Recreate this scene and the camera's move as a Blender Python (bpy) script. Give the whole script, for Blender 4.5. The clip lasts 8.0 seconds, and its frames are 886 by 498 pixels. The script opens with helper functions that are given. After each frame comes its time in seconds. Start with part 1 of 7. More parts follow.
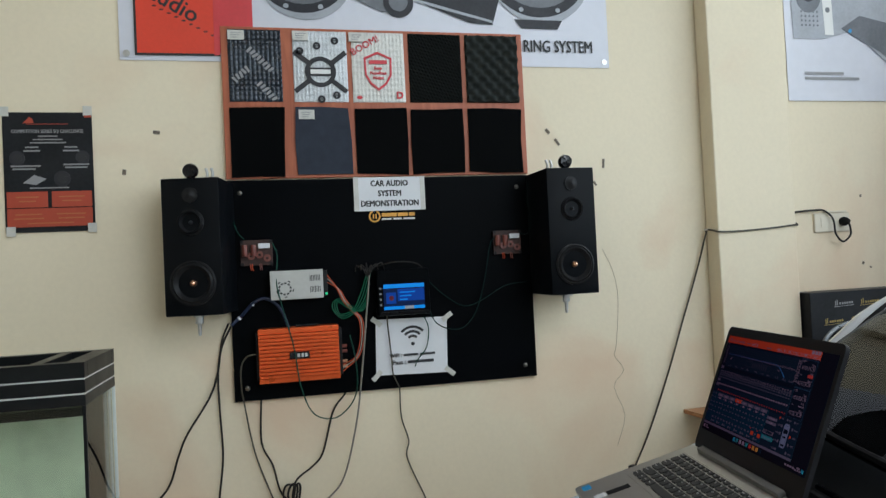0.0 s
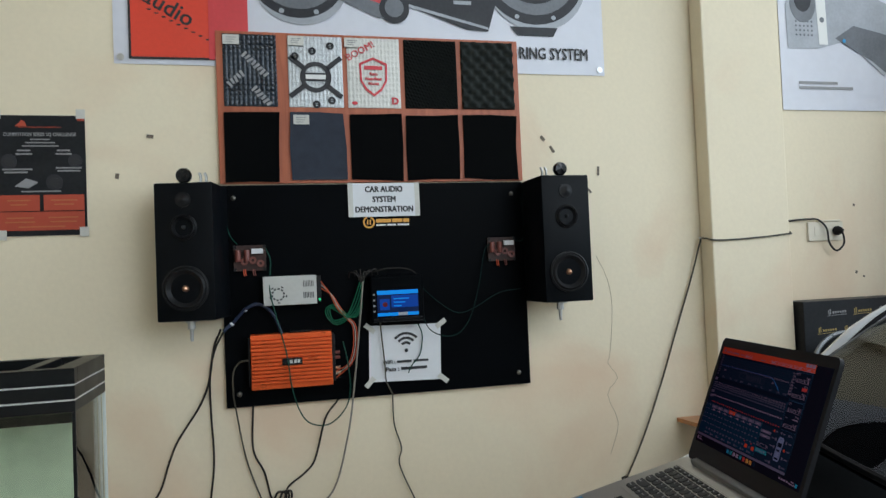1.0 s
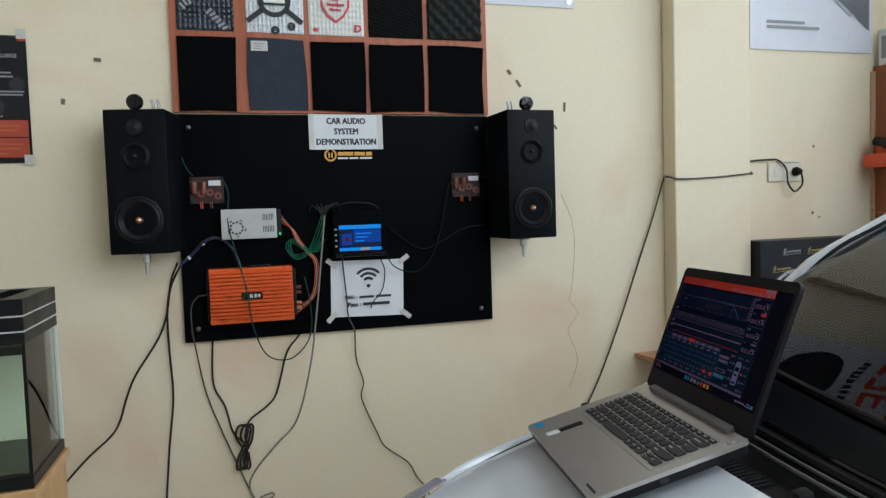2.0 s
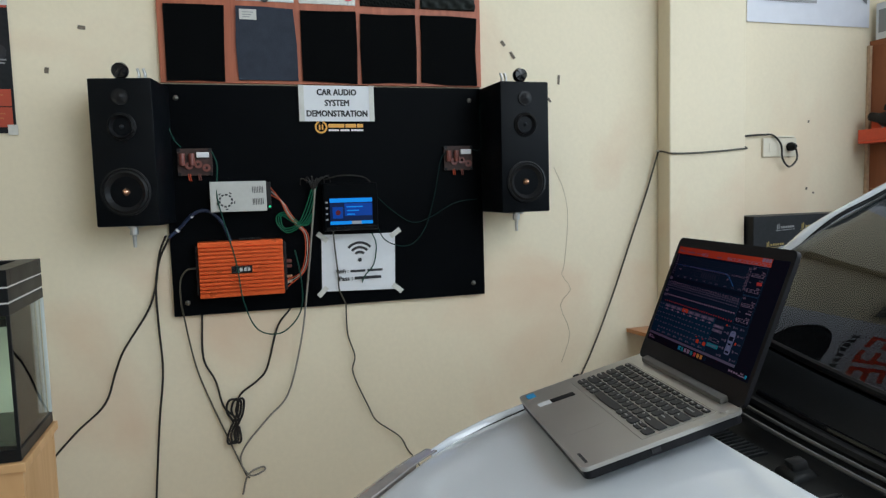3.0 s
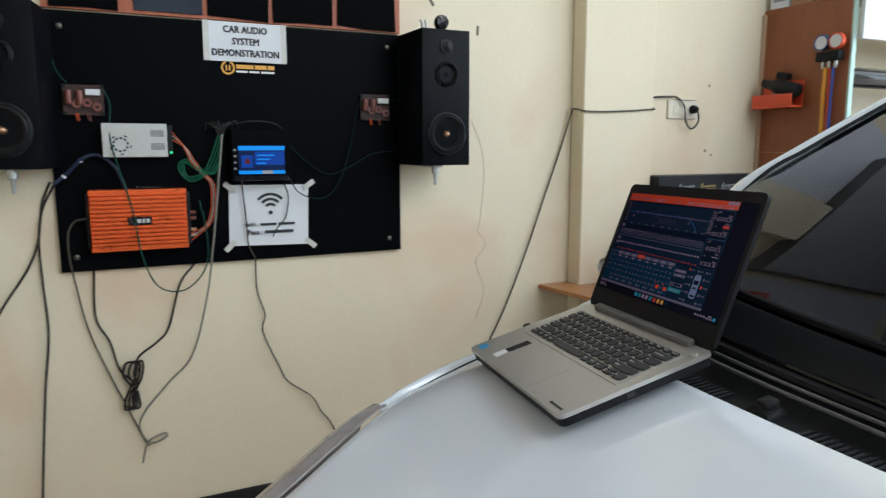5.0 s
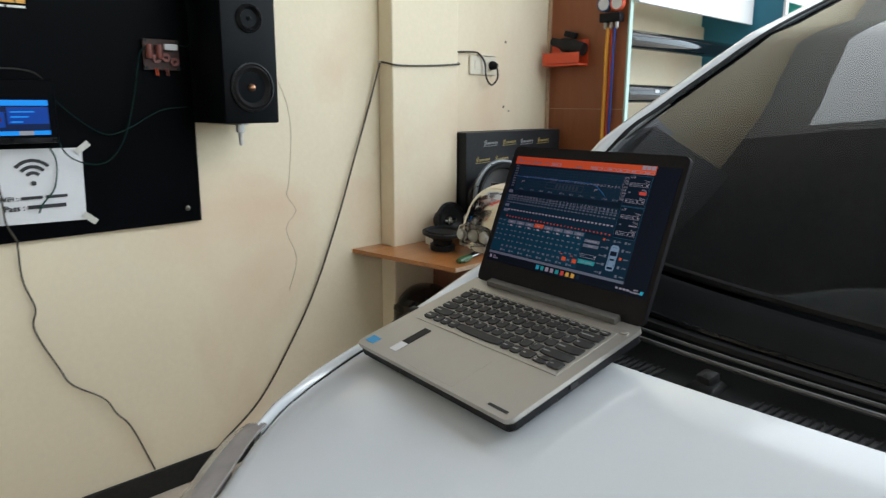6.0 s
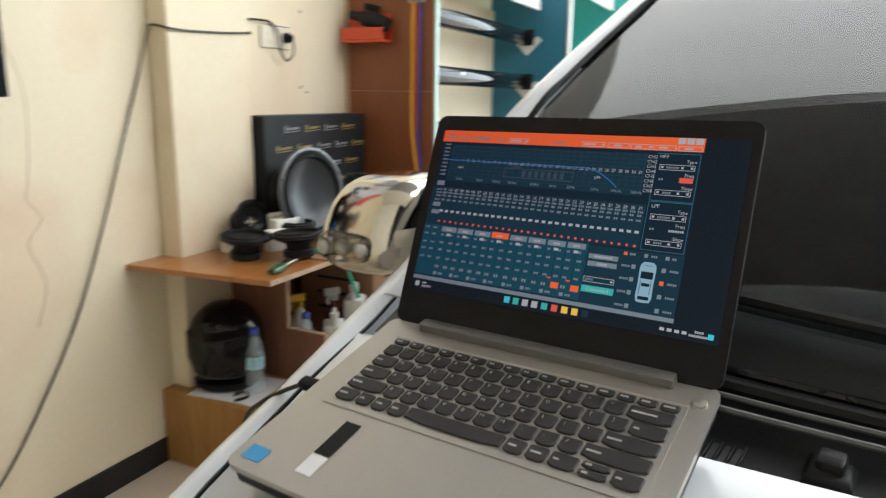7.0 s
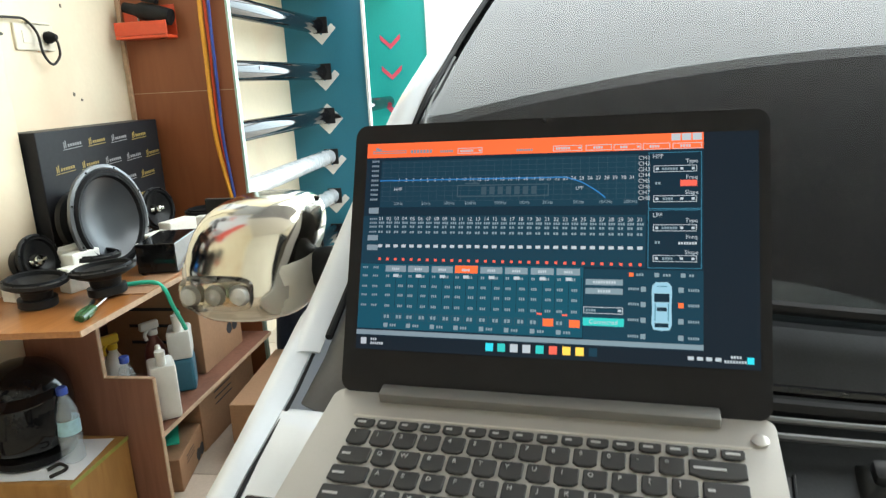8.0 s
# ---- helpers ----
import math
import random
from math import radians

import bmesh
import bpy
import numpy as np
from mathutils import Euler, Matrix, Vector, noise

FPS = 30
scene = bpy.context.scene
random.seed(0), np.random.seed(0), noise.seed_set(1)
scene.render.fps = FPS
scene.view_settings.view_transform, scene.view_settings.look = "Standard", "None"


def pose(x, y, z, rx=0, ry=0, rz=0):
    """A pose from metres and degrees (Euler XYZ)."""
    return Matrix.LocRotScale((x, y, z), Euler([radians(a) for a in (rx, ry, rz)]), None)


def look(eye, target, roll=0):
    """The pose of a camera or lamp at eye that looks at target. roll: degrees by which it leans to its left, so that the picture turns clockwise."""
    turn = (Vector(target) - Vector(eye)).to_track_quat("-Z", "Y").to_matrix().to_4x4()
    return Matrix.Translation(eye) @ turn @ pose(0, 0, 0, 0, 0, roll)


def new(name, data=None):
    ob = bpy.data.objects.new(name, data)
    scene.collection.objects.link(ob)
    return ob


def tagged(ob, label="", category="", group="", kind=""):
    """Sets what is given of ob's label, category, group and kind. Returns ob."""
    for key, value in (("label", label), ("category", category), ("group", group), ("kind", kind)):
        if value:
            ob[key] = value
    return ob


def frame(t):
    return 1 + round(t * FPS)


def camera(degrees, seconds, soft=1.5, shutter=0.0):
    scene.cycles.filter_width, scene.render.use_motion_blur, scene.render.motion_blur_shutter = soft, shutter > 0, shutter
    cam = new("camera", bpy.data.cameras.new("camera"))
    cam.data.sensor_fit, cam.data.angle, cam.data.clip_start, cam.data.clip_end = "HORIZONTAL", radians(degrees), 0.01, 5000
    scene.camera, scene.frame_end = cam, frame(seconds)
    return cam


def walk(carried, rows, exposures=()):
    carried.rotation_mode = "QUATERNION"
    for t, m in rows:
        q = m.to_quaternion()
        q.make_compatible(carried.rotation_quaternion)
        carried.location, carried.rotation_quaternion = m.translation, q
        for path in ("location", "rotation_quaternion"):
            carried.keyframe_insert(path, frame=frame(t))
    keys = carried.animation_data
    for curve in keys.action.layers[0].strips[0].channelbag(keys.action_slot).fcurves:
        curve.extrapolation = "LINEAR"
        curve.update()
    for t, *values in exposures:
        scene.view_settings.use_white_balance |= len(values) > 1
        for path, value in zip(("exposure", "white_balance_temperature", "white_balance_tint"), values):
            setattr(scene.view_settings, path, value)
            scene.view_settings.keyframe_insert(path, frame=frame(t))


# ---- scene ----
cam = camera(65.3, 8.0, 1.3, 0.4)
PATH = [
    (0, (0.048, 0.376, 1.394), (0.497, 2.324, 1.436), -2.8),
    (0.5, (0.05, 0.38, 1.413), (0.517, 2.323, 1.494), -3.4),
    (1, (0.051, 0.382, 1.402), (0.516, 2.327, 1.456), -2.4),
    (1.5, (0.054, 0.396, 1.387), (0.587, 2.323, 1.346), -2.2),
    (3, (0.067, 0.429, 1.356), (0.643, 2.336, 1.179), -1.6),
    (3.5, (0.069, 0.439, 1.352), (0.668, 2.337, 1.154), -1.8),
    (4, (0.07, 0.466, 1.342), (0.691, 2.349, 1.086), -1.7),
    (4.2, (0.079, 0.488, 1.34), (0.74, 2.352, 1.041), -2.5),
    (5.3, (-0.031, 0.586, 1.315), (1.0, 2.276, 1.034), 0.7),
    (5.5, (-0.036, 0.648, 1.324), (1.155, 2.222, 1.002), -0.0),
    (5.9, (-0.054, 0.738, 1.325), (1.305, 2.152, 0.932), 0.3),
    (6, (-0.054, 0.764, 1.325), (1.334, 2.143, 0.911), 0.2),
    (6.2, (-0.013, 0.842, 1.317), (1.421, 2.178, 0.919), -0.9),
    (6.5, (0.08, 0.977, 1.304), (1.611, 2.196, 0.892), -0.4),
    (6.6, (0.1, 1.014, 1.293), (1.681, 2.166, 0.876), 0.0),
    (6.8, (0.128, 1.072, 1.285), (1.784, 2.101, 0.839), 1.1),
    (7, (0.145, 1.141, 1.277), (1.91, 1.977, 0.847), 0.9),
    (7.3, (0.142, 1.22, 1.284), (2.008, 1.776, 0.828), -1.1),
    (7.5, (0.158, 1.26, 1.287), (2.055, 1.682, 0.811), -1.0),
    (7.6, (0.17, 1.273, 1.287), (2.073, 1.652, 0.804), -1.5),
    (7.9, (0.225, 1.307, 1.292), (2.146, 1.597, 0.816), -3.2),
    (8, (0.239, 1.311, 1.292), (2.161, 1.595, 0.818), -2.9),
]
EXPOSURES = [(0.0, -1.32, 6200, 9), (4.2, -1.12, 6150, 9), (5.5, -1.02, 6300, 10), (6.5, -0.90, 6600, 10), (7.0, -0.64, 6850, 12), (7.5, -0.34, 6750, 10), (8.0, 0.0, 6600, 6)]
walk(cam, [(t, look(eye, target, roll)) for t, eye, target, roll in PATH], EXPOSURES)

# ---- plan ----
WALL = 2.93          # inner face of the long wall
FLOOR = 0.035
CEIL = 4.5
WEST, EAST, SOUTH = -3.4, 9.0, -3.6
PIL_X0, PIL_X1, PIL_Y = 1.76, 2.127, 2.845
PANEL_X = 2.87       # brown partition
YC = 0.70            # car's centre line

# ---- light ----
world = bpy.data.worlds.new("sky")
scene.world = world
world.use_nodes = True
wn = world.node_tree.nodes
sky = wn.new("ShaderNodeTexSky")
sky.sky_type = "NISHITA"
sky.sun_disc = False
sky.sun_elevation, sky.sun_rotation = radians(48), radians(60)
wn["Background"].inputs["Strength"].default_value = 0.12
world.node_tree.links.new(sky.outputs[0], wn["Background"].inputs["Color"])


def lamp(name, kind, m, energy, colour, **values):
    data = bpy.data.lights.new(name, kind)
    data.energy, data.color = energy, colour
    if kind == "AREA":
        data.shape, data.size, data.size_y = "RECTANGLE", values["w"], values["h"]
    else:
        data.angle = values["angle"]
    ob = new(name, data)
    ob.matrix_world = m
    return ob


lamp("sun", "SUN", look((14, -6, 12), (9, -3, 0)), 2.5, (1, 0.95, 0.87), angle=radians(0.6))
lamp("east_daylight", "AREA", look((EAST - 0.1, -0.6, 2.2), (0, -0.2, 1.5)), 520, (0.76, 0.91, 1.0), w=5.2, h=3.9)
lamp("south_daylight", "AREA", look((3.9, SOUTH + 0.1, 2.9), (2.6, 2.6, 0.6)), 360, (0.84, 0.94, 1.0), w=5.0, h=2.5)
# unseen overhead light, added to brighten the windscreen's reflection and the car
lamp("roof_fill", "AREA", look((6.1, -0.2, CEIL - 0.03), (6.1, -0.2, 0)), 370, (0.88, 0.95, 1.0), w=5.4, h=5.4)
# overhead fill, added to lift the hood and the lower wall
lamp("front_roof_fill", "AREA", look((2.3, -2.1, CEIL - 0.03), (2.3, -2.1, 0)), 240, (0.90, 0.96, 1.0), w=2.2, h=2.2)


# ---- materials ----
def shader(name, base, rough=0.5, metal=0.0, coat=0.0, vary=0.12, scale=6.0, fine=80.0, bump=0.0, emit=0.0, spec=0.5, island=False, stain=None, stain_scale=1.6, rough_vary=0.1):
    """A principled material with variation at two scales."""
    m = bpy.data.materials.new(name)
    m.use_nodes = True
    t = m.node_tree
    n, link = t.nodes, t.links.new
    p = n["Principled BSDF"]
    p.inputs["Base Color"].default_value = (*base, 1)
    p.inputs["Roughness"].default_value = rough
    p.inputs["Metallic"].default_value = metal
    p.inputs["Coat Weight"].default_value = coat
    p.inputs["Coat Roughness"].default_value = 0.06
    p.inputs["Specular IOR Level"].default_value = spec
    if emit:
        p.inputs["Emission Color"].default_value = (*base, 1)
        p.inputs["Emission Strength"].default_value = emit
        p.inputs["Base Color"].default_value = (0.004, 0.004, 0.005, 1)
        p.inputs["Specular IOR Level"].default_value = 0.12
        return m
    if not vary and not bump:
        return m
    co = n.new("ShaderNodeTexCoord")
    big, small = n.new("ShaderNodeTexNoise"), n.new("ShaderNodeTexNoise")
    big.inputs["Scale"].default_value, small.inputs["Scale"].default_value = scale, fine
    big.inputs["Detail"].default_value, small.inputs["Detail"].default_value = 5, 3
    for x in (big, small):
        link(co.outputs["Object"], x.inputs["Vector"])
    mix = n.new("ShaderNodeMix")
    mix.data_type = "RGBA"
    mix.inputs["A"].default_value = (*[c * (1 - vary) for c in base], 1)
    mix.inputs["B"].default_value = (*[min(1, c * (1 + vary)) for c in base], 1)
    add = n.new("ShaderNodeMath")
    add.operation = "MULTIPLY_ADD"
    add.inputs[1].default_value = 0.35
    link(small.outputs["Fac"], add.inputs[0])
    scaled = n.new("ShaderNodeMath")
    scaled.operation = "MULTIPLY"
    scaled.inputs[1].default_value = 0.65
    link(big.outputs["Fac"], scaled.inputs[0])
    link(scaled.outputs[0], add.inputs[2])
    wide = n.new("ShaderNodeMapRange")
    wide.inputs["From Min"].default_value, wide.inputs["From Max"].default_value = 0.3, 0.7
    link(add.outputs[0], wide.inputs["Value"])
    link(wide.outputs[0], mix.inputs["Factor"])
    colour = mix.outputs["Result"]
    if stain:
        blot = n.new("ShaderNodeTexNoise")
        blot.inputs["Scale"].default_value, blot.inputs["Detail"].default_value, blot.inputs["Distortion"].default_value = stain_scale, 8, 0.6
        link(co.outputs["Object"], blot.inputs["Vector"])
        cut = n.new("ShaderNodeMapRange")
        cut.inputs["From Min"].default_value, cut.inputs["From Max"].default_value = 0.52, 0.72
        link(blot.outputs["Fac"], cut.inputs["Value"])
        over = n.new("ShaderNodeMix")
        over.data_type = "RGBA"
        link(cut.outputs[0], over.inputs["Factor"])
        link(colour, over.inputs["A"])
        over.inputs["B"].default_value = (*stain, 1)
        colour = over.outputs["Result"]
    if island:
        info, hsv = n.new("ShaderNodeObjectInfo"), n.new("ShaderNodeHueSaturation")
        rng = n.new("ShaderNodeMapRange")
        rng.inputs["To Min"].default_value, rng.inputs["To Max"].default_value = 0.8, 1.2
        link(info.outputs["Random"], rng.inputs["Value"])
        link(rng.outputs[0], hsv.inputs["Value"])
        link(colour, hsv.inputs["Color"])
        colour = hsv.outputs[0]
    link(colour, p.inputs["Base Color"])
    if rough_vary:
        rr = n.new("ShaderNodeMapRange")
        rr.inputs["To Min"].default_value, rr.inputs["To Max"].default_value = max(0.02, rough - rough_vary), min(1, rough + rough_vary)
        link(big.outputs["Fac"], rr.inputs["Value"])
        link(rr.outputs[0], p.inputs["Roughness"])
    if bump:
        b = n.new("ShaderNodeBump")
        b.inputs["Strength"].default_value, b.inputs["Distance"].default_value = bump, 0.004
        link(small.outputs["Fac"], b.inputs["Height"])
        link(b.outputs[0], p.inputs["Normal"])
    return m


def grained(name, dark, light, axis=2, rough=0.45, stretch=14.0, scale=3.0, coat=0.0):
    """Wood with a stretched grain along one axis."""
    m = bpy.data.materials.new(name)
    m.use_nodes = True
    n, link = m.node_tree.nodes, m.node_tree.links.new
    p = n["Principled BSDF"]
    p.inputs["Roughness"].default_value, p.inputs["Coat Weight"].default_value = rough, coat
    co, mp = n.new("ShaderNodeTexCoord"), n.new("ShaderNodeMapping")
    size = [stretch] * 3
    size[axis] = 1.0
    mp.inputs["Scale"].default_value = size
    link(co.outputs["Object"], mp.inputs["Vector"])
    a, b = n.new("ShaderNodeTexNoise"), n.new("ShaderNodeTexNoise")
    a.inputs["Scale"].default_value, a.inputs["Detail"].default_value, a.inputs["Distortion"].default_value = scale, 8, 1.2
    b.inputs["Scale"].default_value = 1.3
    link(mp.outputs[0], a.inputs["Vector"])
    link(co.outputs["Object"], b.inputs["Vector"])
    ramp = n.new("ShaderNodeValToRGB")
    ramp.color_ramp.elements[0].position, ramp.color_ramp.elements[1].position = 0.32, 0.68
    ramp.color_ramp.elements[0].color, ramp.color_ramp.elements[1].color = (*dark, 1), (*light, 1)
    mean = n.new("ShaderNodeMix")
    mean.inputs["Factor"].default_value = 0.3
    link(a.outputs["Fac"], mean.inputs["A"])
    link(b.outputs["Fac"], mean.inputs["B"])
    link(mean.outputs["Result"], ramp.inputs["Fac"])
    link(ramp.outputs[0], p.inputs["Base Color"])
    bp = n.new("ShaderNodeBump")
    bp.inputs["Strength"].default_value, bp.inputs["Distance"].default_value = 0.15, 0.002
    link(a.outputs["Fac"], bp.inputs["Height"])
    link(bp.outputs[0], p.inputs["Normal"])
    return m


def clear(name, tint=(1, 1, 1), rough=0.0, share=0.85, ior=1.45):
    """Thin see-through sheet: mostly transparent, with a mirror gloss."""
    m = bpy.data.materials.new(name)
    m.use_nodes = True
    n, link = m.node_tree.nodes, m.node_tree.links.new
    out = n["Material Output"]
    n.remove(n["Principled BSDF"])
    tr, gl, mx, fr = n.new("ShaderNodeBsdfTransparent"), n.new("ShaderNodeBsdfGlossy"), n.new("ShaderNodeMixShader"), n.new("ShaderNodeFresnel")
    tr.inputs[0].default_value = (*[c * share for c in tint], 1)
    gl.inputs["Roughness"].default_value = rough
    fr.inputs["IOR"].default_value = ior
    link(fr.outputs[0], mx.inputs[0])
    link(tr.outputs[0], mx.inputs[1])
    link(gl.outputs[0], mx.inputs[2])
    link(mx.outputs[0], out.inputs["Surface"])
    return m


CREAM = shader("cream_paint", (0.80, 0.705, 0.53), 0.6, vary=0.05, scale=1.1, fine=60, bump=0.10, spec=0.25, stain=(0.74, 0.56, 0.40), stain_scale=1.3)
DARKCEIL = shader("dark_ceiling", (0.32, 0.32, 0.33), 0.8, vary=0.15, bump=0.1, spec=0.1)
CEILING = shader("ceiling_paint", (0.80, 0.79, 0.75), 0.8, vary=0.04, bump=0.1)
ROOFSHEET = shader("roof_sheet", (0.80, 0.83, 0.86), 0.5, vary=0.08, scale=2, bump=0.1)
ROOFSHEET.node_tree.nodes["Principled BSDF"].inputs["Transmission Weight"].default_value = 0.35
WHITE_WALL = shader("off_white_paint", (0.72, 0.69, 0.61), 0.7, vary=0.06, scale=1.5, bump=0.1)
TILE = shader("floor_tile", (0.58, 0.49, 0.41), 0.3, vary=0.12, scale=5, island=True)
GROUT = shader("grout", (0.22, 0.21, 0.19), 0.9, bump=0.3)
BASEBLACK = shader("black_skirting", (0.020, 0.020, 0.020), 0.35, vary=0.4, scale=9, spec=0.2)
BLACKBOARD = shader("black_laminate", (0.0018, 0.0023, 0.0031), 0.42, vary=0.35, scale=5, fine=220, bump=0.04, spec=0.03)
VINYL = shader("black_ash_vinyl", (0.0032, 0.0041, 0.0056), 0.45, vary=0.3, scale=12, fine=300, bump=0.1, spec=0.1)
RUBBER = shader("black_rubber", (0.012, 0.012, 0.013), 0.55, vary=0.3, scale=30, bump=0.1, spec=0.12)
CONE = shader("speaker_cone", (0.013, 0.013, 0.014), 0.34, vary=0.3, scale=40, fine=200, bump=0.10, spec=0.16)
CONEGREY = shader("grey_poly_cone", (0.042, 0.045, 0.050), 0.34, metal=0.2, vary=0.02, scale=20)
SUBRIM = shader("grey_metal_rim", (0.13, 0.135, 0.14), 0.32, metal=0.6, vary=0.1, scale=20)
COPPER = shader("copper_plug", (0.75, 0.42, 0.27), 0.28, metal=0.9, vary=0.06, scale=60)
CHROME = shader("chrome", (0.58, 0.55, 0.48), 0.12, metal=1.0, vary=0.03, scale=8, rough_vary=0.03)
STEEL = shader("dull_steel", (0.55, 0.55, 0.55), 0.35, metal=0.9, vary=0.15, scale=30)
SCREWGREY = shader("tarnished_screw", (0.16, 0.15, 0.13), 0.4, metal=0.8, vary=0.2, scale=60)
ALU = shader("silver_sheet", (0.50, 0.50, 0.48), 0.45, metal=0.35, vary=0.06, scale=20)
ORANGE = shader("orange_anodised", (0.80, 0.125, 0.028), 0.30, metal=0.55, vary=0.1, scale=14, fine=150)
PLYORANGE = grained("orange_ply", (0.33, 0.080, 0.034), (0.50, 0.145, 0.066), 2, 0.5)
PANELWOOD = grained("brown_ply", (0.235, 0.070, 0.024), (0.305, 0.100, 0.036), 2, 0.5, 7, 2)
SHELFWOOD = grained("shelf_veneer", (0.33, 0.120, 0.032), (0.46, 0.195, 0.058), 0, 0.3, 16, 3, 0.3)
DIVWOOD = grained("divider_ply", (0.185, 0.075, 0.045), (0.26, 0.115, 0.072), 2, 0.55)
PLYEDGE = shader("ply_edge", (0.52, 0.36, 0.24), 0.7, vary=0.2, scale=60)
STANDWOOD = grained("stand_wood", (0.52, 0.29, 0.12), (0.66, 0.40, 0.19), 2, 0.5, 9, 2)
CRATE = grained("crate_board", (0.29, 0.135, 0.035), (0.42, 0.225, 0.070), 2, 0.55, 8, 3)
CARD = shader("cardboard", (0.36, 0.20, 0.11), 0.85, vary=0.12, scale=7, fine=90, bump=0.2)
PAPER = shader("white_paper", (0.72, 0.73, 0.76), 0.6, vary=0.03, scale=12)
TAPE = shader("masking_tape", (0.58, 0.57, 0.53), 0.4, vary=0.1, scale=30)
INK = shader("black_ink", (0.022, 0.022, 0.026), 0.6, vary=0)
GREYINK = shader("grey_ink", (0.28, 0.28, 0.29), 0.6, vary=0)
REDINK = shader("red_ink", (0.62, 0.045, 0.06), 0.5, vary=0)
YELLOWINK = shader("amber_ink", (0.75, 0.37, 0.055), 0.5, vary=0)
WHITEINK = shader("white_ink", (0.78, 0.78, 0.76), 0.6, vary=0)
GOLDINK = shader("gold_ink", (0.36, 0.26, 0.075), 0.5, vary=0)
BANNER = shader("banner_vinyl", (0.66, 0.67, 0.74), 0.38, vary=0.05, scale=3, fine=25, bump=0.1)
BANNERRED = shader("banner_red", (0.72, 0.058, 0.028), 0.38, vary=0.08, scale=3)
BANNERPINK = shader("banner_pink", (0.62, 0.055, 0.065), 0.35, vary=0.1, scale=6)
PRINTDARK = shader("print_dark", (0.035, 0.036, 0.042), 0.4, vary=0.25, scale=9, spec=0.2)
PRINTMID = shader("print_mid", (0.13, 0.14, 0.16), 0.4, vary=0.25, scale=9)
PRINTLIGHT = shader("print_light", (0.36, 0.38, 0.42), 0.4, vary=0.15, scale=9)
POSTER = shader("poster_black", (0.018, 0.019, 0.022), 0.42, vary=0.3, scale=5, spec=0.15)
POSTERGOLD = shader("poster_gold", (0.46, 0.14, 0.05), 0.5, vary=0)
POSTERRED = shader("poster_red", (0.42, 0.060, 0.030), 0.45, vary=0.1, scale=5)
FOIL = shader("embossed_foil", (0.44, 0.46, 0.475), 0.34, metal=0.60, vary=0.14, scale=40, fine=160, bump=0.35)
FOILPALE = shader("pale_foil", (0.50, 0.49, 0.455), 0.38, metal=0.35, vary=0.10, scale=30, fine=140, bump=0.25)
FOILDARK = shader("dark_foil", (0.016, 0.024, 0.036), 0.20, metal=0.25, vary=0.4, scale=24, spec=0.6)
FELT = shader("black_felt", (0.0010, 0.0013, 0.0016), 0.95, vary=0.3, scale=30, fine=400, bump=0.3, spec=0.1)
GREYFOAM = shader("grey_foam", (0.0400, 0.0464, 0.0627), 0.9, vary=0.15, scale=30, fine=300, bump=0.25, spec=0.08)
RIBFOAM = shader("rib_foam", (0.0085, 0.0095, 0.0090), 0.9, vary=0.2, scale=30, fine=200, bump=0.2, spec=0.05)
EGGFOAM = shader("egg_foam", (0.0290, 0.0325, 0.0305), 0.9, vary=0.2, scale=30, fine=200, bump=0.2, spec=0.05)
PCB = shader("crossover_board", (0.060, 0.036, 0.032), 0.4, vary=0.3, scale=40, spec=0.15)
REDCAP = shader("red_capacitor", (0.180, 0.051, 0.039), 0.4, vary=0.1, scale=40)
GREENWIRE = shader("green_wire", (0.006, 0.052, 0.036), 0.4, vary=0.15, scale=30, spec=0.2)
LOOMGREEN = shader("bright_green_wire", (0.004, 0.105, 0.050), 0.4, vary=0.2, scale=30, spec=0.2)
TEALWIRE = shader("dark_teal_wire", (0.0035, 0.018, 0.016), 0.45, vary=0.2, scale=30, spec=0.12)
ORANGEWIRE = shader("orange_wire", (0.62, 0.085, 0.025), 0.4, vary=0.1, scale=30)
BLACKWIRE = shader("black_wire", (0.025, 0.022, 0.020), 0.42, vary=0.2, scale=30, spec=0.2)
BROWNWIRE = shader("dark_olive_wire", (0.060, 0.052, 0.036), 0.45, vary=0.2, scale=30)
GREYWIRE = shader("grey_wire", (0.22, 0.20, 0.17), 0.45, vary=0.15, scale=30)
WHITEWIRE = shader("white_wire", (0.45, 0.43, 0.39), 0.45, vary=0.1, scale=30)
YELLOWHOSE = shader("yellow_hose", (0.72, 0.33, 0.03), 0.4, vary=0.1, scale=20)
BLUEHOSE = shader("blue_hose", (0.035, 0.065, 0.30), 0.4, vary=0.1, scale=20)
PLASTIC = shader("black_plastic", (0.018, 0.018, 0.019), 0.38, vary=0.25, scale=20, fine=250, bump=0.05, spec=0.15)
COWLMAT = shader("weathered_cowl_plastic", (0.013, 0.014, 0.015), 0.48, vary=0.35, scale=11, fine=500, bump=0.03, spec=0.14)
SATINGREY = shader("satin_grey_arm", (0.075, 0.076, 0.080), 0.30, vary=0.2, scale=14, spec=0.5)
GLOSSBLACK = shader("gloss_black", (0.008, 0.008, 0.009), 0.08, vary=0.2, scale=9, rough_vary=0.03, spec=0.3)
SWITCHWHITE = shader("switch_plastic", (0.70, 0.64, 0.52), 0.35, vary=0.04, scale=20)
CARPAINT = shader("white_car_paint", (0.68, 0.72, 0.77), 0.22, coat=0.8, vary=0.02, scale=4, fine=300, rough_vary=0.04)
LAMPLENS = clear("lamp_lens", (0.97, 0.95, 0.92), 0.03, 0.96, 1.5)
WORNLENS = shader("weathered_lamp_lens", (0.40, 0.37, 0.36), 0.12, coat=0.6, vary=0.25, scale=7, fine=40)
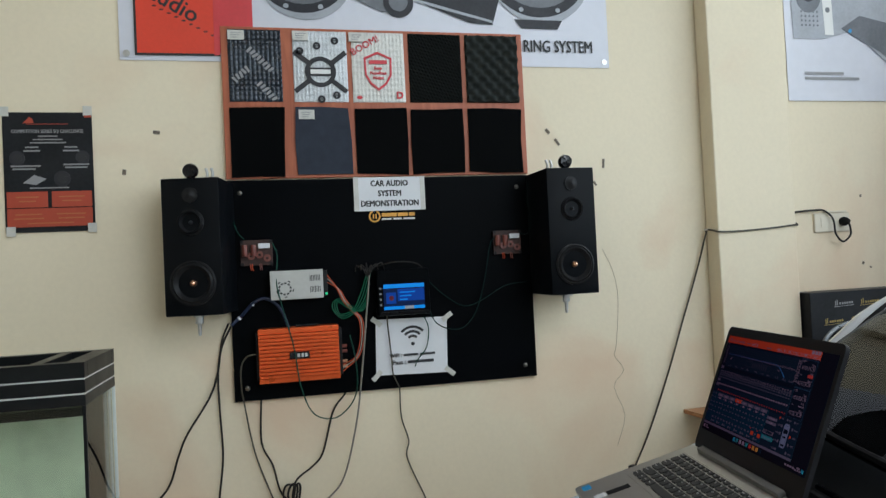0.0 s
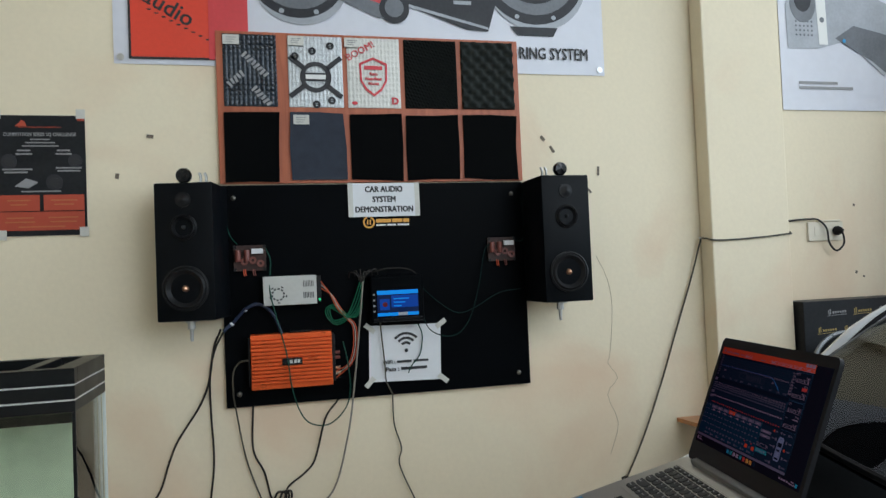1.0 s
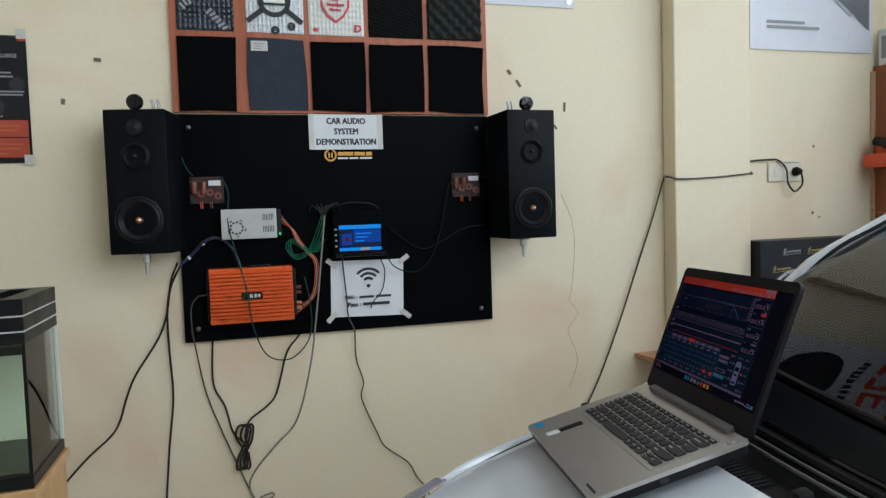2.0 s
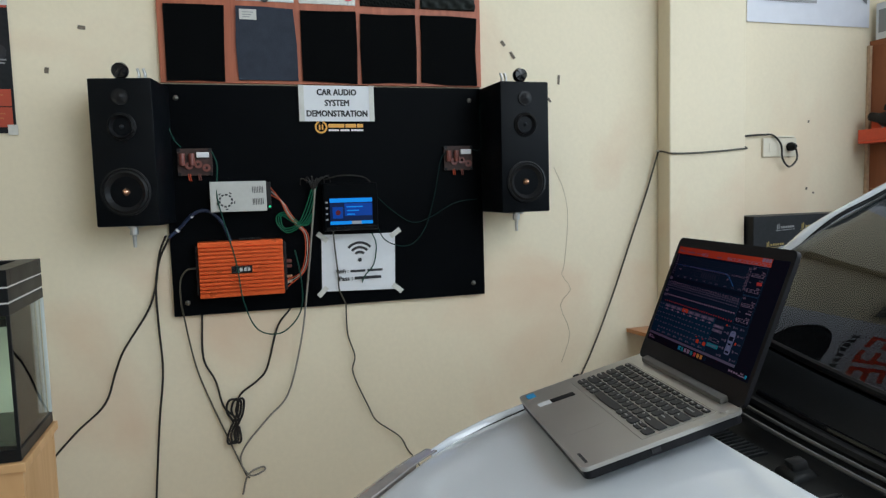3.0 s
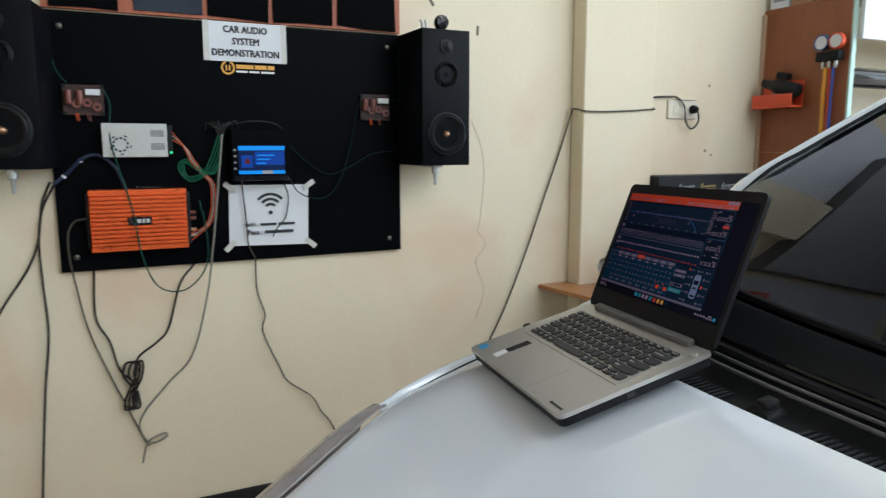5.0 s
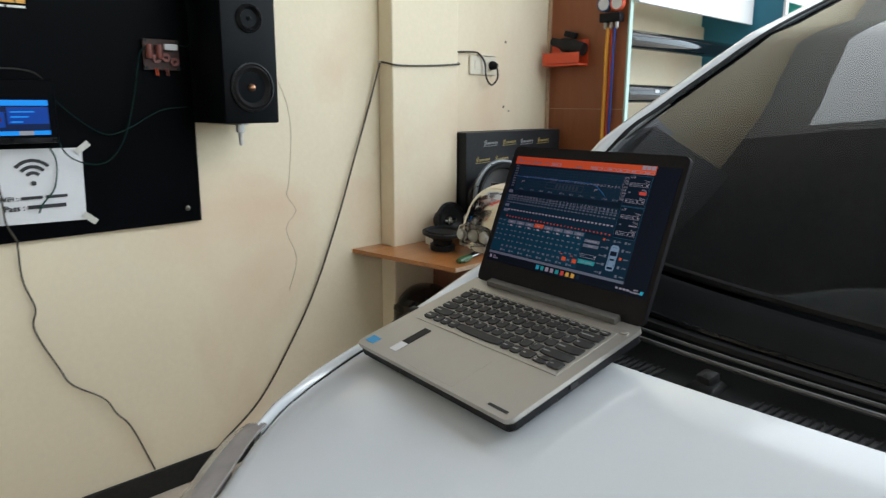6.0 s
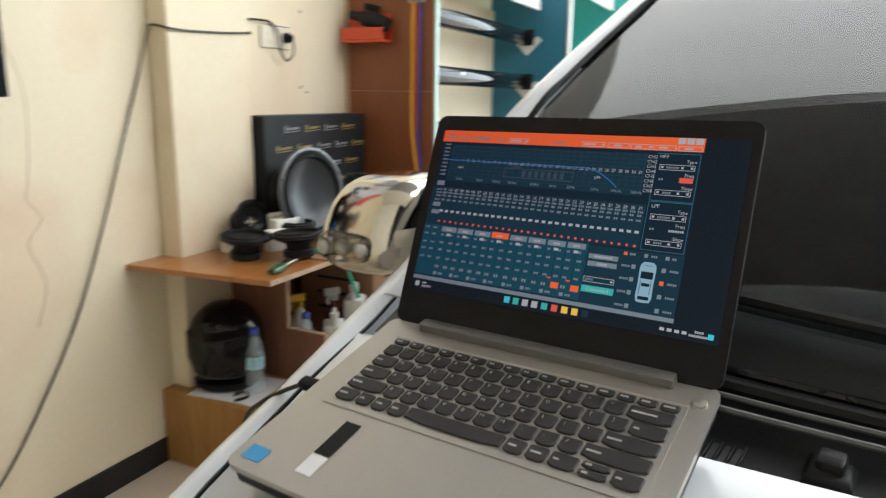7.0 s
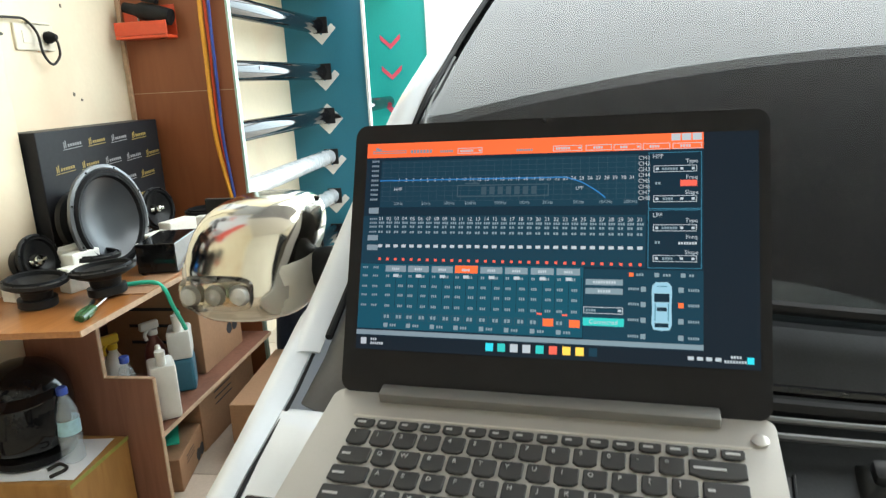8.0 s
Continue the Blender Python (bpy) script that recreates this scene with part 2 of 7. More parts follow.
WORNLENS.node_tree.nodes["Principled BSDF"].inputs["Alpha"].default_value = 0.72
HEADBACK = shader("headlamp_bowl", (0.46, 0.43, 0.41), 0.3, metal=0.35, vary=0.2, scale=14)
GLASS = clear("windscreen_glass", (0.86, 0.92, 0.92), 0.0, 0.60, 1.48)
PANE = clear("tank_glass", (0.93, 0.98, 0.94), 0.0, 0.96, 1.42)
CABIN = shader("dark_cabin", (0.020, 0.020, 0.021), 0.75, vary=0.2, scale=9, spec=0.05)
SEATMAT = shader("grey_seat_cloth", (0.06, 0.058, 0.055), 0.9, vary=0.2, scale=25, bump=0.2)
TYRE = shader("tyre_rubber", (0.018, 0.018, 0.018), 0.8, vary=0.2, scale=30, bump=0.2, spec=0.1)
WATER = clear("tank_water", (0.66, 0.86, 0.70), 0.0, 0.86, 1.33)
TANKBACK = shader("algae_back", (0.76, 0.80, 0.60), 0.6, vary=0.22, scale=4, fine=18, stain=(0.55, 0.66, 0.40), stain_scale=3)
GRAVEL = shader("tank_gravel", (0.10, 0.11, 0.075), 0.8, vary=0.4, scale=60, bump=0.5)
TANKTRIM = shader("tank_trim", (0.009, 0.010, 0.011), 0.35, vary=0.2, scale=12, spec=0.15)
TRIMLINE = shader("tank_trim_line", (0.62, 0.64, 0.62), 0.35, vary=0.05)
SILVERPLASTIC = shader("laptop_silver", (0.46, 0.44, 0.41), 0.36, metal=0.65, vary=0.03, scale=30, fine=500, bump=0.015, rough_vary=0.04)
LAPDARK = shader("laptop_dark_shell", (0.013, 0.013, 0.015), 0.38, vary=0.15, scale=20, spec=0.12)
KEYCAP = shader("key_grey", (0.045, 0.045, 0.046), 0.5, vary=0.08, scale=60, spec=0.15)
LEGEND = shader("key_legend", (0.40, 0.40, 0.40), 0.5, vary=0)
STICKERBLUE = shader("blue_sticker", (0.03, 0.30, 0.62), 0.35, vary=0.05)
BLUEBOARD = shader("blue_board", (0.012, 0.155, 0.235), 0.5, vary=0.08, scale=3)
TEALBOARD = shader("teal_board", (0.020, 0.33, 0.30), 0.5, vary=0.08, scale=3)
FILMBLACK = shader("black_film", (0.006, 0.006, 0.008), 0.07, vary=0.2, scale=5, rough_vary=0.03)
FILMCLEAR = shader("wrapped_film", (0.62, 0.64, 0.66), 0.14, metal=0.3, vary=0.25, scale=16, fine=60, bump=0.6)
DIAMOND = shader("white_card", (0.70, 0.70, 0.68), 0.5, vary=0.05)
PINKRED = shader("red_chevron", (0.72, 0.07, 0.12), 0.5, vary=0.05)
WHITEBOARD = shader("white_header_board", (0.82, 0.82, 0.82), 0.5, vary=0.03)
STRIP = shader("pale_green_trim", (0.35, 0.48, 0.42), 0.35, metal=0.3, vary=0.1)
REDPLASTIC = shader("red_plastic", (0.72, 0.085, 0.03), 0.4, vary=0.1, scale=14)
FOAMBLOCK = shader("white_styrofoam", (0.76, 0.75, 0.70), 0.8, vary=0.06, scale=40, bump=0.2)
HDPE = shader("milky_plastic", (0.74, 0.74, 0.70), 0.35, vary=0.05, scale=14)
BLUELIQUID = shader("blue_liquid", (0.03, 0.16, 0.24), 0.3, vary=0.1)
GREENTOOL = shader("green_handle", (0.025, 0.09, 0.025), 0.35, vary=0.2, scale=30)
GREENBAND = shader("green_strap", (0.02, 0.46, 0.30), 0.45, vary=0.1, scale=20)
YELLOWCAP = shader("yellow_trigger", (0.75, 0.52, 0.03), 0.4, vary=0.05)
BLUECAP = shader("blue_cap", (0.03, 0.07, 0.36), 0.35, vary=0.05)
PETCLEAR = shader("bottle_plastic", (0.62, 0.72, 0.78), 0.12, coat=0.5, vary=0.15, scale=40, fine=90)
PETCLEAR.node_tree.nodes["Principled BSDF"].inputs["Alpha"].default_value = 0.30
LABELBLUE = shader("bottle_label", (0.36, 0.58, 0.66), 0.45, vary=0.15, scale=40)
DUST = shader("grime", (0.16, 0.13, 0.10), 0.8, vary=0.3, scale=50)
CRACK = shader("crack_line", (0.46, 0.37, 0.25), 0.9, vary=0)
ASPHALT = shader("outside_paving", (0.20, 0.19, 0.18), 0.9, vary=0.2, scale=3, bump=0.3)
LEAF = shader("shrub_leaf", (0.05, 0.10, 0.03), 0.6, vary=0.4, scale=8)


def glow(name, colour, strength):
    return shader(name, colour, 0.25, vary=0, emit=strength)


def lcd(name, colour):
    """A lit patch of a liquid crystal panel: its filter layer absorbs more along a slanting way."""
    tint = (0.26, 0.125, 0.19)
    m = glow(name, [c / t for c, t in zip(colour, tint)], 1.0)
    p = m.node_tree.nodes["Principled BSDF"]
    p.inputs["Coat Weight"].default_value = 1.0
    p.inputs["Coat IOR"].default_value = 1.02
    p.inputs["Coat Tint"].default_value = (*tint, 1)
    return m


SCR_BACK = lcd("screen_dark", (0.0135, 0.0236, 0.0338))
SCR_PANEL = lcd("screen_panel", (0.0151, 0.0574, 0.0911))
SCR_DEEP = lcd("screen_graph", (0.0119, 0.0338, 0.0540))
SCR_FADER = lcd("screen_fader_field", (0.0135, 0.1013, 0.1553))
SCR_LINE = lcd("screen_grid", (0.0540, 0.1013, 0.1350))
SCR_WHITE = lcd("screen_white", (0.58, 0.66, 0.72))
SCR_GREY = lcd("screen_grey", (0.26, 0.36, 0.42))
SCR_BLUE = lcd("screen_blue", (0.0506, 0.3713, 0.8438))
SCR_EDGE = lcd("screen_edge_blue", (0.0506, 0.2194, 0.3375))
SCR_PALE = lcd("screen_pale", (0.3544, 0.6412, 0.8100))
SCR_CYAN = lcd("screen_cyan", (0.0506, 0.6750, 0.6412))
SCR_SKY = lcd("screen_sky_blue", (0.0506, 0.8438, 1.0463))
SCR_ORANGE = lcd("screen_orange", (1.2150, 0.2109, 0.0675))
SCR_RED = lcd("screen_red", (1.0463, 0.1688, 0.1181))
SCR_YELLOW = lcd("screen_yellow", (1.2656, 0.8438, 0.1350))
HU_BLUE = glow("head_unit_blue", (0.002, 0.060, 0.40), 1.5)
HU_BRIGHT = glow("head_unit_light", (0.010, 0.30, 0.95), 1.9)
HU_NAVY = glow("head_unit_navy", (0.002, 0.022, 0.12), 1.0)
LED_GREEN = glow("green_led", (0.05, 0.9, 0.35), 2.0)


# ---- building helpers ----
def thing(name, at, label, category, group="", kind=""):
    ob = new(name)
    ob.empty_display_size = 0.05
    ob.matrix_world = at if isinstance(at, Matrix) else Matrix.Translation(at)
    return tagged(ob, label, category, group, kind)


def mesh_of(name, bm, material, smooth=False):
    me = bpy.data.meshes.new(name)
    bmesh.ops.recalc_face_normals(bm, faces=bm.faces)
    bm.to_mesh(me)
    bm.free()
    me.materials.append(material)
    if smooth:
        for f in me.polygons:
            f.use_smooth = True
        me.set_sharp_from_angle(angle=radians(38))
    return me


def part(name, bm, material, parent=None, label="", smooth=False, m=None):
    """Links a bmesh as one mesh object under a thing or part."""
    ob = new(name, mesh_of(name, bm, material, smooth))
    if parent:
        ob.parent = parent
    if m:
        ob.matrix_basis = m
    if label:
        ob["label"] = label
    return ob


def structure(name, bm, material, label, category="structure", smooth=False):
    return tagged(part(name, bm, material, None, "", smooth), label, category, "", "structure")


def box(bm, x0, x1, y0, y1, z0, z1, bevel=0.0, m=None, seg=2):
    made = bmesh.ops.create_cube(bm, size=1.0)["verts"]
    for v in made:
        v.co = Vector(((x0 + x1) / 2 + v.co.x * (x1 - x0), (y0 + y1) / 2 + v.co.y * (y1 - y0), (z0 + z1) / 2 + v.co.z * (z1 - z0)))
    if bevel:
        edges = list({e for v in made for e in v.link_edges})
        made = list({v for f in bmesh.ops.bevel(bm, geom=edges, offset=bevel, segments=seg, profile=0.5, affect="EDGES")["faces"] for v in f.verts} | {v for v in made if v.is_valid})
    if m:
        bmesh.ops.transform(bm, matrix=m, verts=made)
    return bm


def boxed(*a, **k):
    return box(bmesh.new(), *a, **k)


def lathe(profile, n=28, m=None, bm=None, close=True):
    """A solid of revolution about z from (radius, height) pairs."""
    bm = bm or bmesh.new()
    rings = []
    for r, z in profile:
        rings.append([bm.verts.new((r * math.cos(2 * math.pi * i / n), r * math.sin(2 * math.pi * i / n), z)) for i in range(n)])
    for a, b in zip(rings, rings[1:]):
        for i in range(n):
            bm.faces.new((a[i], a[(i + 1) % n], b[(i + 1) % n], b[i]))
    if close:
        for ring in (rings[0], rings[-1]):
            if profile[rings.index(ring)][0] > 1e-6:
                bm.faces.new(ring)
    if m:
        bmesh.ops.transform(bm, matrix=m, verts=[v for ring in rings for v in ring])
    return bm


def smooth_line(points, steps=6):
    """Catmull-Rom through the points."""
    p = [Vector(q) for q in points]
    p = [2 * p[0] - p[1]] + p + [2 * p[-1] - p[-2]]
    out = []
    for a, b, c, d in zip(p, p[1:], p[2:], p[3:]):
        for k in range(steps):
            t = k / steps
            out.append(0.5 * (2 * b + (c - a) * t + (2 * a - 5 * b + 4 * c - d) * t * t + (3 * b - a - 3 * c + d) * t ** 3))
    return out + [p[-2]]


def tube(points, r, n=7, steps=6, bm=None):
    bm = bm or bmesh.new()
    line = smooth_line(points, steps)
    rings, side = [], Vector((0.3, 0.9, 0.2))
    for i, q in enumerate(line):
        way = (line[min(i + 1, len(line) - 1)] - line[max(i - 1, 0)]).normalized()
        u = way.cross(side)
        u = u.normalized() if u.length > 1e-4 else way.orthogonal().normalized()
        w = way.cross(u)
        rings.append([bm.verts.new(q + r * (math.cos(2 * math.pi * k / n) * u + math.sin(2 * math.pi * k / n) * w)) for k in range(n)])
    for a, b in zip(rings, rings[1:]):
        for k in range(n):
            bm.faces.new((a[k], a[(k + 1) % n], b[(k + 1) % n], b[k]))
    bm.faces.new(rings[0])
    bm.faces.new(rings[-1])
    return bm


def grid(nu, nv, f, thick=0.0):
    """A sheet of nu x nv cells from f(u, v), given a thickness downwards along its normal."""
    bm = bmesh.new()
    v = [[bm.verts.new(f(i / nu, j / nv)) for j in range(nv + 1)] for i in range(nu + 1)]
    for i in range(nu):
        for j in range(nv):
            bm.faces.new((v[i][j], v[i + 1][j], v[i + 1][j + 1], v[i][j + 1]))
    if thick:
        bmesh.ops.recalc_face_normals(bm, faces=bm.faces)
        bmesh.ops.solidify(bm, geom=bm.faces[:], thickness=thick)
    return bm


def plate(outline, y0, y1):
    """A flat upright plate from an outline of (x, z), between two depths in y."""
    bm = bmesh.new()
    f = bm.faces.new([bm.verts.new((x, y0, z)) for x, z in outline])
    up = bmesh.ops.extrude_face_region(bm, geom=[f])["geom"]
    for v in up:
        if isinstance(v, bmesh.types.BMVert):
            v.co.y = y1
    return bm


def letters(body, size, bold=0.0, depth=0.0006, align="CENTER"):
    """A flat mesh of writing in the built-in font, in its own xy plane; bold thickens the strokes."""
    cu = bpy.data.curves.new("writing", "FONT")
    cu.body, cu.size, cu.extrude = body, size, depth
    cu.align_x, cu.align_y, cu.resolution_u = align, "CENTER", 2
    ob = new("writing", cu)
    bpy.context.view_layer.update()
    me = bpy.data.meshes.new_from_object(ob.evaluated_get(bpy.context.evaluated_depsgraph_get()))
    bpy.data.objects.remove(ob)
    bpy.data.curves.remove(cu)
    if bold:
        bm = bmesh.new()
        for k, (dx, dy) in enumerate(((-1, -0.5), (1, -0.5), (-1, 0.5), (1, 0.5), (0, 0))):
            first = len(bm.verts)
            bm.from_mesh(me)
            bm.verts.ensure_lookup_table()
            bmesh.ops.translate(bm, vec=(dx * bold, dy * bold, k * 0.00004), verts=bm.verts[first:])
        bm.to_mesh(me)
        bm.free()
    return me


def write(name, body, size, material, parent, m, bold=0.0, align="CENTER", squeeze=1.0, depth=0.0006):
    me = letters(body, size, bold, depth, align)
    me.materials.append(material)
    ob = new(name, me)
    ob.parent = parent
    ob.matrix_basis = m @ Matrix.Diagonal((squeeze, 1, 1, 1))
    return ob


def cable(name, points, r, material, label, plane=None, bm=None):
    """A cable as a thing of its own; with plane, the points are (x, z) on that depth."""
    pts = [(p[0], plane, p[1]) if plane is not None else p for p in points]
    ob = part(name, tube(pts, r), material, None, "", True)
    return tagged(ob, label, "cable")

# ---- the room ----
bm = bmesh.new()
box(bm, WEST - 0.2, EAST, WALL, WALL + 0.2, FLOOR, CEIL)
wall_north = structure("wall_north", bm, CREAM, "cream painted plaster wall with stains and cracks", "wall")
bm = boxed(PIL_X0, PIL_X1, PIL_Y, WALL - 0.002, FLOOR, 3.148, 0.006)
structure("pillar", bm, CREAM, "cream painted square wall pillar", "pillar")
# block out of view, added so that the windscreen reflects dark here
structure("beam", boxed(1.42, 2.70, PIL_Y - 0.02, WALL - 0.002, 3.15, CEIL - 0.002, 0.004), DARKCEIL, "unseen dark block added above the pillar to darken the windscreen's reflection", "beam")
bm = bmesh.new()
box(bm, WEST - 0.2, WEST, SOUTH, WALL, FLOOR, CEIL)
structure("wall_west", bm, WHITE_WALL, "plain pale painted wall", "wall")
bm = bmesh.new()
box(bm, WEST - 0.2, 1.2, SOUTH - 0.2, SOUTH, FLOOR, CEIL)
box(bm, 6.6, EAST, SOUTH - 0.2, SOUTH, FLOOR, CEIL)
box(bm, 1.2, 6.6, SOUTH - 0.2, SOUTH, 4.3, CEIL)
structure("wall_south", bm, WHITE_WALL, "plain pale wall with a wide open shopfront", "wall")
bm = bmesh.new()
box(bm, EAST, EAST + 0.2, SOUTH - 0.2, -3.2, FLOOR, CEIL)
box(bm, EAST, EAST + 0.2, 2.0, WALL + 0.2, FLOOR, CEIL)
box(bm, EAST, EAST + 0.2, -3.2, 2.0, 4.35, CEIL)
structure("wall_east", bm, WHITE_WALL, "plain pale wall with a wide open garage door", "wall")
def roof_sheets(x0, x1, y0, y1):
    return grid(2, int((y1 - y0) / 0.02), lambda u, v: (x0 + (x1 - x0) * u, y0 + (y1 - y0) * v, CEIL + 0.012 + 0.003 * math.sin((y0 + (y1 - y0) * v) * 2 * math.pi / 0.16)), 0.003)


# roof sheets out of view, added to go with the two overhead fills
structure("added_roof", roof_sheets(3.3, EAST + 0.2, SOUTH - 0.2, WALL + 0.2), ROOFSHEET, "unseen pale corrugated roof sheets added above the roof fill lamp", "roof", True)
structure("added_front_roof", roof_sheets(0.602, 3.298, SOUTH - 0.2, -0.802), ROOFSHEET, "unseen pale corrugated roof sheets added above the front fill lamp", "roof", True)
structure("ceiling", boxed(WEST - 0.2, 0.6, SOUTH - 0.2, WALL + 0.2, CEIL, CEIL + 0.15), CEILING, "plain white painted ceiling", "ceiling")
# bay out of view, coloured dark to suit the windscreen's reflection
structure("ceiling_bay", boxed(0.602, 3.298, -0.80, WALL + 0.2, CEIL, CEIL + 0.15), DARKCEIL, "unseen ceiling bay, dark as the windscreen's reflection implies", "ceiling")
floor = structure("floor", boxed(WEST - 0.2, EAST + 0.2, SOUTH - 0.2, WALL + 0.2, FLOOR - 0.12, FLOOR - 0.004), GROUT, "grey floor tiles with dark joints", "floor")
structure("ground", boxed(-60, 90, -60, 60, FLOOR - 0.3, FLOOR - 0.125), ASPHALT, "grey paved yard outside", "ground")
bm = bmesh.new()
box(bm, WEST, PIL_X0 - 0.001, WALL - 0.012, WALL - 0.001, FLOOR, FLOOR + 0.085, 0.002)
structure("baseboard", bm, BASEBLACK, "black skirting tiles along the wall", "baseboard")

# cracks and scraps of old tape on the wall
CRACK_LINE = [(1.289, 1.423), (1.331, 1.330), (1.347, 1.216), (1.329, 1.037), (1.318, 0.993), (1.356, 0.933), (1.309, 0.870), (1.350, 0.754), (1.311, 0.636)]
part("crack", tube([(x, WALL - 0.0002, z) for x, z in CRACK_LINE], 0.0011, 4, 3), CRACK, wall_north, "thin dark crack in the plaster")
for x, z, w, h, a in ((-0.365, 1.898, 0.022, 0.012, 5), (-0.474, 1.761, 0.012, 0.018, 8), (1.082, 1.895, 0.012, 0.022, -40), (1.120, 1.852, 0.010, 0.030, -35), (1.314, 1.764, 0.009, 0.036, 4),
                      (1.273, 1.685, 0.008, 0.020, -35), (2.535, 1.603, 0.008, 0.012, 0), (2.529, 1.307, 0.010, 0.012, 20), (2.567, 1.287, 0.010, 0.007, 15)):
    part("tape_scrap", boxed(-w / 2, w / 2, -0.0015, 0, -h / 2, h / 2), DUST, wall_north, "torn scrap of old brown tape", False, pose(x, WALL - 0.0008, z, 0, a, 0))


# ---- printed things on the wall ----
def printed(parent, name, outline, material, lift, label=""):
    return part(name, plate(outline, -lift, -lift + 0.0008), material, parent, label)


def bar(parent, x, z, w, h, material, lift, name="print_bar"):
    return printed(parent, name, [(x - w / 2, z - h / 2), (x + w / 2, z - h / 2), (x + w / 2, z + h / 2), (x - w / 2, z + h / 2)], material, lift)


def ring(cx, cz, rx, rz, n=32, a0=0.0, a1=360.0):
    return [(cx + rx * math.cos(radians(a0 + (a1 - a0) * i / n)), cz + rz * math.sin(radians(a0 + (a1 - a0) * i / n))) for i in range(n if a1 - a0 >= 360 else n + 1)]


def arc_plate(cx, cz, r0, r1, a0, a1, n=16):
    return ring(cx, cz, r1, r1, n, a0, a1) + ring(cx, cz, r0, r0, n, a0, a1)[::-1]


def sheet_wave(x0, x1, z0, z1, amp, nx=24, nz=18, seed=3.0):
    def f(u, v):
        x, z = x0 + (x1 - x0) * u, z0 + (z1 - z0) * v
        return (x, -0.004 - amp * abs(noise.noise(Vector((x * 2.2, z * 2.8, seed)))), z)
    return grid(nx, nz, f, 0.0015)


def banner_main():
    b = thing("advertising_banner", (0.445, WALL, 2.15), "glossy white vinyl banner with red panel and printed loudspeakers", "banner")
    w0, w1, h = -0.918, 0.916, 2.25
    part("vinyl_sheet", sheet_wave(w0, w1, 0.0, h, 0.003), BANNER, b)
    printed(b, "black_border", [(-0.868, 0.016), (-0.585, 0.018), (-0.585, 1.9), (-0.872, 1.9)], INK, 0.0095)
    printed(b, "red_panel", [(-0.860, 0.024), (-0.588, 0.026), (-0.588, 1.88), (-0.864, 1.88)], BANNERRED, 0.0105)
    printed(b, "red_fold", [(-0.590, 0.022), (-0.470, 0.12), (-0.466, 1.88), (-0.590, 1.88)], BANNERPINK, 0.0115)
    # sheen along the fold, painted as a flat strip of colour
    printed(b, "painted_fold_gloss", [(-0.605, 0.02), (-0.585, 0.02), (-0.580, 1.2), (-0.598, 1.2)], BANNERPINK, 0.0122)
    write("writing", "audio", 0.082, INK, b, pose(-0.735, -0.0118, 0.198, 90, 30, 0), 0.001)
    for k in range(9):
        printed(b, "print_bar", ring(-0.80 + 0.024 * k, 0.19 - 0.0125 * k, 0.008, 0.003, 6), INK, 0.0118)
    write("writing", "RING SYSTEM", 0.066, INK, b, pose(0.698, -0.0100, 0.078, 90), 0.001, squeeze=0.74)
    # loudspeakers, crossover and amplifier in print
    for cx, cz, r in ((-0.290, 0.345, 0.175), (0.625, 0.395, 0.215)):
        printed(b, "print_shadow", ring(cx + 0.01, cz - 0.03, r * 0.98, r * 0.90), PRINTLIGHT, 0.0085)
        printed(b, "print_frame", ring(cx, cz, r, r * 0.93), PRINTDARK, 0.0093)
        printed(b, "print_surround", ring(cx, cz + 0.008, r * 0.86, r * 0.79), PRINTMID, 0.0101)
        printed(b, "print_cone", ring(cx, cz + 0.012, r * 0.68, r * 0.60), PRINTLIGHT if cx < 0 else PRINTDARK, 0.0109)
        printed(b, "print_cap", ring(cx, cz - 0.03, r * 0.26, r * 0.20), PRINTLIGHT, 0.0117)
        for k in range(8):
            a = 0.4 + k * math.pi / 4
            printed(b, "print_screw", ring(cx + r * 0.93 * math.cos(a), cz + r * 0.86 * math.sin(a), 0.010, 0.009, 10), PRINTLIGHT, 0.0125)
    printed(b, "print_foot", [(0.52, 0.185), (0.72, 0.185), (0.70, 0.150), (0.55, 0.150)], PRINTDARK, 0.0087)
    printed(b, "print_crossover", [(-0.155, 0.265), (-0.13, 0.36), (0.07, 0.31), (0.035, 0.200), (0.0, 0.195)], PRINTMID, 0.0095)
    printed(b, "print_crossover_top", [(-0.13, 0.29), (-0.115, 0.345), (0.05, 0.30), (0.03, 0.245)], BANNERPINK, 0.0103)
    printed(b, "print_tweeter", ring(0.063, 0.232, 0.057, 0.056), PRINTDARK, 0.0111)
    printed(b, "print_dome", ring(0.063, 0.236, 0.036, 0.036), PRINTMID, 0.0119)
    printed(b, "print_amplifier", [(0.05, 0.33), (0.14, 0.46), (0.50, 0.38), (0.43, 0.16), (0.34, 0.165), (0.12, 0.245)], PRINTDARK, 0.0099)
    printed(b, "print_amplifier_edge", [(0.12, 0.252), (0.43, 0.176), (0.432, 0.166), (0.12, 0.240)], PRINTLIGHT, 0.0107)
    bar(b, 0.33, 0.268, 0.07, 0.014, PRINTLIGHT, 0.0107)
    # upper part: a dark loudspeaker, a row of red emblem shapes and a line of small print
    printed(b, "print_woofer", ring(0.58, 0.80, 0.22, 0.15), PRINTDARK, 0.0093)
    printed(b, "print_woofer_cone", ring(0.58, 0.81, 0.14, 0.09), INK, 0.0101)
    for k in range(4):
        x = 0.30 + 0.145 * k
        for z in (1.12, 1.21, 1.30):
            bar(b, x, z, 0.11, 0.032, BANNERRED, 0.0095)
        bar(b, x + (0.042 if k % 2 else -0.042), 1.21, 0.028, 0.20, BANNERRED, 0.0103)
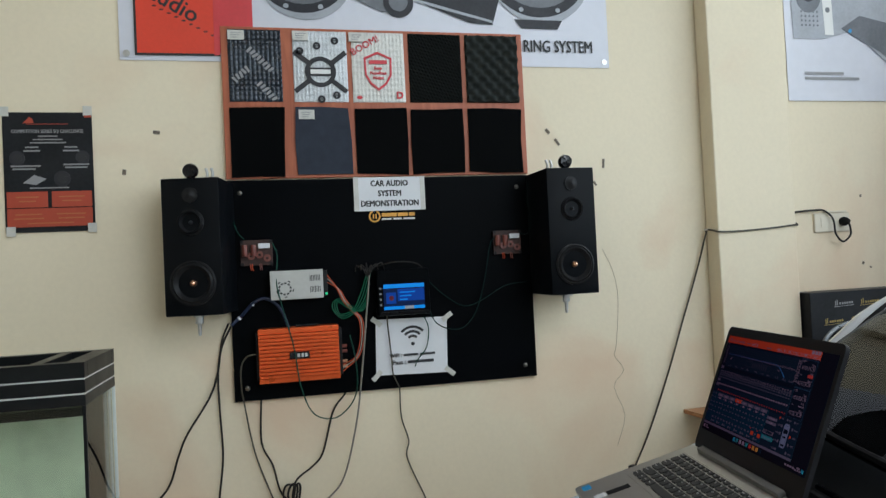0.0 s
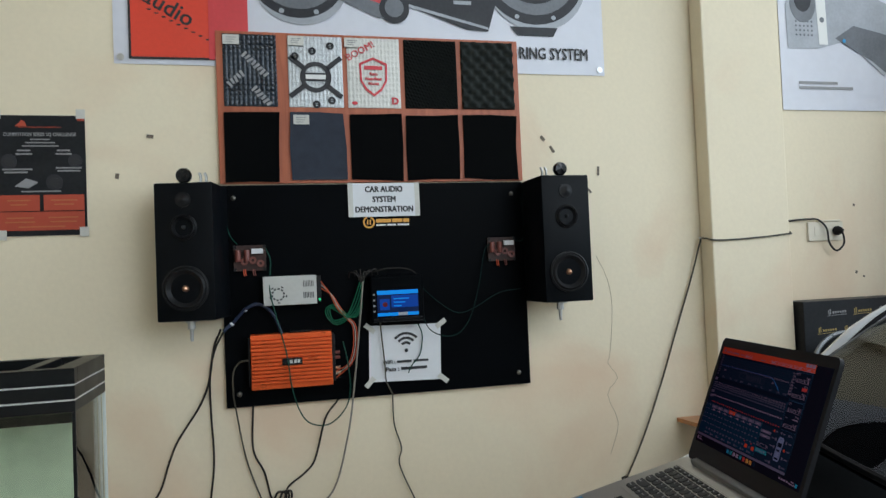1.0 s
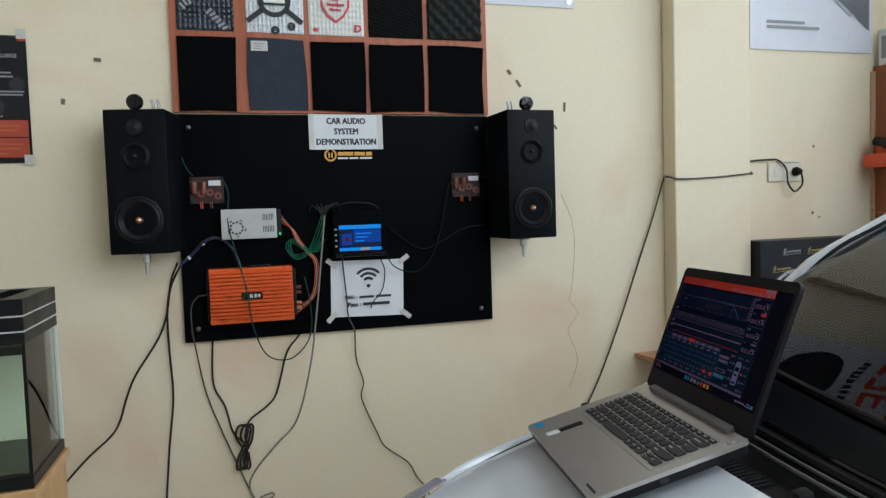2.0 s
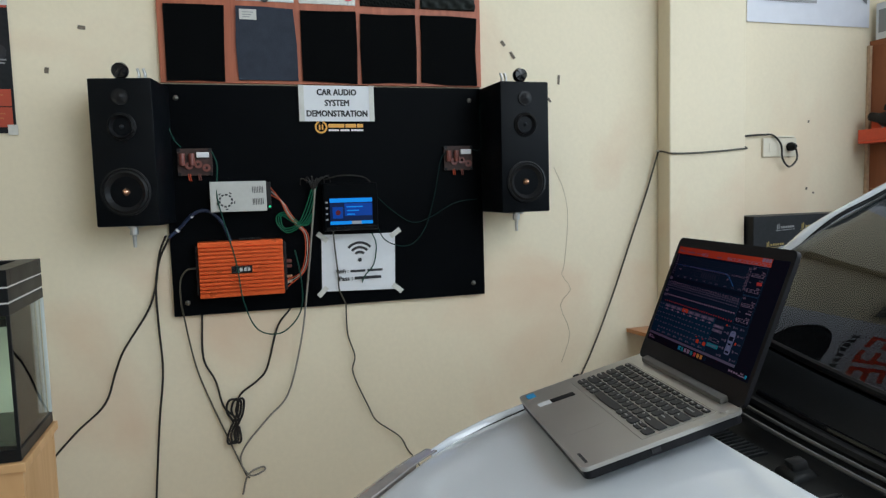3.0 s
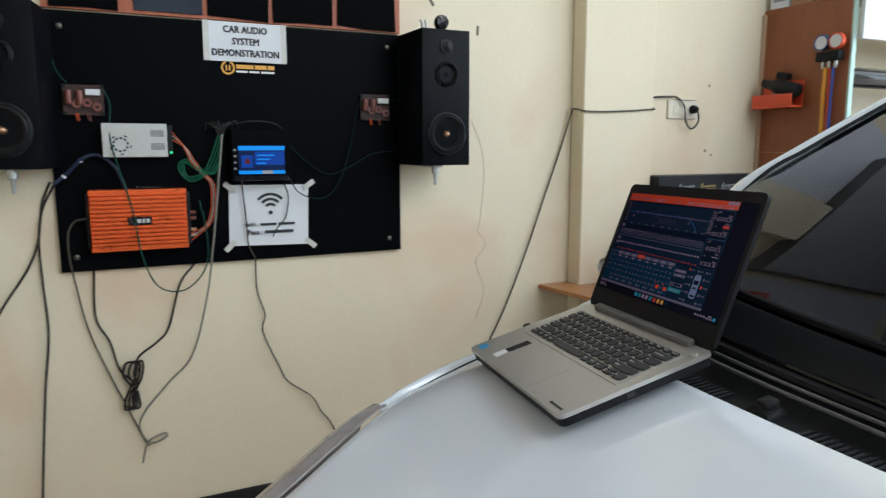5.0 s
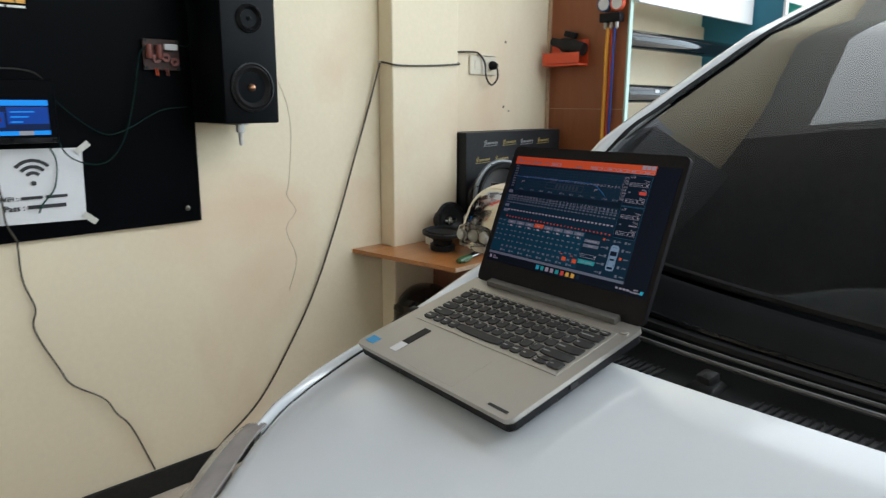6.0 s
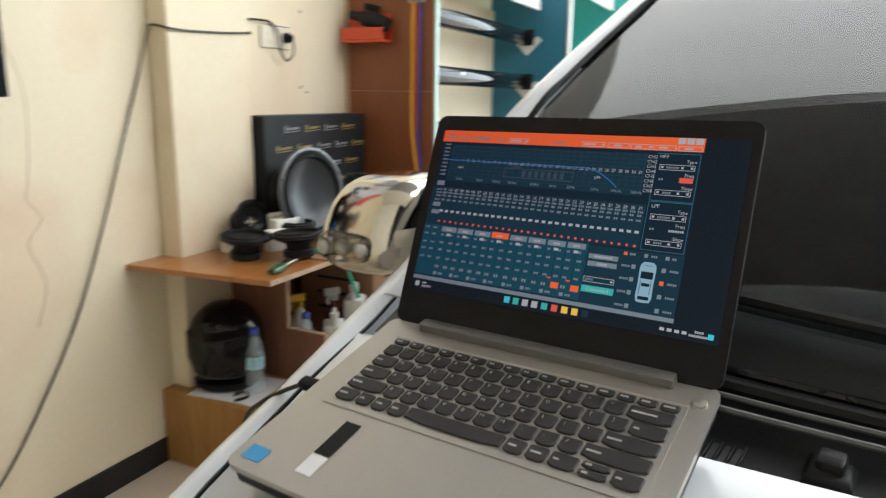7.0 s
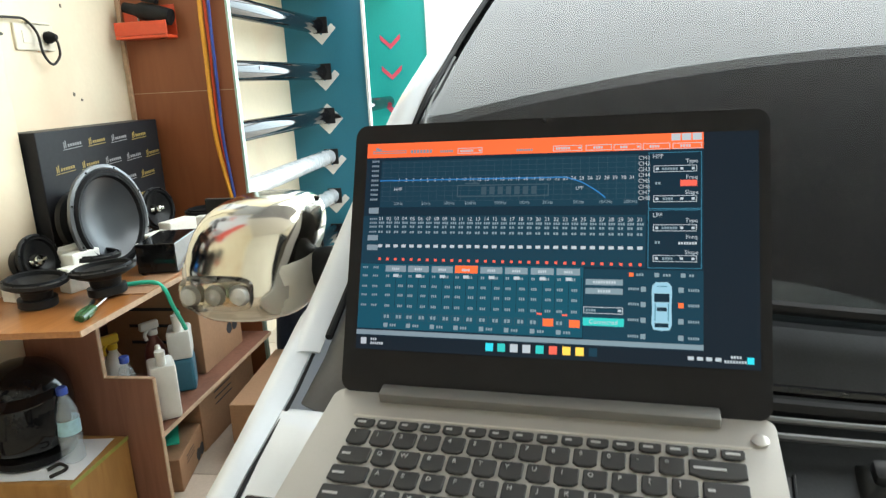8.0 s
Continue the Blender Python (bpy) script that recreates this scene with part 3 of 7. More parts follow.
    for k in range(12):
        bar(b, 0.26 + 0.045 * k, 1.02, 0.030, 0.040, INK, 0.0095)
    for x in (w0 + 0.022, w1 - 0.022):
        part("eyelet", lathe([(0.0, -0.003), (0.004, -0.003), (0.011, -0.002), (0.012, 0.001), (0.0, 0.001)], 14, pose(x, -0.008, 0.022, 90)), STEEL, b, "dark metal eyelet")


def banner_side():
    b = thing("product_banner", (2.78, WALL, 2.022), "white vinyl banner with a grey camera-like device", "banner")
    part("vinyl_sheet", sheet_wave(-0.585, 0.08, 0.0, 1.5, 0.003, seed=8.0), BANNER, b)
    printed(b, "print_body", [(-0.545, 0.27), (-0.55, 0.46), (-0.50, 0.57), (-0.10, 0.52), (0.06, 0.46), (0.06, 0.20), (-0.05, 0.16), (-0.24, 0.31), (-0.40, 0.27)], PRINTLIGHT, 0.0093)
    printed(b, "print_shade", [(-0.30, 0.32), (-0.10, 0.22), (0.06, 0.10), (0.06, 0.33), (-0.20, 0.38)], PRINTMID, 0.0101)
    printed(b, "print_lens_hood", ring(-0.462, 0.47, 0.066, 0.085), PRINTMID, 0.0105)
    printed(b, "print_lens", ring(-0.462, 0.49, 0.044, 0.058), PRINTDARK, 0.0113)
    printed(b, "print_grip", [(-0.385, 0.29), (-0.34, 0.29), (-0.345, 0.55), (-0.395, 0.55)], WHITEINK, 0.0101)
    for z in (0.40, 0.50):
        printed(b, "print_screw", ring(-0.366, z, 0.012, 0.012, 12), PRINTMID, 0.0109)
    for k in range(5):
        for j in range(4):
            printed(b, "print_dot", ring(-0.50 + 0.02 * k, 0.33 + 0.02 * j, 0.005, 0.005, 6), PRINTMID, 0.0101)
    for x, z in ((-0.505, 0.52), (-0.255, 0.31)):
        printed(b, "print_blue_dot", ring(x, z, 0.009, 0.009, 12), STICKERBLUE, 0.0117)
    for k, w in enumerate((0.20, 0.28)):
        bar(b, -0.50 + w / 2, 0.12 - 0.022 * k, w, 0.012, GREYINK, 0.0093)


def poster():
    b = thing("event_poster", (-0.707, WALL, 1.564), "black and orange event poster taped at its corners", "poster")
    part("paper_sheet", sheet_wave(-0.137, 0.137, 0.0, 0.403, 0.002, 8, 8), POSTER, b, "", True)
    printed(b, "orange_panel", [(-0.130, 0.083), (-0.006, 0.083), (-0.006, 0.136), (-0.130, 0.136)], POSTERRED, 0.0075)
    printed(b, "orange_panel", [(0.006, 0.083), (0.130, 0.083), (0.130, 0.136), (0.006, 0.136)], POSTERRED, 0.0075)
    printed(b, "orange_panel", [(-0.130, 0.018), (0.130, 0.018), (0.130, 0.080), (-0.130, 0.080)], POSTERRED, 0.0075)
    for z, x, w in ((0.118, -0.068, 0.07), (0.104, -0.068, 0.05), (0.118, 0.068, 0.08), (0.104, 0.068, 0.06), (0.060, -0.065, 0.08), (0.046, -0.065, 0.09), (0.060, 0.065, 0.09), (0.046, 0.065, 0.08), (0.030, 0.0, 0.14)):
        bar(b, x, z, w, 0.004, POSTERGOLD, 0.0084)
    write("writing", "COMPETITION SERIES SQ CHALLENGE", 0.0165, GREYINK, b, pose(0, -0.0078, 0.338, 90), 0.0004, squeeze=0.78)
    for z, w in ((0.322, 0.06), (0.311, 0.09), (0.300, 0.11), (0.148, 0.12)):
        bar(b, 0, z, w, 0.004, GREYINK, 0.0075)
    for x, z, w in ((-0.05, 0.285, 0.04), (0.07, 0.285, 0.04), (-0.05, 0.273, 0.05), (0.07, 0.273, 0.05), (-0.07, 0.222, 0.09), (0.085, 0.226, 0.08), (-0.075, 0.212, 0.07), (0.085, 0.216, 0.07)):
        bar(b, x, z, w, 0.005, GREYINK, 0.0075)
    printed(b, "print_logo", [(-0.075, 0.366), (-0.040, 0.366), (-0.045, 0.380), (-0.055, 0.388), (-0.062, 0.378)], POSTERRED, 0.0075)
    bar(b, 0.0, 0.363, 0.13, 0.002, POSTERRED, 0.0077)
    bar(b, 0.125, 0.393, 0.022, 0.016, POSTERRED, 0.0080)
    for x, z, r in ((-0.095, 0.248, 0.024), (0.105, 0.250, 0.022), (0.040, 0.178, 0.026)):
        printed(b, "print_speaker", ring(x, z, r, r * 1.05, 20), PRINTDARK, 0.0075)
        printed(b, "print_cone", ring(x, z, r * 0.6, r * 0.62, 16), INK, 0.0083)
    printed(b, "print_amplifier", [(-0.08, 0.165), (-0.04, 0.158), (-0.008, 0.178), (-0.045, 0.192)], GREYINK, 0.0075)
    for x, z in ((-0.130, 0.405), (0.125, 0.408), (-0.120, 0.004), (0.128, 0.010)):
        part("tape_piece", boxed(x - 0.014, x + 0.014, -0.0085, -0.0078, z - 0.016, z + 0.016), TAPE, b, "piece of masking tape")


banner_main()
banner_side()
poster()


# ---- demonstration board ----
BX0, BX1, BZ0, BZ1, BY = -0.140, 0.981, 0.944, 1.722, WALL - 0.018
board = thing("demonstration_board", (0.42, WALL, BZ0), "large black laminate display board screwed to the wall", "board")
part("panel", boxed(BX0 - 0.42, BX1 - 0.42, -0.018, -0.001, 0, BZ1 - BZ0, 0.0015), BLACKBOARD, board)
for x in (-0.515, 0.515):
    for z in (0.045, BZ1 - BZ0 - 0.045):
        part("screw", lathe([(0.0, 0.0), (0.009, 0.0), (0.008, 0.004), (0.004, 0.006), (0.0, 0.0065)], 14, pose(x, -0.018, z, 90)), SCREWGREY, board, "round steel screw head")

# sample panel above it
samples = thing("sample_panel", (0.42, WALL, 1.728), "orange plywood panel holding ten sound damping samples", "panel")
part("backing", boxed(-0.558, 0.566, -0.016, -0.001, 0.0, 0.545, 0.001), PLYORANGE, samples)


def wobble(x0, x1, z0, z1, seed):
    random.seed(seed)
    j = lambda: random.uniform(-0.005, 0.005)
    return [(x0 + j(), z0 + j()), ((x0 + x1) / 2, z0 + j()), (x1 + j(), z0 + j()), (x1 + j(), (z0 + z1) / 2), (x1 + j(), z1 + j()), ((x0 + x1) / 2, z1 + j()), (x0 + j(), z1 + j()), (x0 + j(), (z0 + z1) / 2)]


COLS = [(-0.535, -0.350), (-0.310, -0.115), (-0.098, 0.098), (0.115, 0.318), (0.335, 0.545)]


def relief(x0, x1, z0, z1, kind):
    nx, nz = (56, 72) if kind != "egg" else (60, 76)

    def f(u, v):
        x, z = x0 + (x1 - x0) * u, z0 + (z1 - z0) * v
        edge = min(u, 1 - u, v, 1 - v) < 0.01
        if kind == "cells":
            h = 0.004 * (abs(math.sin(x * 200)) * abs(math.sin(z * 170))) ** 0.5
        elif kind == "ribs":
            h = 0.003 + 0.003 * math.sin((x + z * 1.1) * 330) * math.sin((x - z * 0.6) * 200)
        elif kind == "egg":
            h = 0.010 + 0.010 * math.sin(x * 125 + 0.4) * math.sin(z * 125)
        else:
            h = 0.0007 * (abs(math.sin(x * 230)) ** 4 + abs(math.sin(z * 150)) ** 4)
        return (x, -0.0185 - (0 if edge else h), z)
    return grid(nx, nz, f, 0.002)


top = []
for (x0, x1), kind, material, label in zip(COLS, ("cells", "quilt", "quilt", "ribs", "egg"), (FOILDARK, FOIL, FOILPALE, RIBFOAM, EGGFOAM),
                                           ("dark embossed butyl sheet with silver print", "silver quilted damping sheet with black emblem", "silver quilted damping sheet with red shield print", "ribbed black acoustic foam", "grey egg-crate acoustic foam")):
    top.append(part("damping_sample", relief(x0, x1, 0.275, 0.535, kind), material, samples, label, True))
for k, ((x0, x1), material) in enumerate(zip(COLS, (FELT, GREYFOAM, FELT, FELT, FELT))):
    part("damping_sample", plate(wobble(x0, x1, 0.008, 0.252, k + 4), -0.024, -0.0165), material, samples, "grey foam sheet" if material is GREYFOAM else "black felt sheet")
# print on the samples
for x, z, n, a in ((-0.425, 0.425, 8, 45), (-0.405, 0.312, 6, 48), (-0.492, 0.372, 5, -42)):
    for k in range(n):
        part("print_stroke", boxed(-0.0045, 0.0045, -0.0008, 0, -0.009 if k % 2 else -0.013, 0.012), GREYINK, top[0], "", False, pose(x, -0.0236, z, 0, a, 0) @ pose((k - (n - 1) / 2) * 0.0145, 0, 0, 0, 8 * (k % 3), 0))
cx, cz = -0.213, 0.385
part("print_ring", plate(arc_plate(cx, cz, 0.040, 0.056, 0, 359.9, 40), -0.0228, -0.0220), INK, top[1])
part("print_band", boxed(cx - 0.050, cx + 0.050, -0.0236, -0.0228, cz - 0.015, cz + 0.015), INK, top[1])
part("print_emblem", boxed(cx - 0.036, cx + 0.036, -0.0243, -0.0236, cz - 0.008, cz + 0.008), WHITEINK, top[1])
for a in (38, -38, 142, -142):
    part("print_arm", boxed(0.054, 0.118, -0.0228, -0.0220, -0.009, 0.009), INK, top[1], "", False, pose(cx, 0, cz, 0, a, 0) @ pose(0, 0, 0))
for dx, dz in ((0.055, 0.115), (-0.072, 0.075), (0.055, -0.085), (-0.01, 0.095), (0.0, -0.10)):
    part("print_dot", plate(arc_plate(cx + dx, cz + dz, 0.006, 0.014, 0, 359.9, 18), -0.0228, -0.0220), INK, top[1])
    part("print_cross", boxed(cx + dx - 0.007, cx + dx + 0.007, -0.0228, -0.0220, cz + dz - 0.002, cz + dz + 0.002), INK, top[1])
shield = [(0.0, 0.068), (0.052, 0.045), (0.050, -0.020), (0.030, -0.055), (0.0, -0.078), (-0.030, -0.055), (-0.050, -0.020), (-0.052, 0.045)]
sx, sz = -0.002, 0.395
outer, inner = [(sx + x, sz + z) for x, z in shield], [(sx + x * 0.86, sz + z * 0.87) for x, z in shield]
for i in range(8):
    part("print_shield", plate([outer[i], outer[(i + 1) % 8], inner[(i + 1) % 8], inner[i]], -0.0236, -0.0226), REDINK, top[2])
part("print_emblem", boxed(sx - 0.034, sx + 0.034, -0.0230, -0.0222, sz + 0.022, sz + 0.036), REDINK, top[2])
for k, word in enumerate(("Stop", "Needless", "Noise")):
    write("writing", word, 0.0165, REDINK, top[2], pose(sx, -0.0226, sz + 0.006 - 0.018 * k, 90), 0.0006)
write("writing", "BOOM!", 0.036, REDINK, top[2], pose(-0.048, -0.0226, 0.485, 90, -30, 0), 0.0002)
write("writing", "D", 0.036, REDINK, top[2], pose(0.076, -0.0226, 0.300, 90), 0.0015)
part("print_lips", plate(ring(-0.074, 0.292, 0.011, 0.006, 12), -0.0226, -0.0218), REDINK, top[2])
for x, z in ((-0.505, 0.512), (-0.280, 0.515), (-0.078, 0.515), (-0.270, 0.228)):
    s = part("sample_label", boxed(x - 0.028, x + 0.028, -0.0270, -0.0245, z - 0.017, z + 0.017), TAPE, samples, "small pale paper label")
    for k in range(3):
        part("print_bar", boxed(x - 0.018, x + 0.018 - 0.006 * k, -0.0276, -0.0270, z + 0.006 - 0.008 * k, z + 0.0085 - 0.008 * k), GREYINK, s)

# title card, amber badge, network card
card = thing("title_card", (0.4395, BY, 1.600), "white printed card taped to the board", "sign")
part("card", boxed(-0.118, 0.118, -0.004, -0.001, 0.0, 0.124, 0.0005), PAPER, card)
for k, line in enumerate(("CAR AUDIO", "SYSTEM", "DEMONSTRATION")):
    write("writing", line, 0.0300, INK, card, pose(0, -0.0043, 0.100 - 0.037 * k, 90), 0.0013, squeeze=0.86)
for x in (-0.124, 0.124):
    part("tape_strip", boxed(x - 0.009, x + 0.009, -0.005, -0.0042, 0.0, 0.126), TAPE, card, "strip of clear tape")
badge = thing("logo_badge", (0.4505, BY, 1.560), "amber wreath emblem with lettering bars", "sign")
part("emblem_ring", plate(arc_plate(-0.070, 0.020, 0.016, 0.022, -250, 70, 24), -0.002, -0.0008), YELLOWINK, badge)
part("emblem_mark", boxed(-0.0775, -0.0725, -0.002, -0.0008, 0.011, 0.029), YELLOWINK, badge)
part("emblem_mark", boxed(-0.0675, -0.0625, -0.002, -0.0008, 0.011, 0.029), YELLOWINK, badge)
for x0, x1 in ((-0.044, 0.012), (0.016, 0.054), (0.058, 0.080)):
    part("lettering_bar", boxed(x0, x1, -0.002, -0.0008, 0.018, 0.031), YELLOWINK, badge)
for x0, x1 in ((-0.044, -0.008), (-0.002, 0.030), (0.036, 0.080)):
    part("lettering_bar", boxed(x0, x1, -0.002, -0.0008, 0.006, 0.012), WHITEINK, badge)

wifi = thing("network_card", (0.499, BY, 0.992), "white printed network card taped at its corners", "sign")
part("paper_sheet", grid(8, 6, lambda u, v: (-0.134 + 0.268 * u - 0.006 * (1 - v), -0.003 - 0.004 * math.sin(u * 3.1) * (0.4 + 0.6 * v), 0.204 * v - 0.004 * u * (1 - v) + 0.004 * (1 - u)), 0.0008), PAPER, wifi, "", True)
for k in range(3):
    part("wave_arc", plate(arc_plate(0.0, 0.120, 0.016 + 0.017 * k, 0.025 + 0.017 * k, 42, 138, 12), -0.0092, -0.0080), INK, wifi)
part("wave_dot", plate(ring(0.0, 0.112, 0.007, 0.007, 14), -0.0092, -0.0080), INK, wifi)
write("writing", "WiFi :", 0.0190, INK, wifi, pose(-0.066, -0.0085, 0.072, 90), 0.0004)
write("writing", "Pass :", 0.0230, INK, wifi, pose(-0.054, -0.0085, 0.046, 90), 0.0006)
for x0, x1, z, h in ((-0.036, 0.018, 0.072, 0.0042), (0.026, 0.082, 0.072, 0.0042), (-0.022, 0.076, 0.046, 0.0052)):
    part("lettering_bar", boxed(x0, x1, -0.0086, -0.0078, z - h, z + h), INK, wifi)
for x, z, a in ((-0.132, 0.200, 40), (0.134, 0.204, -35), (-0.138, 0.004, -45), (0.136, 0.000, 40)):
    part("tape_piece", boxed(-0.022, 0.022, -0.0098, -0.0090, -0.009, 0.009), TAPE, wifi, "piece of clear tape", False, pose(x, 0, z, 0, a, 0))


# ---- wall loudspeakers ----
def driver(parent, name, x, z, y, r, cone=CONE, cap=None):
    d = part(name, lathe([(r, 0.0), (r, 0.006), (r * 0.93, 0.008), (r * 0.90, 0.005), (r * 0.80, 0.011), (r * 0.70, 0.004), (r * 0.35, -0.022), (0.0, -0.026)], 40, pose(x, y, z, 90), close=False), cone, parent, "", True)
    if cap:
        part("phase_plug", lathe([(r * 0.15, -0.022), (r * 0.17, -0.004), (r * 0.13, 0.006), (r * 0.06, 0.012), (0.0, 0.013)], 20, pose(x, y, z, 90)), cap, d, "copper phase plug" if cap is COPPER else "grey phase plug", True)
    else:
        part("dust_cap", lathe([(r * 0.42, -0.016), (r * 0.30, -0.006), (0.0, -0.001)], 20, pose(x, y, z, 90)), CONE, d, "", True)
    return d


def wall_speaker(x0, x1, z0, z1, y0, lean, label):
    s = thing("bookshelf_speaker", pose((x0 + x1) / 2, y0, z0, 0, 0, lean), label, "loudspeaker", "wall loudspeakers")
    w, h, d = (x1 - x0) / 2, z1 - z0, 0.205
    part("cabinet", boxed(-w, w, 0.0, d, 0, h, 0.004), VINYL, s, "", True)
    driver(s, "woofer", 0, h * 0.235, -0.001, w * 0.80, CONE, COPPER)
    driver(s, "midrange", 0, h * 0.675, -0.001, w * 0.46, CONE, CONEGREY)
    part("tweeter", lathe([(w * 0.27, 0), (w * 0.27, 0.004), (w * 0.20, 0.004), (w * 0.12, 0.009), (0, 0.012)], 24, pose(0, -0.001, h * 0.875, 90)), CONE, s, "", True)
    top_x = -0.004
    part("tweeter_pod", lathe([(0.0, -0.026), (0.015, -0.022), (0.024, -0.010), (0.026, 0.002), (0.022, 0.014), (0.0, 0.018)], 20, pose(top_x, 0.030, h + 0.026, 90)), GLOSSBLACK, s, "round black tweeter pod", True)
    part("pod_foot", lathe([(0.010, 0), (0.006, 0.006), (0.005, 0.012)], 12, pose(top_x, 0.034, h)), PLASTIC, s)
    for dx in (0.034, 0.052) if lean < 0 else (-0.040, -0.056):
        part("terminal_lug", tube([(dx, 0.08, h), (dx + 0.003, 0.078, h + 0.022), (dx - 0.002, 0.08, h + 0.040)], 0.0045), STEEL, s, "silver cable lug")
    part("bracket", boxed(-0.012 if lean < 0 else -0.03, 0.012 if lean < 0 else 0.0, 0.03, d + 0.02, -0.006, -0.0005), STEEL, s, "steel bracket arm")
    part("bracket_bolt", lathe([(0.013, 0.0), (0.013, -0.022), (0.007, -0.024), (0.005, -0.062), (0.0, -0.064)], 12, pose(0.0 if lean < 0 else -0.018, 0.05, -0.006)), STEEL, s, "steel bracket bolt")
    return s


wall_speaker(-0.333, -0.148, 1.264, 1.712, 2.738, -10, "black bookshelf loudspeaker with copper phase plug on wall bracket")
wall_speaker(0.978, 1.162, 1.261, 1.719, 2.705, 1, "black bookshelf loudspeaker with copper plug beside the board edge")


# ---- electronics on the board ----
def crossover(x, z, flip):
    c = thing("crossover_board", (x, BY, z), "brown crossover circuit board with red capacitors", "electronics", "crossover boards")
    part("circuit_board", boxed(-0.055, 0.055, -0.012, -0.008, -0.045, 0.045, 0.001), PCB, c)
    for dx in (-0.040, -0.010):
        part("capacitor", lathe([(0.0, -0.020), (0.009, -0.020), (0.010, -0.016), (0.010, 0.016), (0.009, 0.020), (0, 0.020)], 14, pose(dx, -0.022, 0.008)), REDCAP, c, "red film capacitor", True)
    part("resistor", boxed(0.006, 0.046, -0.026, -0.012, 0.014, 0.032, 0.002), PAPER, c, "white ceramic resistor")
    for dx, dz in ((0.010, -0.008), (0.036, -0.020), (-0.018, -0.012)):
        part("coil", lathe([(0.005, 0), (0.012, 0), (0.013, 0.010), (0.005, 0.010), (0.005, 0.0)], 18, pose(dx, -0.012, dz, 90), close=False), REDCAP, c, "copper coil", True)
    for sx_, sz_ in ((-0.050, 0.040), (0.050, 0.040), (-0.050, -0.040), (0.050, -0.040)):
        part("standoff", lathe([(0.004, 0), (0.004, 0.012), (0.006, 0.013), (0.006, 0.016), (0, 0.016)], 10, pose(sx_, -0.0005, sz_, 90)), PLASTIC, c)
    for k, dx in enumerate((-0.022, -0.016, 0.010, 0.016)):
        part("lead", tube([(dx, -0.012, -0.040), (dx, -0.016, -0.050), (dx + 0.002, -0.014, -0.062)], 0.0016, 6), ORANGEWIRE if k < 2 else REDCAP, c, "red wire lead")


crossover(-0.045, 1.464, False)
crossover(0.883, 1.464, True)

psu = thing("power_supply", (0.092, BY, 1.294), "silver perforated metal power supply box", "electronics")
part("case", boxed(-0.095, 0.088, -0.048, -0.0005, 0.0, 0.102, 0.002), ALU, psu)
for k in range(10):
    a = 36 * k
    part("vent_slot", plate(arc_plate(-0.045, 0.038, 0.017, 0.023, a, a + 24, 5), -0.0488, -0.0478), INK, psu)
    part("vent_slot", plate(arc_plate(-0.045, 0.038, 0.027, 0.031, a + 14, a + 32, 5), -0.0488, -0.0478), INK, psu) if k % 2 else None
for row in range(2):
    for k in range(7):
        part("vent_slot", boxed(0.042 + 0.0055 * k, 0.0445 + 0.0055 * k, -0.0488, -0.0478, 0.022 + 0.040 * row, 0.043 + 0.040 * row), INK, psu)
part("terminal_block", boxed(0.0885, 0.104, -0.040, -0.004, 0.006, 0.098, 0.002), PLASTIC, psu, "black terminal block")
part("status_light", lathe([(0.004, 0), (0.004, 0.003), (0, 0.004)], 10, pose(0.098, -0.0402, 0.014, 90)), LED_GREEN, psu, "glowing green status light")

amp = thing("car_amplifier", (0.087, BY, 1.006), "orange anodised car amplifier with cooling ribs", "amplifier")
bm = bmesh.new()
box(bm, -0.139, 0.139, -0.048, -0.0005, 0.0, 0.190, 0.003)
part("chassis", bm, ORANGE, amp)
for k in range(12):
    z = 0.0245 + 0.0128 * k
    part("rib", boxed(-0.136, 0.136, -0.066, -0.0485, z - 0.0040, z + 0.0040, 0.0006, seg=1), ORANGE, amp)
for z in (0.010, 0.180):
    part("rail", boxed(-0.139, 0.139, -0.055, -0.0485, z - 0.009, z + 0.009, 0.002), ORANGE, amp)
plateb = part("name_plate", boxed(-0.034, 0.034, -0.0690, -0.0662, 0.082, 0.106, 0.001), GLOSSBLACK, amp, "black plate with silver emblem bars")
for x0, x1 in ((-0.008, 0.002), (0.006, 0.015), (0.018, 0.027)):
    part("emblem_bar", boxed(x0, x1, -0.0697, -0.0691, 0.088, 0.100), ALU, plateb)
part("end_plate", boxed(0.1395, 0.150, -0.044, -0.003, 0.012, 0.178, 0.002), PLASTIC, amp, "black connector end plate")
part("end_plate", boxed(-0.147, -0.1395, -0.044, -0.003, 0.012, 0.178, 0.002), PLASTIC, amp, "black connector end plate")
for k, z in enumerate((0.038, 0.056, 0.092, 0.110)):
    part("terminal", lathe([(0.006, 0), (0.006, 0.018), (0, 0.018)], 10, pose(0.150, -0.022, z, 0, 90, 0)), COPPER if k < 2 else REDCAP, amp, "screw terminal")
part("top_handle", boxed(-0.006, 0.068, -0.044, -0.012, 0.1905, 0.199, 0.003), GLOSSBLACK, amp, "black plastic top piece")

unit = thing("head_unit", (0.467, BY, 1.222), "black touchscreen car head unit with lit blue display", "electronics")
part("housing", boxed(-0.098, 0.096, -0.055, -0.0005, -0.008, 0.160, 0.006), BLACKBOARD, unit)
disp = part("display", boxed(-0.075, 0.075, -0.0565, -0.0552, 0.014, 0.108), HU_NAVY, unit, "lit blue touchscreen")
part("display_band", boxed(-0.075, 0.075, -0.0572, -0.0566, 0.092, 0.106), HU_BRIGHT, disp)
part("display_band", boxed(-0.075, 0.075, -0.0572, -0.0566, 0.015, 0.026), HU_BRIGHT, disp)
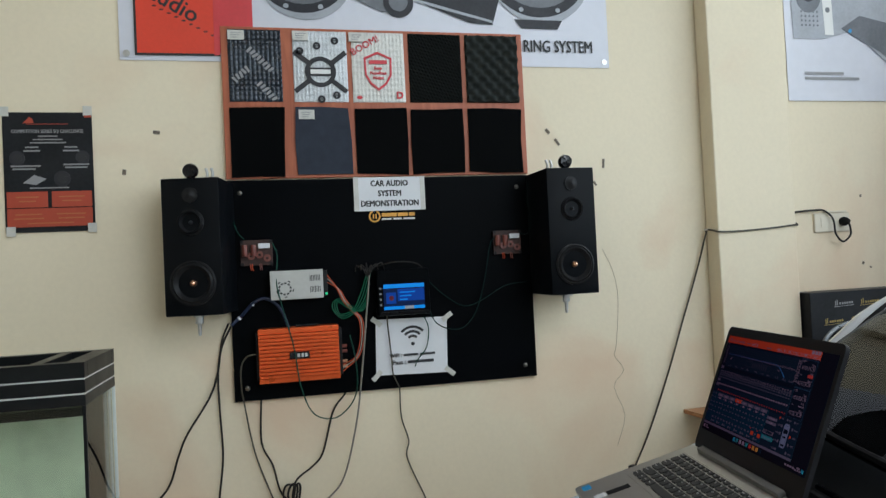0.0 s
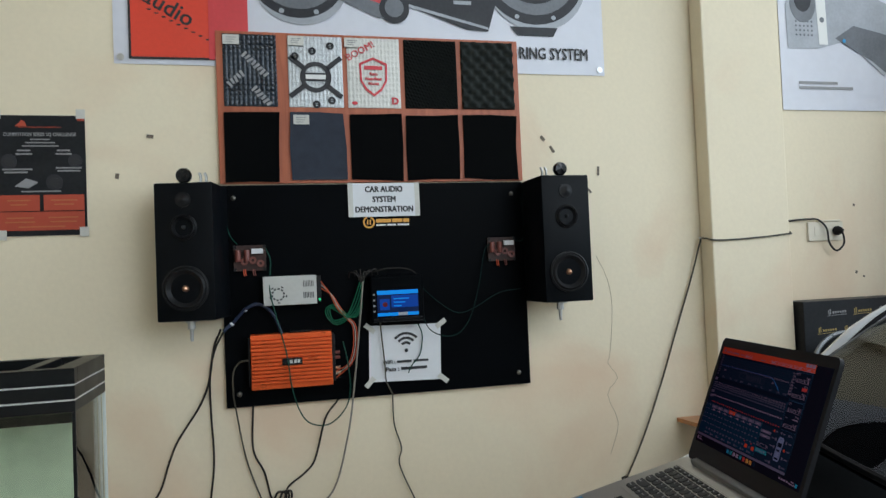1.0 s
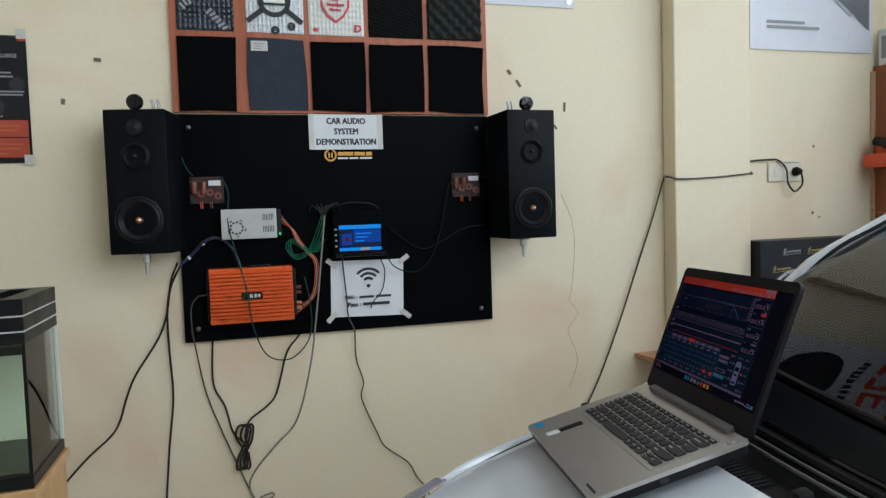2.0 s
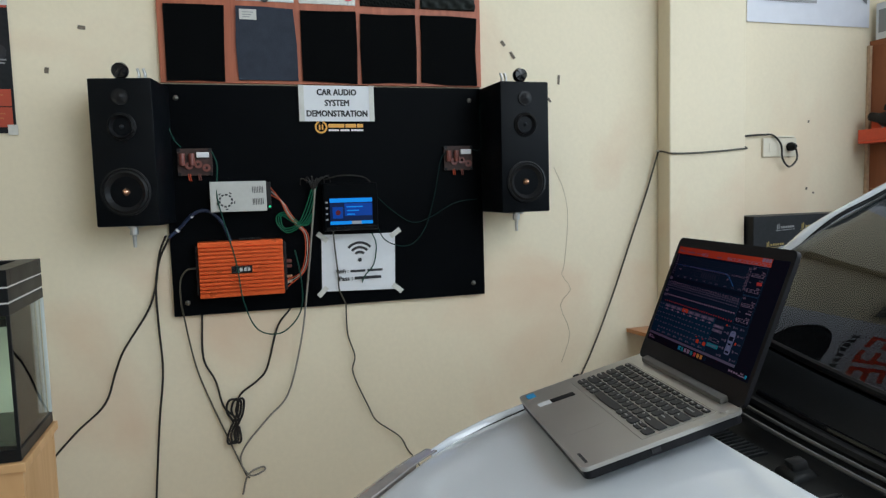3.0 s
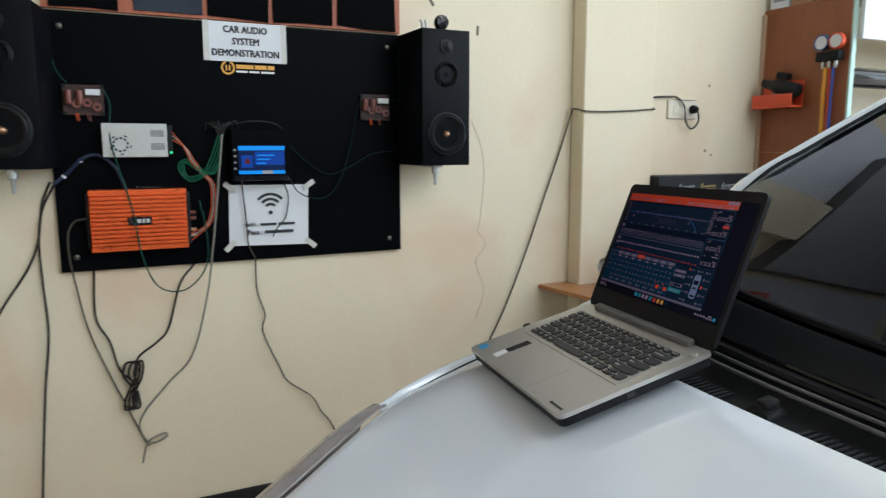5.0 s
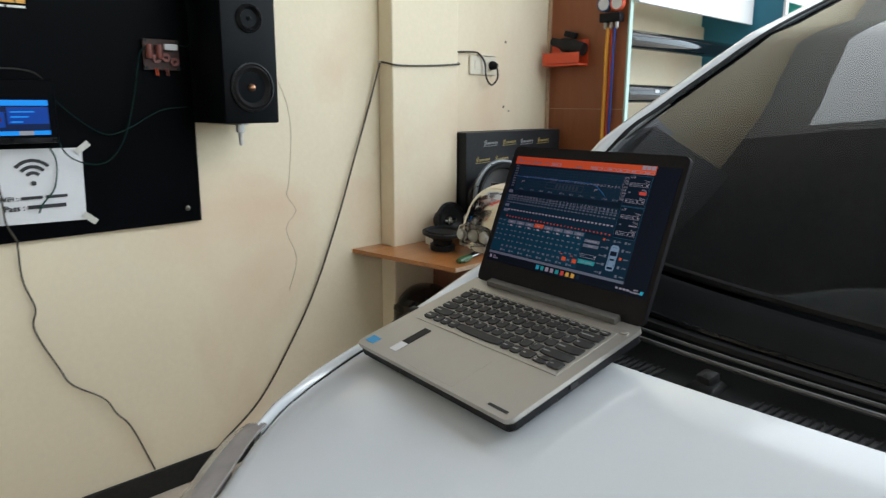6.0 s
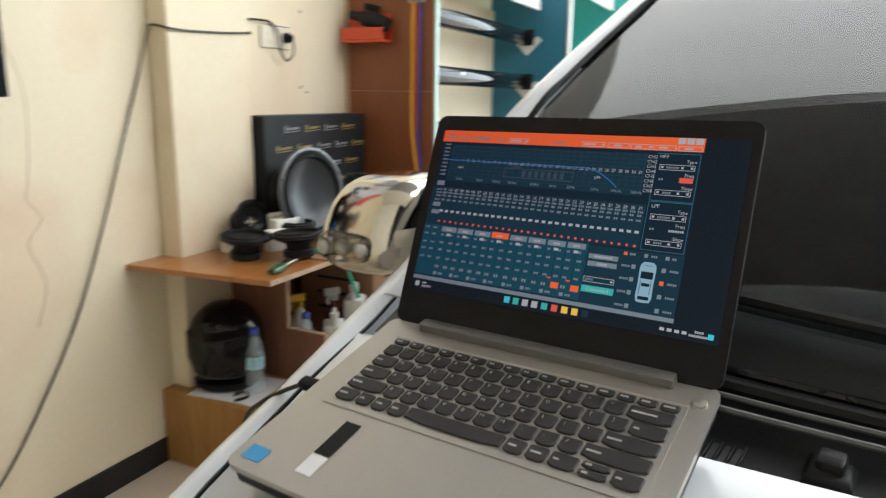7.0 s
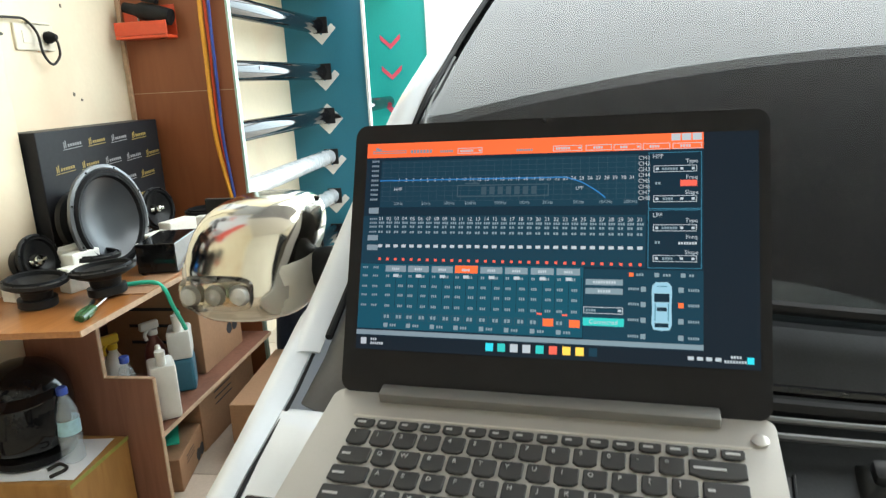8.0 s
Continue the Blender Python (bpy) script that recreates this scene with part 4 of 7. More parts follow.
part("display_field", boxed(-0.024, 0.074, -0.0572, -0.0566, 0.044, 0.088), HU_BLUE, disp)
part("display_cover", boxed(-0.066, -0.030, -0.0572, -0.0566, 0.036, 0.076), HU_BLUE, disp)
part("display_dot", plate(ring(-0.047, 0.056, 0.009, 0.009, 16), -0.0580, -0.0573), shader("display_cover_red", (0.16, 0.02, 0.03), 0.25, emit=1.0), disp)
part("display_key", boxed(0.000, 0.034, -0.0580, -0.0573, 0.015, 0.026), SCR_WHITE, disp)
for k in range(3):
    part("display_line", boxed(-0.016, 0.040 - 0.014 * k, -0.0580, -0.0573, 0.074 - 0.013 * k, 0.0775 - 0.013 * k), HU_BRIGHT, disp)
for k in range(4):
    part("side_button", boxed(-0.090, -0.082, -0.0565, -0.0552, 0.030 + 0.02 * k, 0.036 + 0.02 * k), GREYINK, unit)
part("front_ledge", boxed(-0.090, 0.090, -0.062, -0.0555, -0.006, 0.008, 0.002), GLOSSBLACK, unit)


# ---- cables on and below the board ----
Y1, Y2, Y3 = WALL - 0.012, WALL - 0.05, WALL - 0.062
cable("power_cable", [(-0.149, Y2, 1.222), (-0.176, Y1, 1.158), (-0.195, Y1, 1.046), (-0.227, Y1, 0.963), (-0.303, Y1, 0.847), (-0.334, Y1, 0.775), (-0.375, Y1, 0.666), (-0.474, Y1, 0.574), (-0.572, Y1, 0.455), (-0.66, Y1, 0.25), (-0.70, Y1, 0.12)], 0.0036, BLACKWIRE, "black power cable hanging down the wall")
cable("power_cable", [(-0.141, Y2, 1.212), (-0.177, Y1, 1.139), (-0.193, Y1, 1.046), (-0.192, Y1, 0.913), (-0.188, Y1, 0.758), (-0.209, Y1, 0.585), (-0.236, Y1, 0.308), (-0.25, Y1, 0.12)], 0.0036, BLACKWIRE, "black power cable hanging straight down the wall")
cable("speaker_cable", [(-0.060, Y2, 1.109), (-0.092, Y2, 1.103), (-0.112, Y2, 1.069), (-0.114, Y2, 1.002), (-0.109, Y2 + 0.02, 0.944), (-0.081, Y1, 0.766), (-0.035, Y1, 0.622), (0.021, Y1, 0.473), (0.062, Y1, 0.364), (0.076, Y1, 0.345)], 0.0029, BROWNWIRE, "thin olive-grey cable from the amplifier")
cable("adapter_cable", [(-0.052, Y1, 0.965), (-0.052, Y1, 0.935), (-0.056, Y1, 0.793), (-0.021, Y1, 0.710), (0.001, Y1, 0.617), (0.036, Y1, 0.572)], 0.0036, BLACKWIRE, "black cable below the board")
cable("adapter_cable", [(0.258, Y1, 0.96), (0.238, Y1, 0.934), (0.196, Y1, 0.877), (0.156, Y1, 0.740), (0.119, Y1, 0.694), (0.059, Y1, 0.650), (0.041, Y1, 0.592)], 0.0036, BLACKWIRE, "black cable below the board")
loops = []
for dx in (-0.010, 0.0, 0.010):
    loops += [(0.040 + dx, Y1 - 0.006, 0.560), (0.026 + dx * 1.6, Y1 - 0.010, 0.600), (0.040 + dx * 1.8, Y1 - 0.012, 0.638), (0.060 + dx, Y1 - 0.010, 0.630), (0.054 + dx, Y1 - 0.008, 0.585), (0.040 + dx, Y1 - 0.006, 0.555),
              (0.022 + dx, Y1 - 0.008, 0.515), (0.026 + dx * 1.6, Y1 - 0.012, 0.484), (0.044 + dx, Y1 - 0.010, 0.492), (0.044 + dx * 0.5, Y1 - 0.006, 0.540)]
bm = tube(loops, 0.0040)
tagged(part("folded_cable", bm, BLACKWIRE, None, "", True), "black cable folded and tied in a bundle", "cable")
cable("signal_cable", [(0.345, Y3, 1.365), (0.329, Y3, 1.229), (0.302, Y3, 1.012), (0.275, Y2, 0.834), (0.224, Y1, 0.636), (0.148, Y1, 0.554), (0.067, Y1, 0.463), (0.049, Y1, 0.405), (0.080, Y1, 0.353), (0.128, Y1, 0.366), (0.120, Y1, 0.379), (0.071, Y1 - 0.01, 0.361), (0.050, Y1, 0.288)], 0.0033, GREYWIRE, "grey-white cable hanging with a loop at its end")
cable("speaker_wire", [(0.010, 2.87, 1.496), (0.025, 2.87, 1.449), (0.019, 2.865, 1.356), (0.037, 2.85, 1.262), (0.069, 2.845, 1.127), (0.087, 2.845, 0.991), (0.129, 2.88, 0.885), (0.203, 2.89, 0.862), (0.263, 2.89, 0.907), (0.286, 2.88, 0.975), (0.281, 2.87, 1.074), (0.266, 2.87, 1.154)], 0.0024, GREENWIRE, "thin green wire looping under the amplifier")
cable("usb_cable", [(0.402, 2.86, 1.225), (0.405, 2.885, 1.19), (0.416, 2.895, 1.062), (0.419, 2.895, 1.001), (0.440, 2.90, 0.95), (0.443, 2.912, 0.930), (0.446, Y1, 0.833), (0.469, Y1, 0.748), (0.460, Y1, 0.685), (0.513, Y1, 0.552), (0.542, Y1, 0.494), (0.626, Y1, 0.424), (0.658, Y1, 0.364), (0.70, Y1, 0.30), (0.76, Y1, 0.13)], 0.0027, BROWNWIRE, "thin dark cable wandering down the wall")
cable("speaker_wire", [(0.541, 2.87, 1.310), (0.559, 2.875, 1.238), (0.587, 2.88, 1.176), (0.649, 2.885, 1.148), (0.702, 2.885, 1.160), (0.747, 2.885, 1.220), (0.783, 2.885, 1.332), (0.809, 2.885, 1.455), (0.832, 2.89, 1.485)], 0.0022, TEALWIRE, "thin dark green wire in a loop on the board")
cable("speaker_wire", [(0.545, 2.88, 1.350), (0.625, 2.89, 1.276), (0.697, 2.895, 1.232), (0.762, 2.895, 1.246), (0.862, 2.895, 1.298), (0.952, 2.895, 1.310)], 0.0020, TEALWIRE, "thin dark green wire on the board")
cable("speaker_wire", [(-0.146, 2.82, 1.712), (-0.139, 2.87, 1.688), (-0.133, 2.895, 1.626), (-0.109, 2.895, 1.544), (-0.086, 2.895, 1.513)], 0.0020, GREENWIRE, "thin green wire from the loudspeaker")
cable("speaker_wire", [(1.00, 2.85, 1.722), (0.980, 2.885, 1.712), (0.969, 2.895, 1.640), (0.972, 2.895, 1.578), (0.975, 2.895, 1.536), (0.965, 2.895, 1.494), (0.934, 2.895, 1.495)], 0.0020, TEALWIRE, "thin dark green wire beside the loudspeaker")
for k in range(3):
    d = 0.006 * k
    cable("supply_wire", [(0.196, 2.88, 1.372 - 2 * d), (0.224 + d, 2.86, 1.330 - d), (0.245 + d, 2.86, 1.281), (0.275 + d, 2.865, 1.241), (0.302 + d, 2.87, 1.205), (0.302 + d, 2.875, 1.131), (0.282 + d, 2.88, 1.073), (0.238, 2.885, 1.050 - 2 * d)], 0.0017, ORANGEWIRE if k != 1 else WHITEWIRE, "orange supply wire to the amplifier" if k != 1 else "white supply wire to the amplifier")
for k in range(3):
    d = 0.007 * k
    cable("wire_loom", [(0.350 - d, 2.87, 1.370), (0.321 - d, 2.865, 1.278 + d), (0.280, 2.86, 1.231 + d), (0.242, 2.86, 1.217 + d), (0.213 + d, 2.862, 1.244), (0.210 + d, 2.862, 1.273), (0.236, 2.862, 1.286 - d), (0.272, 2.862, 1.261 - d), (0.300 + d, 2.865, 1.240), (0.340, 2.87, 1.29 - d)], 0.0019, LOOMGREEN, "green wires bunched in a loop")
for k in range(6):
    cable("connector_lead", [(0.34, 2.88, 1.345), (0.325 + 0.006 * k, 2.86, 1.385), (0.300 + 0.018 * k, 2.872, 1.400 + 0.004 * (k % 3)), (0.298 + 0.021 * k, 2.895, 1.380 + 0.006 * (k % 2))], 0.0024, BLACKWIRE, "short black connector lead")
cable("antenna_cable", [(0.38, 2.885, 1.395), (0.44, 2.865, 1.408), (0.52, 2.87, 1.400), (0.555, 2.88, 1.36), (0.56, 2.885, 1.33)], 0.0026, BLACKWIRE, "thin black cable over the head unit")
cable("remote_wire", [(0.540, 2.87, 1.200), (0.556, 2.89, 1.170), (0.558, 2.895, 1.135), (0.546, 2.895, 1.084), (0.513, 2.895, 1.045), (0.502, 2.895, 1.021)], 0.0022, GREENWIRE, "thin green wire over the network card")
cable("jumper_cable", [(-0.14, 2.88, 1.215), (-0.105, 2.89, 1.245), (-0.06, 2.885, 1.29), (-0.015, 2.885, 1.30), (0.03, 2.88, 1.26), (0.055, 2.875, 1.19)], 0.0058, shader("navy_wire", (0.012, 0.022, 0.055), 0.4, vary=0.2, scale=20), "thick navy cable between loudspeaker and amplifier")
for x, z in ((-0.112, 1.238), (-0.066, 1.284)):
    tagged(part("cable_tie", lathe([(0.0068, -0.004), (0.0075, 0), (0.0068, 0.004)], 12, pose(x, 2.888, z, 0, 45, 0), close=False), PAPER), "white cable clip on the navy cable", "cable tie")
cable("wall_cable", [(1.747, 2.905, 1.474), (1.740, 2.905, 1.455), (1.698, Y1, 1.307), (1.618, Y1, 1.100), (1.539, Y1, 0.894), (1.433, Y1, 0.654), (1.321, Y1, 0.465), (1.164, Y1, 0.256), (1.003, Y1, 0.138), (0.92, Y1 - 0.01, 0.08), (0.86, Y1 - 0.06, 0.042)], 0.0036, BROWNWIRE, "dark cable running from pillar down to the floor")
cable("pillar_cable", [(1.744, 2.905, 1.460), (1.748, 2.905, 1.478), (1.755, 2.875, 1.476), (1.762, 2.838, 1.468), (1.85, 2.839, 1.467), (2.0, 2.839, 1.474), (2.10, 2.839, 1.482), (2.132, 2.843, 1.485), (2.136, 2.90, 1.51), (2.16, 2.922, 1.535)], 0.0036, BROWNWIRE, "dark cable strung round the pillar")
part("cable_nail", lathe([(0.004, 0), (0.004, 0.016), (0, 0.016)], 8, pose(1.752, 2.900, 1.480, 0, -90, 0)), STEEL, wall_north)

outlet = thing("wall_socket", (2.374, WALL, 1.449), "cream double wall socket with a black plug", "socket")
part("face_plate", boxed(-0.090, 0.090, -0.010, -0.0005, 0.0, 0.083, 0.004), SWITCHWHITE, outlet)
part("switch_rocker", boxed(-0.060, -0.018, -0.0125, -0.0102, 0.022, 0.062, 0.001), SWITCHWHITE, outlet)
part("top_box", boxed(-0.04, 0.075, -0.014, -0.0005, 0.0835, 0.091, 0.002), SWITCHWHITE, outlet)
part("socket_well", lathe([(0.024, 0.0), (0.024, 0.001), (0.020, 0.001), (0.0195, -0.004), (0, -0.004)], 24, pose(0.050, -0.0105, 0.042, 90)), SWITCHWHITE, outlet)
plug = tagged(part("power_plug", lathe([(0.0, 0.0), (0.019, 0.0), (0.020, 0.012), (0.014, 0.026), (0.008, 0.036), (0, 0.037)], 18, pose(2.424, WALL - 0.012, 1.492, 90)), RUBBER, None, "", True), "round black power plug in the socket", "plug")
cable("socket_cable", [(2.16, 2.922, 1.535), (2.20, 2.922, 1.541), (2.28, 2.912, 1.545), (2.330, 2.912, 1.541), (2.365, 2.905, 1.502), (2.370, 2.90, 1.440), (2.400, 2.895, 1.405), (2.432, 2.888, 1.432), (2.430, 2.885, 1.470), (2.424, 2.890, 1.490)], 0.0042, BLACKWIRE, "black cable looping into the wall socket")


# ---- the car ----
def table(x, rows):
    return float(np.interp(x, [r[0] for r in rows], [r[1] for r in rows]))


EDGE = ((-0.380, 0.0), (-0.360, 0.18), (-0.280, 0.375), (-0.150, 0.495), (0.0, 0.585), (0.10, 0.642), (0.20, 0.702), (0.30, 0.768), (0.36, 0.812), (0.42, 0.842), (0.48, 0.853), (0.55, 0.858))


def hood_front(d):
    return float(np.interp(abs(d), [e[1] for e in EDGE], [e[0] for e in EDGE]))


def hood_rear(d):
    return 0.665 + 0.045 * (d / 0.775) ** 2 + 0.29 * max(0.0, abs(d) - 0.62)


def hood_z(x, d):
    z = 0.944 + 0.275 * (x - 0.51) + 0.008 * (1 - (d / 0.8) ** 2)
    z -= 0.25 * max(0.0, 0.10 - x) ** 2
    return z - 1.2 * max(0.0, abs(d) - 0.74) ** 2


PILLAR_LINE = ((0.0, 0.86, 0.800, 1.112), (0.3, 1.13, 0.808, 1.243), (0.5, 1.30, 0.780, 1.325), (0.75, 1.55, 0.722, 1.452), (1.0, 1.90, 0.665, 1.575))


def pillar_at(s):
    return [float(np.interp(s, [r[0] for r in PILLAR_LINE], [r[k] for r in PILLAR_LINE])) for k in (1, 2, 3)]


def screen_at(v, s, lift=0.0):
    x, d, z = pillar_at(s)
    d -= 0.035
    bow = 1 - v * v
    return (x - 0.060 * bow - lift * 0.5, YC + v * d, z - 0.062 * bow * (1 - s) ** 5 + lift * 0.85)


CAR_AT = Vector((-0.011, -0.018, 0.018))
car = thing("car", Vector((1.9, YC, FLOOR)) + CAR_AT, "white hatchback car parked beside the wall", "car")
SHIFT = Matrix.Translation((-1.9, -YC, -FLOOR))


def car_part(name, bm, material, label="", smooth=True, parent=None):
    bmesh.ops.transform(bm, matrix=SHIFT, verts=bm.verts)
    return part(name, bm, material, parent or car, label, smooth)


def hood_sheet(u, v):
    d = 0.857 * math.sin((2 * v - 1) * math.pi / 2)
    x0, x1 = hood_front(d), hood_rear(d)
    x = x0 + (x1 - x0) * u
    return (x, YC + d, hood_z(x, d) - (0.006 if u < 0.001 or u > 0.999 else 0))


hood = car_part("hood", grid(26, 44, hood_sheet, 0.012), CARPAINT, "smooth white car hood")

# fenders: strip between the hood gap and the shoulder, then the flank
SHOULDER = ((0.37, 0.835, 0.897), (0.41, 0.856, 0.908), (0.46, 0.868, 0.920), (0.50, 0.876, 0.930), (0.58, 0.888, 0.942), (0.66, 0.891, 0.960), (0.74, 0.885, 0.988), (0.82, 0.880, 1.017), (0.90, 0.880, 1.040), (1.0, 0.884, 1.052), (1.4, 0.888, 1.06), (2.6, 0.888, 1.06), (3.7, 0.84, 1.06))


def shoulder(x):
    return table(x, [(r[0], r[1]) for r in SHOULDER]), table(x, [(r[0], r[2]) for r in SHOULDER])


def gap_at(x):
    return table(x, [(e[0], e[1]) for e in EDGE[:-1]] + [(0.55, 0.858), (0.70, 0.858), (0.80, 0.850), (0.95, 0.840)])


def gap_z(x):
    return hood_z(x, 0.856) if x < 0.80 else table(x, [(0.80, hood_z(0.80, 0.856)), (0.92, 1.052)])


def flank(side, x0, x1):
    def f(u, v):
        x = x0 + (x1 - x0) * u
        d, z = shoulder(x)
        low = 0.24
        bulge = 0.034 * math.sin(math.pi * min(1, v * 1.3)) + 0.012 * v
        arch = 0.0
        for cx in (0.62, 3.05):
            if abs(x - cx) < 0.34:
                arch = max(arch, math.sqrt(0.34 ** 2 - (x - cx) ** 2))
        bottom = max(low, 0.34 + arch) if arch else low
        return (x, YC + side * (d + bulge), z - 0.004 + (bottom - z) * v)
    return grid(64, 12, f, 0.004)


def fender_top(side):
    def f(u, v):
        x = 0.375 + (0.92 - 0.375) * u
        d1, z1 = shoulder(x)
        d0, z0 = gap_at(x) + 0.005, gap_z(x)
        return (x, YC + side * (d0 + (d1 - d0) * v), z0 + (z1 - z0) * v + 0.005 * math.sin(math.pi * v))
    return grid(28, 8, f, 0.004)


for side in (1, -1):
    gap = [Vector((x, YC + side * (gap_at(x) + 0.002), gap_z(x) - 0.001)) for x in (0.44, 0.48, 0.52, 0.56, 0.60, 0.65, 0.70, 0.75, 0.80, 0.85, 0.90)]
    car_part("hood_gap", tube(gap, 0.0017), RUBBER, "dark gap seal along the hood")
    car_part("fender", fender_top(side), CARPAINT, "white front fender")
    car_part("side_panel", flank(side, 0.38, 3.7), CARPAINT, "white car flank")


# front end below the hood's edge
HALF = [Vector((x, d, 0)) for x, d in EDGE]
FULL = [Vector((p.x, -p.y, 0)) for p in HALF[:0:-1]] + HALF
ARC = np.concatenate(([0.0], np.cumsum([(q - p).length for p, q in zip(FULL, FULL[1:])])))


def outline_point(t):
    at = lambda a: Vector((float(np.interp(a, ARC, [p.x for p in FULL])), float(np.interp(a, ARC, [p.y for p in FULL])), 0))
    a = t * ARC[-1]
    p, way = at(a), at(min(a + 0.03, ARC[-1])) - at(max(a - 0.03, 0))
    n = Vector((-abs(way.y), way.x if p.y > 0 else way.x, 0)).normalized()
    n.y = abs(n.y) * (1 if p.y > 0 else -1)
    return p.x, p.y, n


def nose(z_rows, t0, t1, nu=40):
    def f(u, v):
        x, d, n = outline_point(t0 + (t1 - t0) * u)
        k = v * (len(z_rows) - 1)
        off = float(np.interp(k, range(len(z_rows)), [r[0] for r in z_rows]))
        drop = float(np.interp(k, range(len(z_rows)), [r[1] for r in z_rows]))
        return (x + n.x * off, YC + d + n.y * off, max(0.2, hood_z(x, d) - drop))
    return grid(nu, 4 * (len(z_rows) - 1), f, 0.003)


car_part("grille_panel", nose([(0.0, 0.006), (0.02, 0.05), (0.035, 0.16)], 0.245, 0.755), GLOSSBLACK, "dark front grille")
car_part("bumper", nose([(0.035, 0.165), (0.070, 0.20), (0.080, 0.30), (0.07, 0.42), (0.03, 0.55)], 0.0, 1.0, 60), CARPAINT, "white front bumper")
T1 = float(np.interp(0.385, [p.x for p in HALF], ARC[len(HALF) - 1:])) / ARC[-1]
for t0, t1 in ((1 - T1, 0.235), (0.765, T1)):
    lampb = car_part("headlamp", nose([(0.002, 0.010), (0.028, 0.045), (0.046, 0.16)], t0, t1, 24), HEADBACK, "grey headlamp bowl")
    car_part("lens", nose([(0.003, -0.001), (0.030, 0.004), (0.052, 0.018), (0.066, 0.060), (0.054, 0.165)], t0, t1, 24), WORNLENS, "clear weathered headlamp lens", True, lampb).visible_shadow = False


# cowl, wipers, windscreen
def cowl_sheet(u, v):
    w = -1 + 2 * v
    d = 0.765 * w
    x0 = hood_rear(d) - 0.010
    x1, _, z1 = screen_at(w, 0.0)
    x = x0 + (x1 + 0.015 - x0) * u
    z0 = hood_z(hood_rear(d), d) - 0.020
    dip = 0.018 * math.sin(math.pi * min(1, u * 1.1))
    return (x, YC + d, z0 + (z1 - 0.012 - z0) * u - dip)


cowl = car_part("cowl", grid(14, 60, cowl_sheet, 0.006), COWLMAT, "weathered black plastic cowl panel")


def on_cowl(d, u, lift=0.0):
    p = cowl_sheet(u, (d / 0.765 + 1) / 2)
    return Vector((p[0], p[1], p[2] + lift))


def cowl_piece(name, bm, d, u, lift, turn, material, label=""):
    p = on_cowl(d, u, lift)
    bmesh.ops.transform(bm, matrix=pose(p.x, p.y, p.z, 0, -12, turn), verts=bm.verts)
    return car_part(name, bm, material, label, True, cowl)


for d0, n in ((0.560, 12), (0.340, 14), (0.10, 14), (-0.15, 14), (-0.40, 14)):
    for k in range(n):
        d = d0 - 0.0090 * k
        cowl_piece("vent_slot", boxed(-0.013, 0.013, -0.0030, 0.0030, -0.001, 0.0012, 0.0006, seg=1), d, 0.22, 0.0, -14, INK)
        cowl_piece("vent_rib", boxed(-0.014, 0.014, -0.0011, 0.0011, -0.002, 0.0036, 0.0006, seg=1), d - 0.0045, 0.22, 0.0, -14, COWLMAT)
lip = [on_cowl(-0.72 + 0.06 * k, 0.055, 0.005) for k in range(25)]
car_part("cowl_lip", tube(lip, 0.0050, 8, 2), COWLMAT, "raised front lip of the cowl", True, cowl)
for d0 in (0.395, -0.05, -0.45):
    cowl_piece("pivot_base", lathe([(0.026, -0.004), (0.024, 0.003), (0.017, 0.009), (0.013, 0.010)], 4), d0, 0.27, 0.0, 35, COWLMAT, "black moulded nozzle base")
    cowl_piece("pivot_cap", boxed(-0.011, 0.010, -0.010, 0.010, 0.004, 0.019, 0.004), d0, 0.28, 0.0, -12, PLASTIC, "black rounded nozzle cap")
for a0, a1 in ((0.54, -0.10), (-0.14, -0.66)):
    way = [a0 + (a1 - a0) * k / 6 for k in range(7)]
    wp = car_part("wiper", tube([on_cowl(d, 0.40, 0.016) for d in way], 0.0030), SATINGREY, "satin grey wiper arm")
    car_part("arm_edge", tube([on_cowl(d, 0.47, 0.018) for d in way], 0.0026), SATINGREY, "second rail of the wiper arm", True, wp)
    car_part("wiper_blade", tube([on_cowl(d, 0.55, 0.014) for d in way], 0.0070), RUBBER, "rubber wiper blade", True, wp)
    car_part("blade_spine", tube([on_cowl(d, 0.62, 0.016) for d in way], 0.0045), GLOSSBLACK, "glossy black blade spine", True, wp)
low = [Vector(screen_at(-1 + 0.1 * k, 0.006, 0.006)) for k in range(21)]
car_part("screen_gasket", tube(low, 0.006), RUBBER, "black rubber windscreen seal")
glass = car_part("windscreen", grid(40, 20, lambda u, v: screen_at(-1 + 2 * u, v), 0.004), GLASS, "tinted curved windscreen")
glass.visible_shadow = False

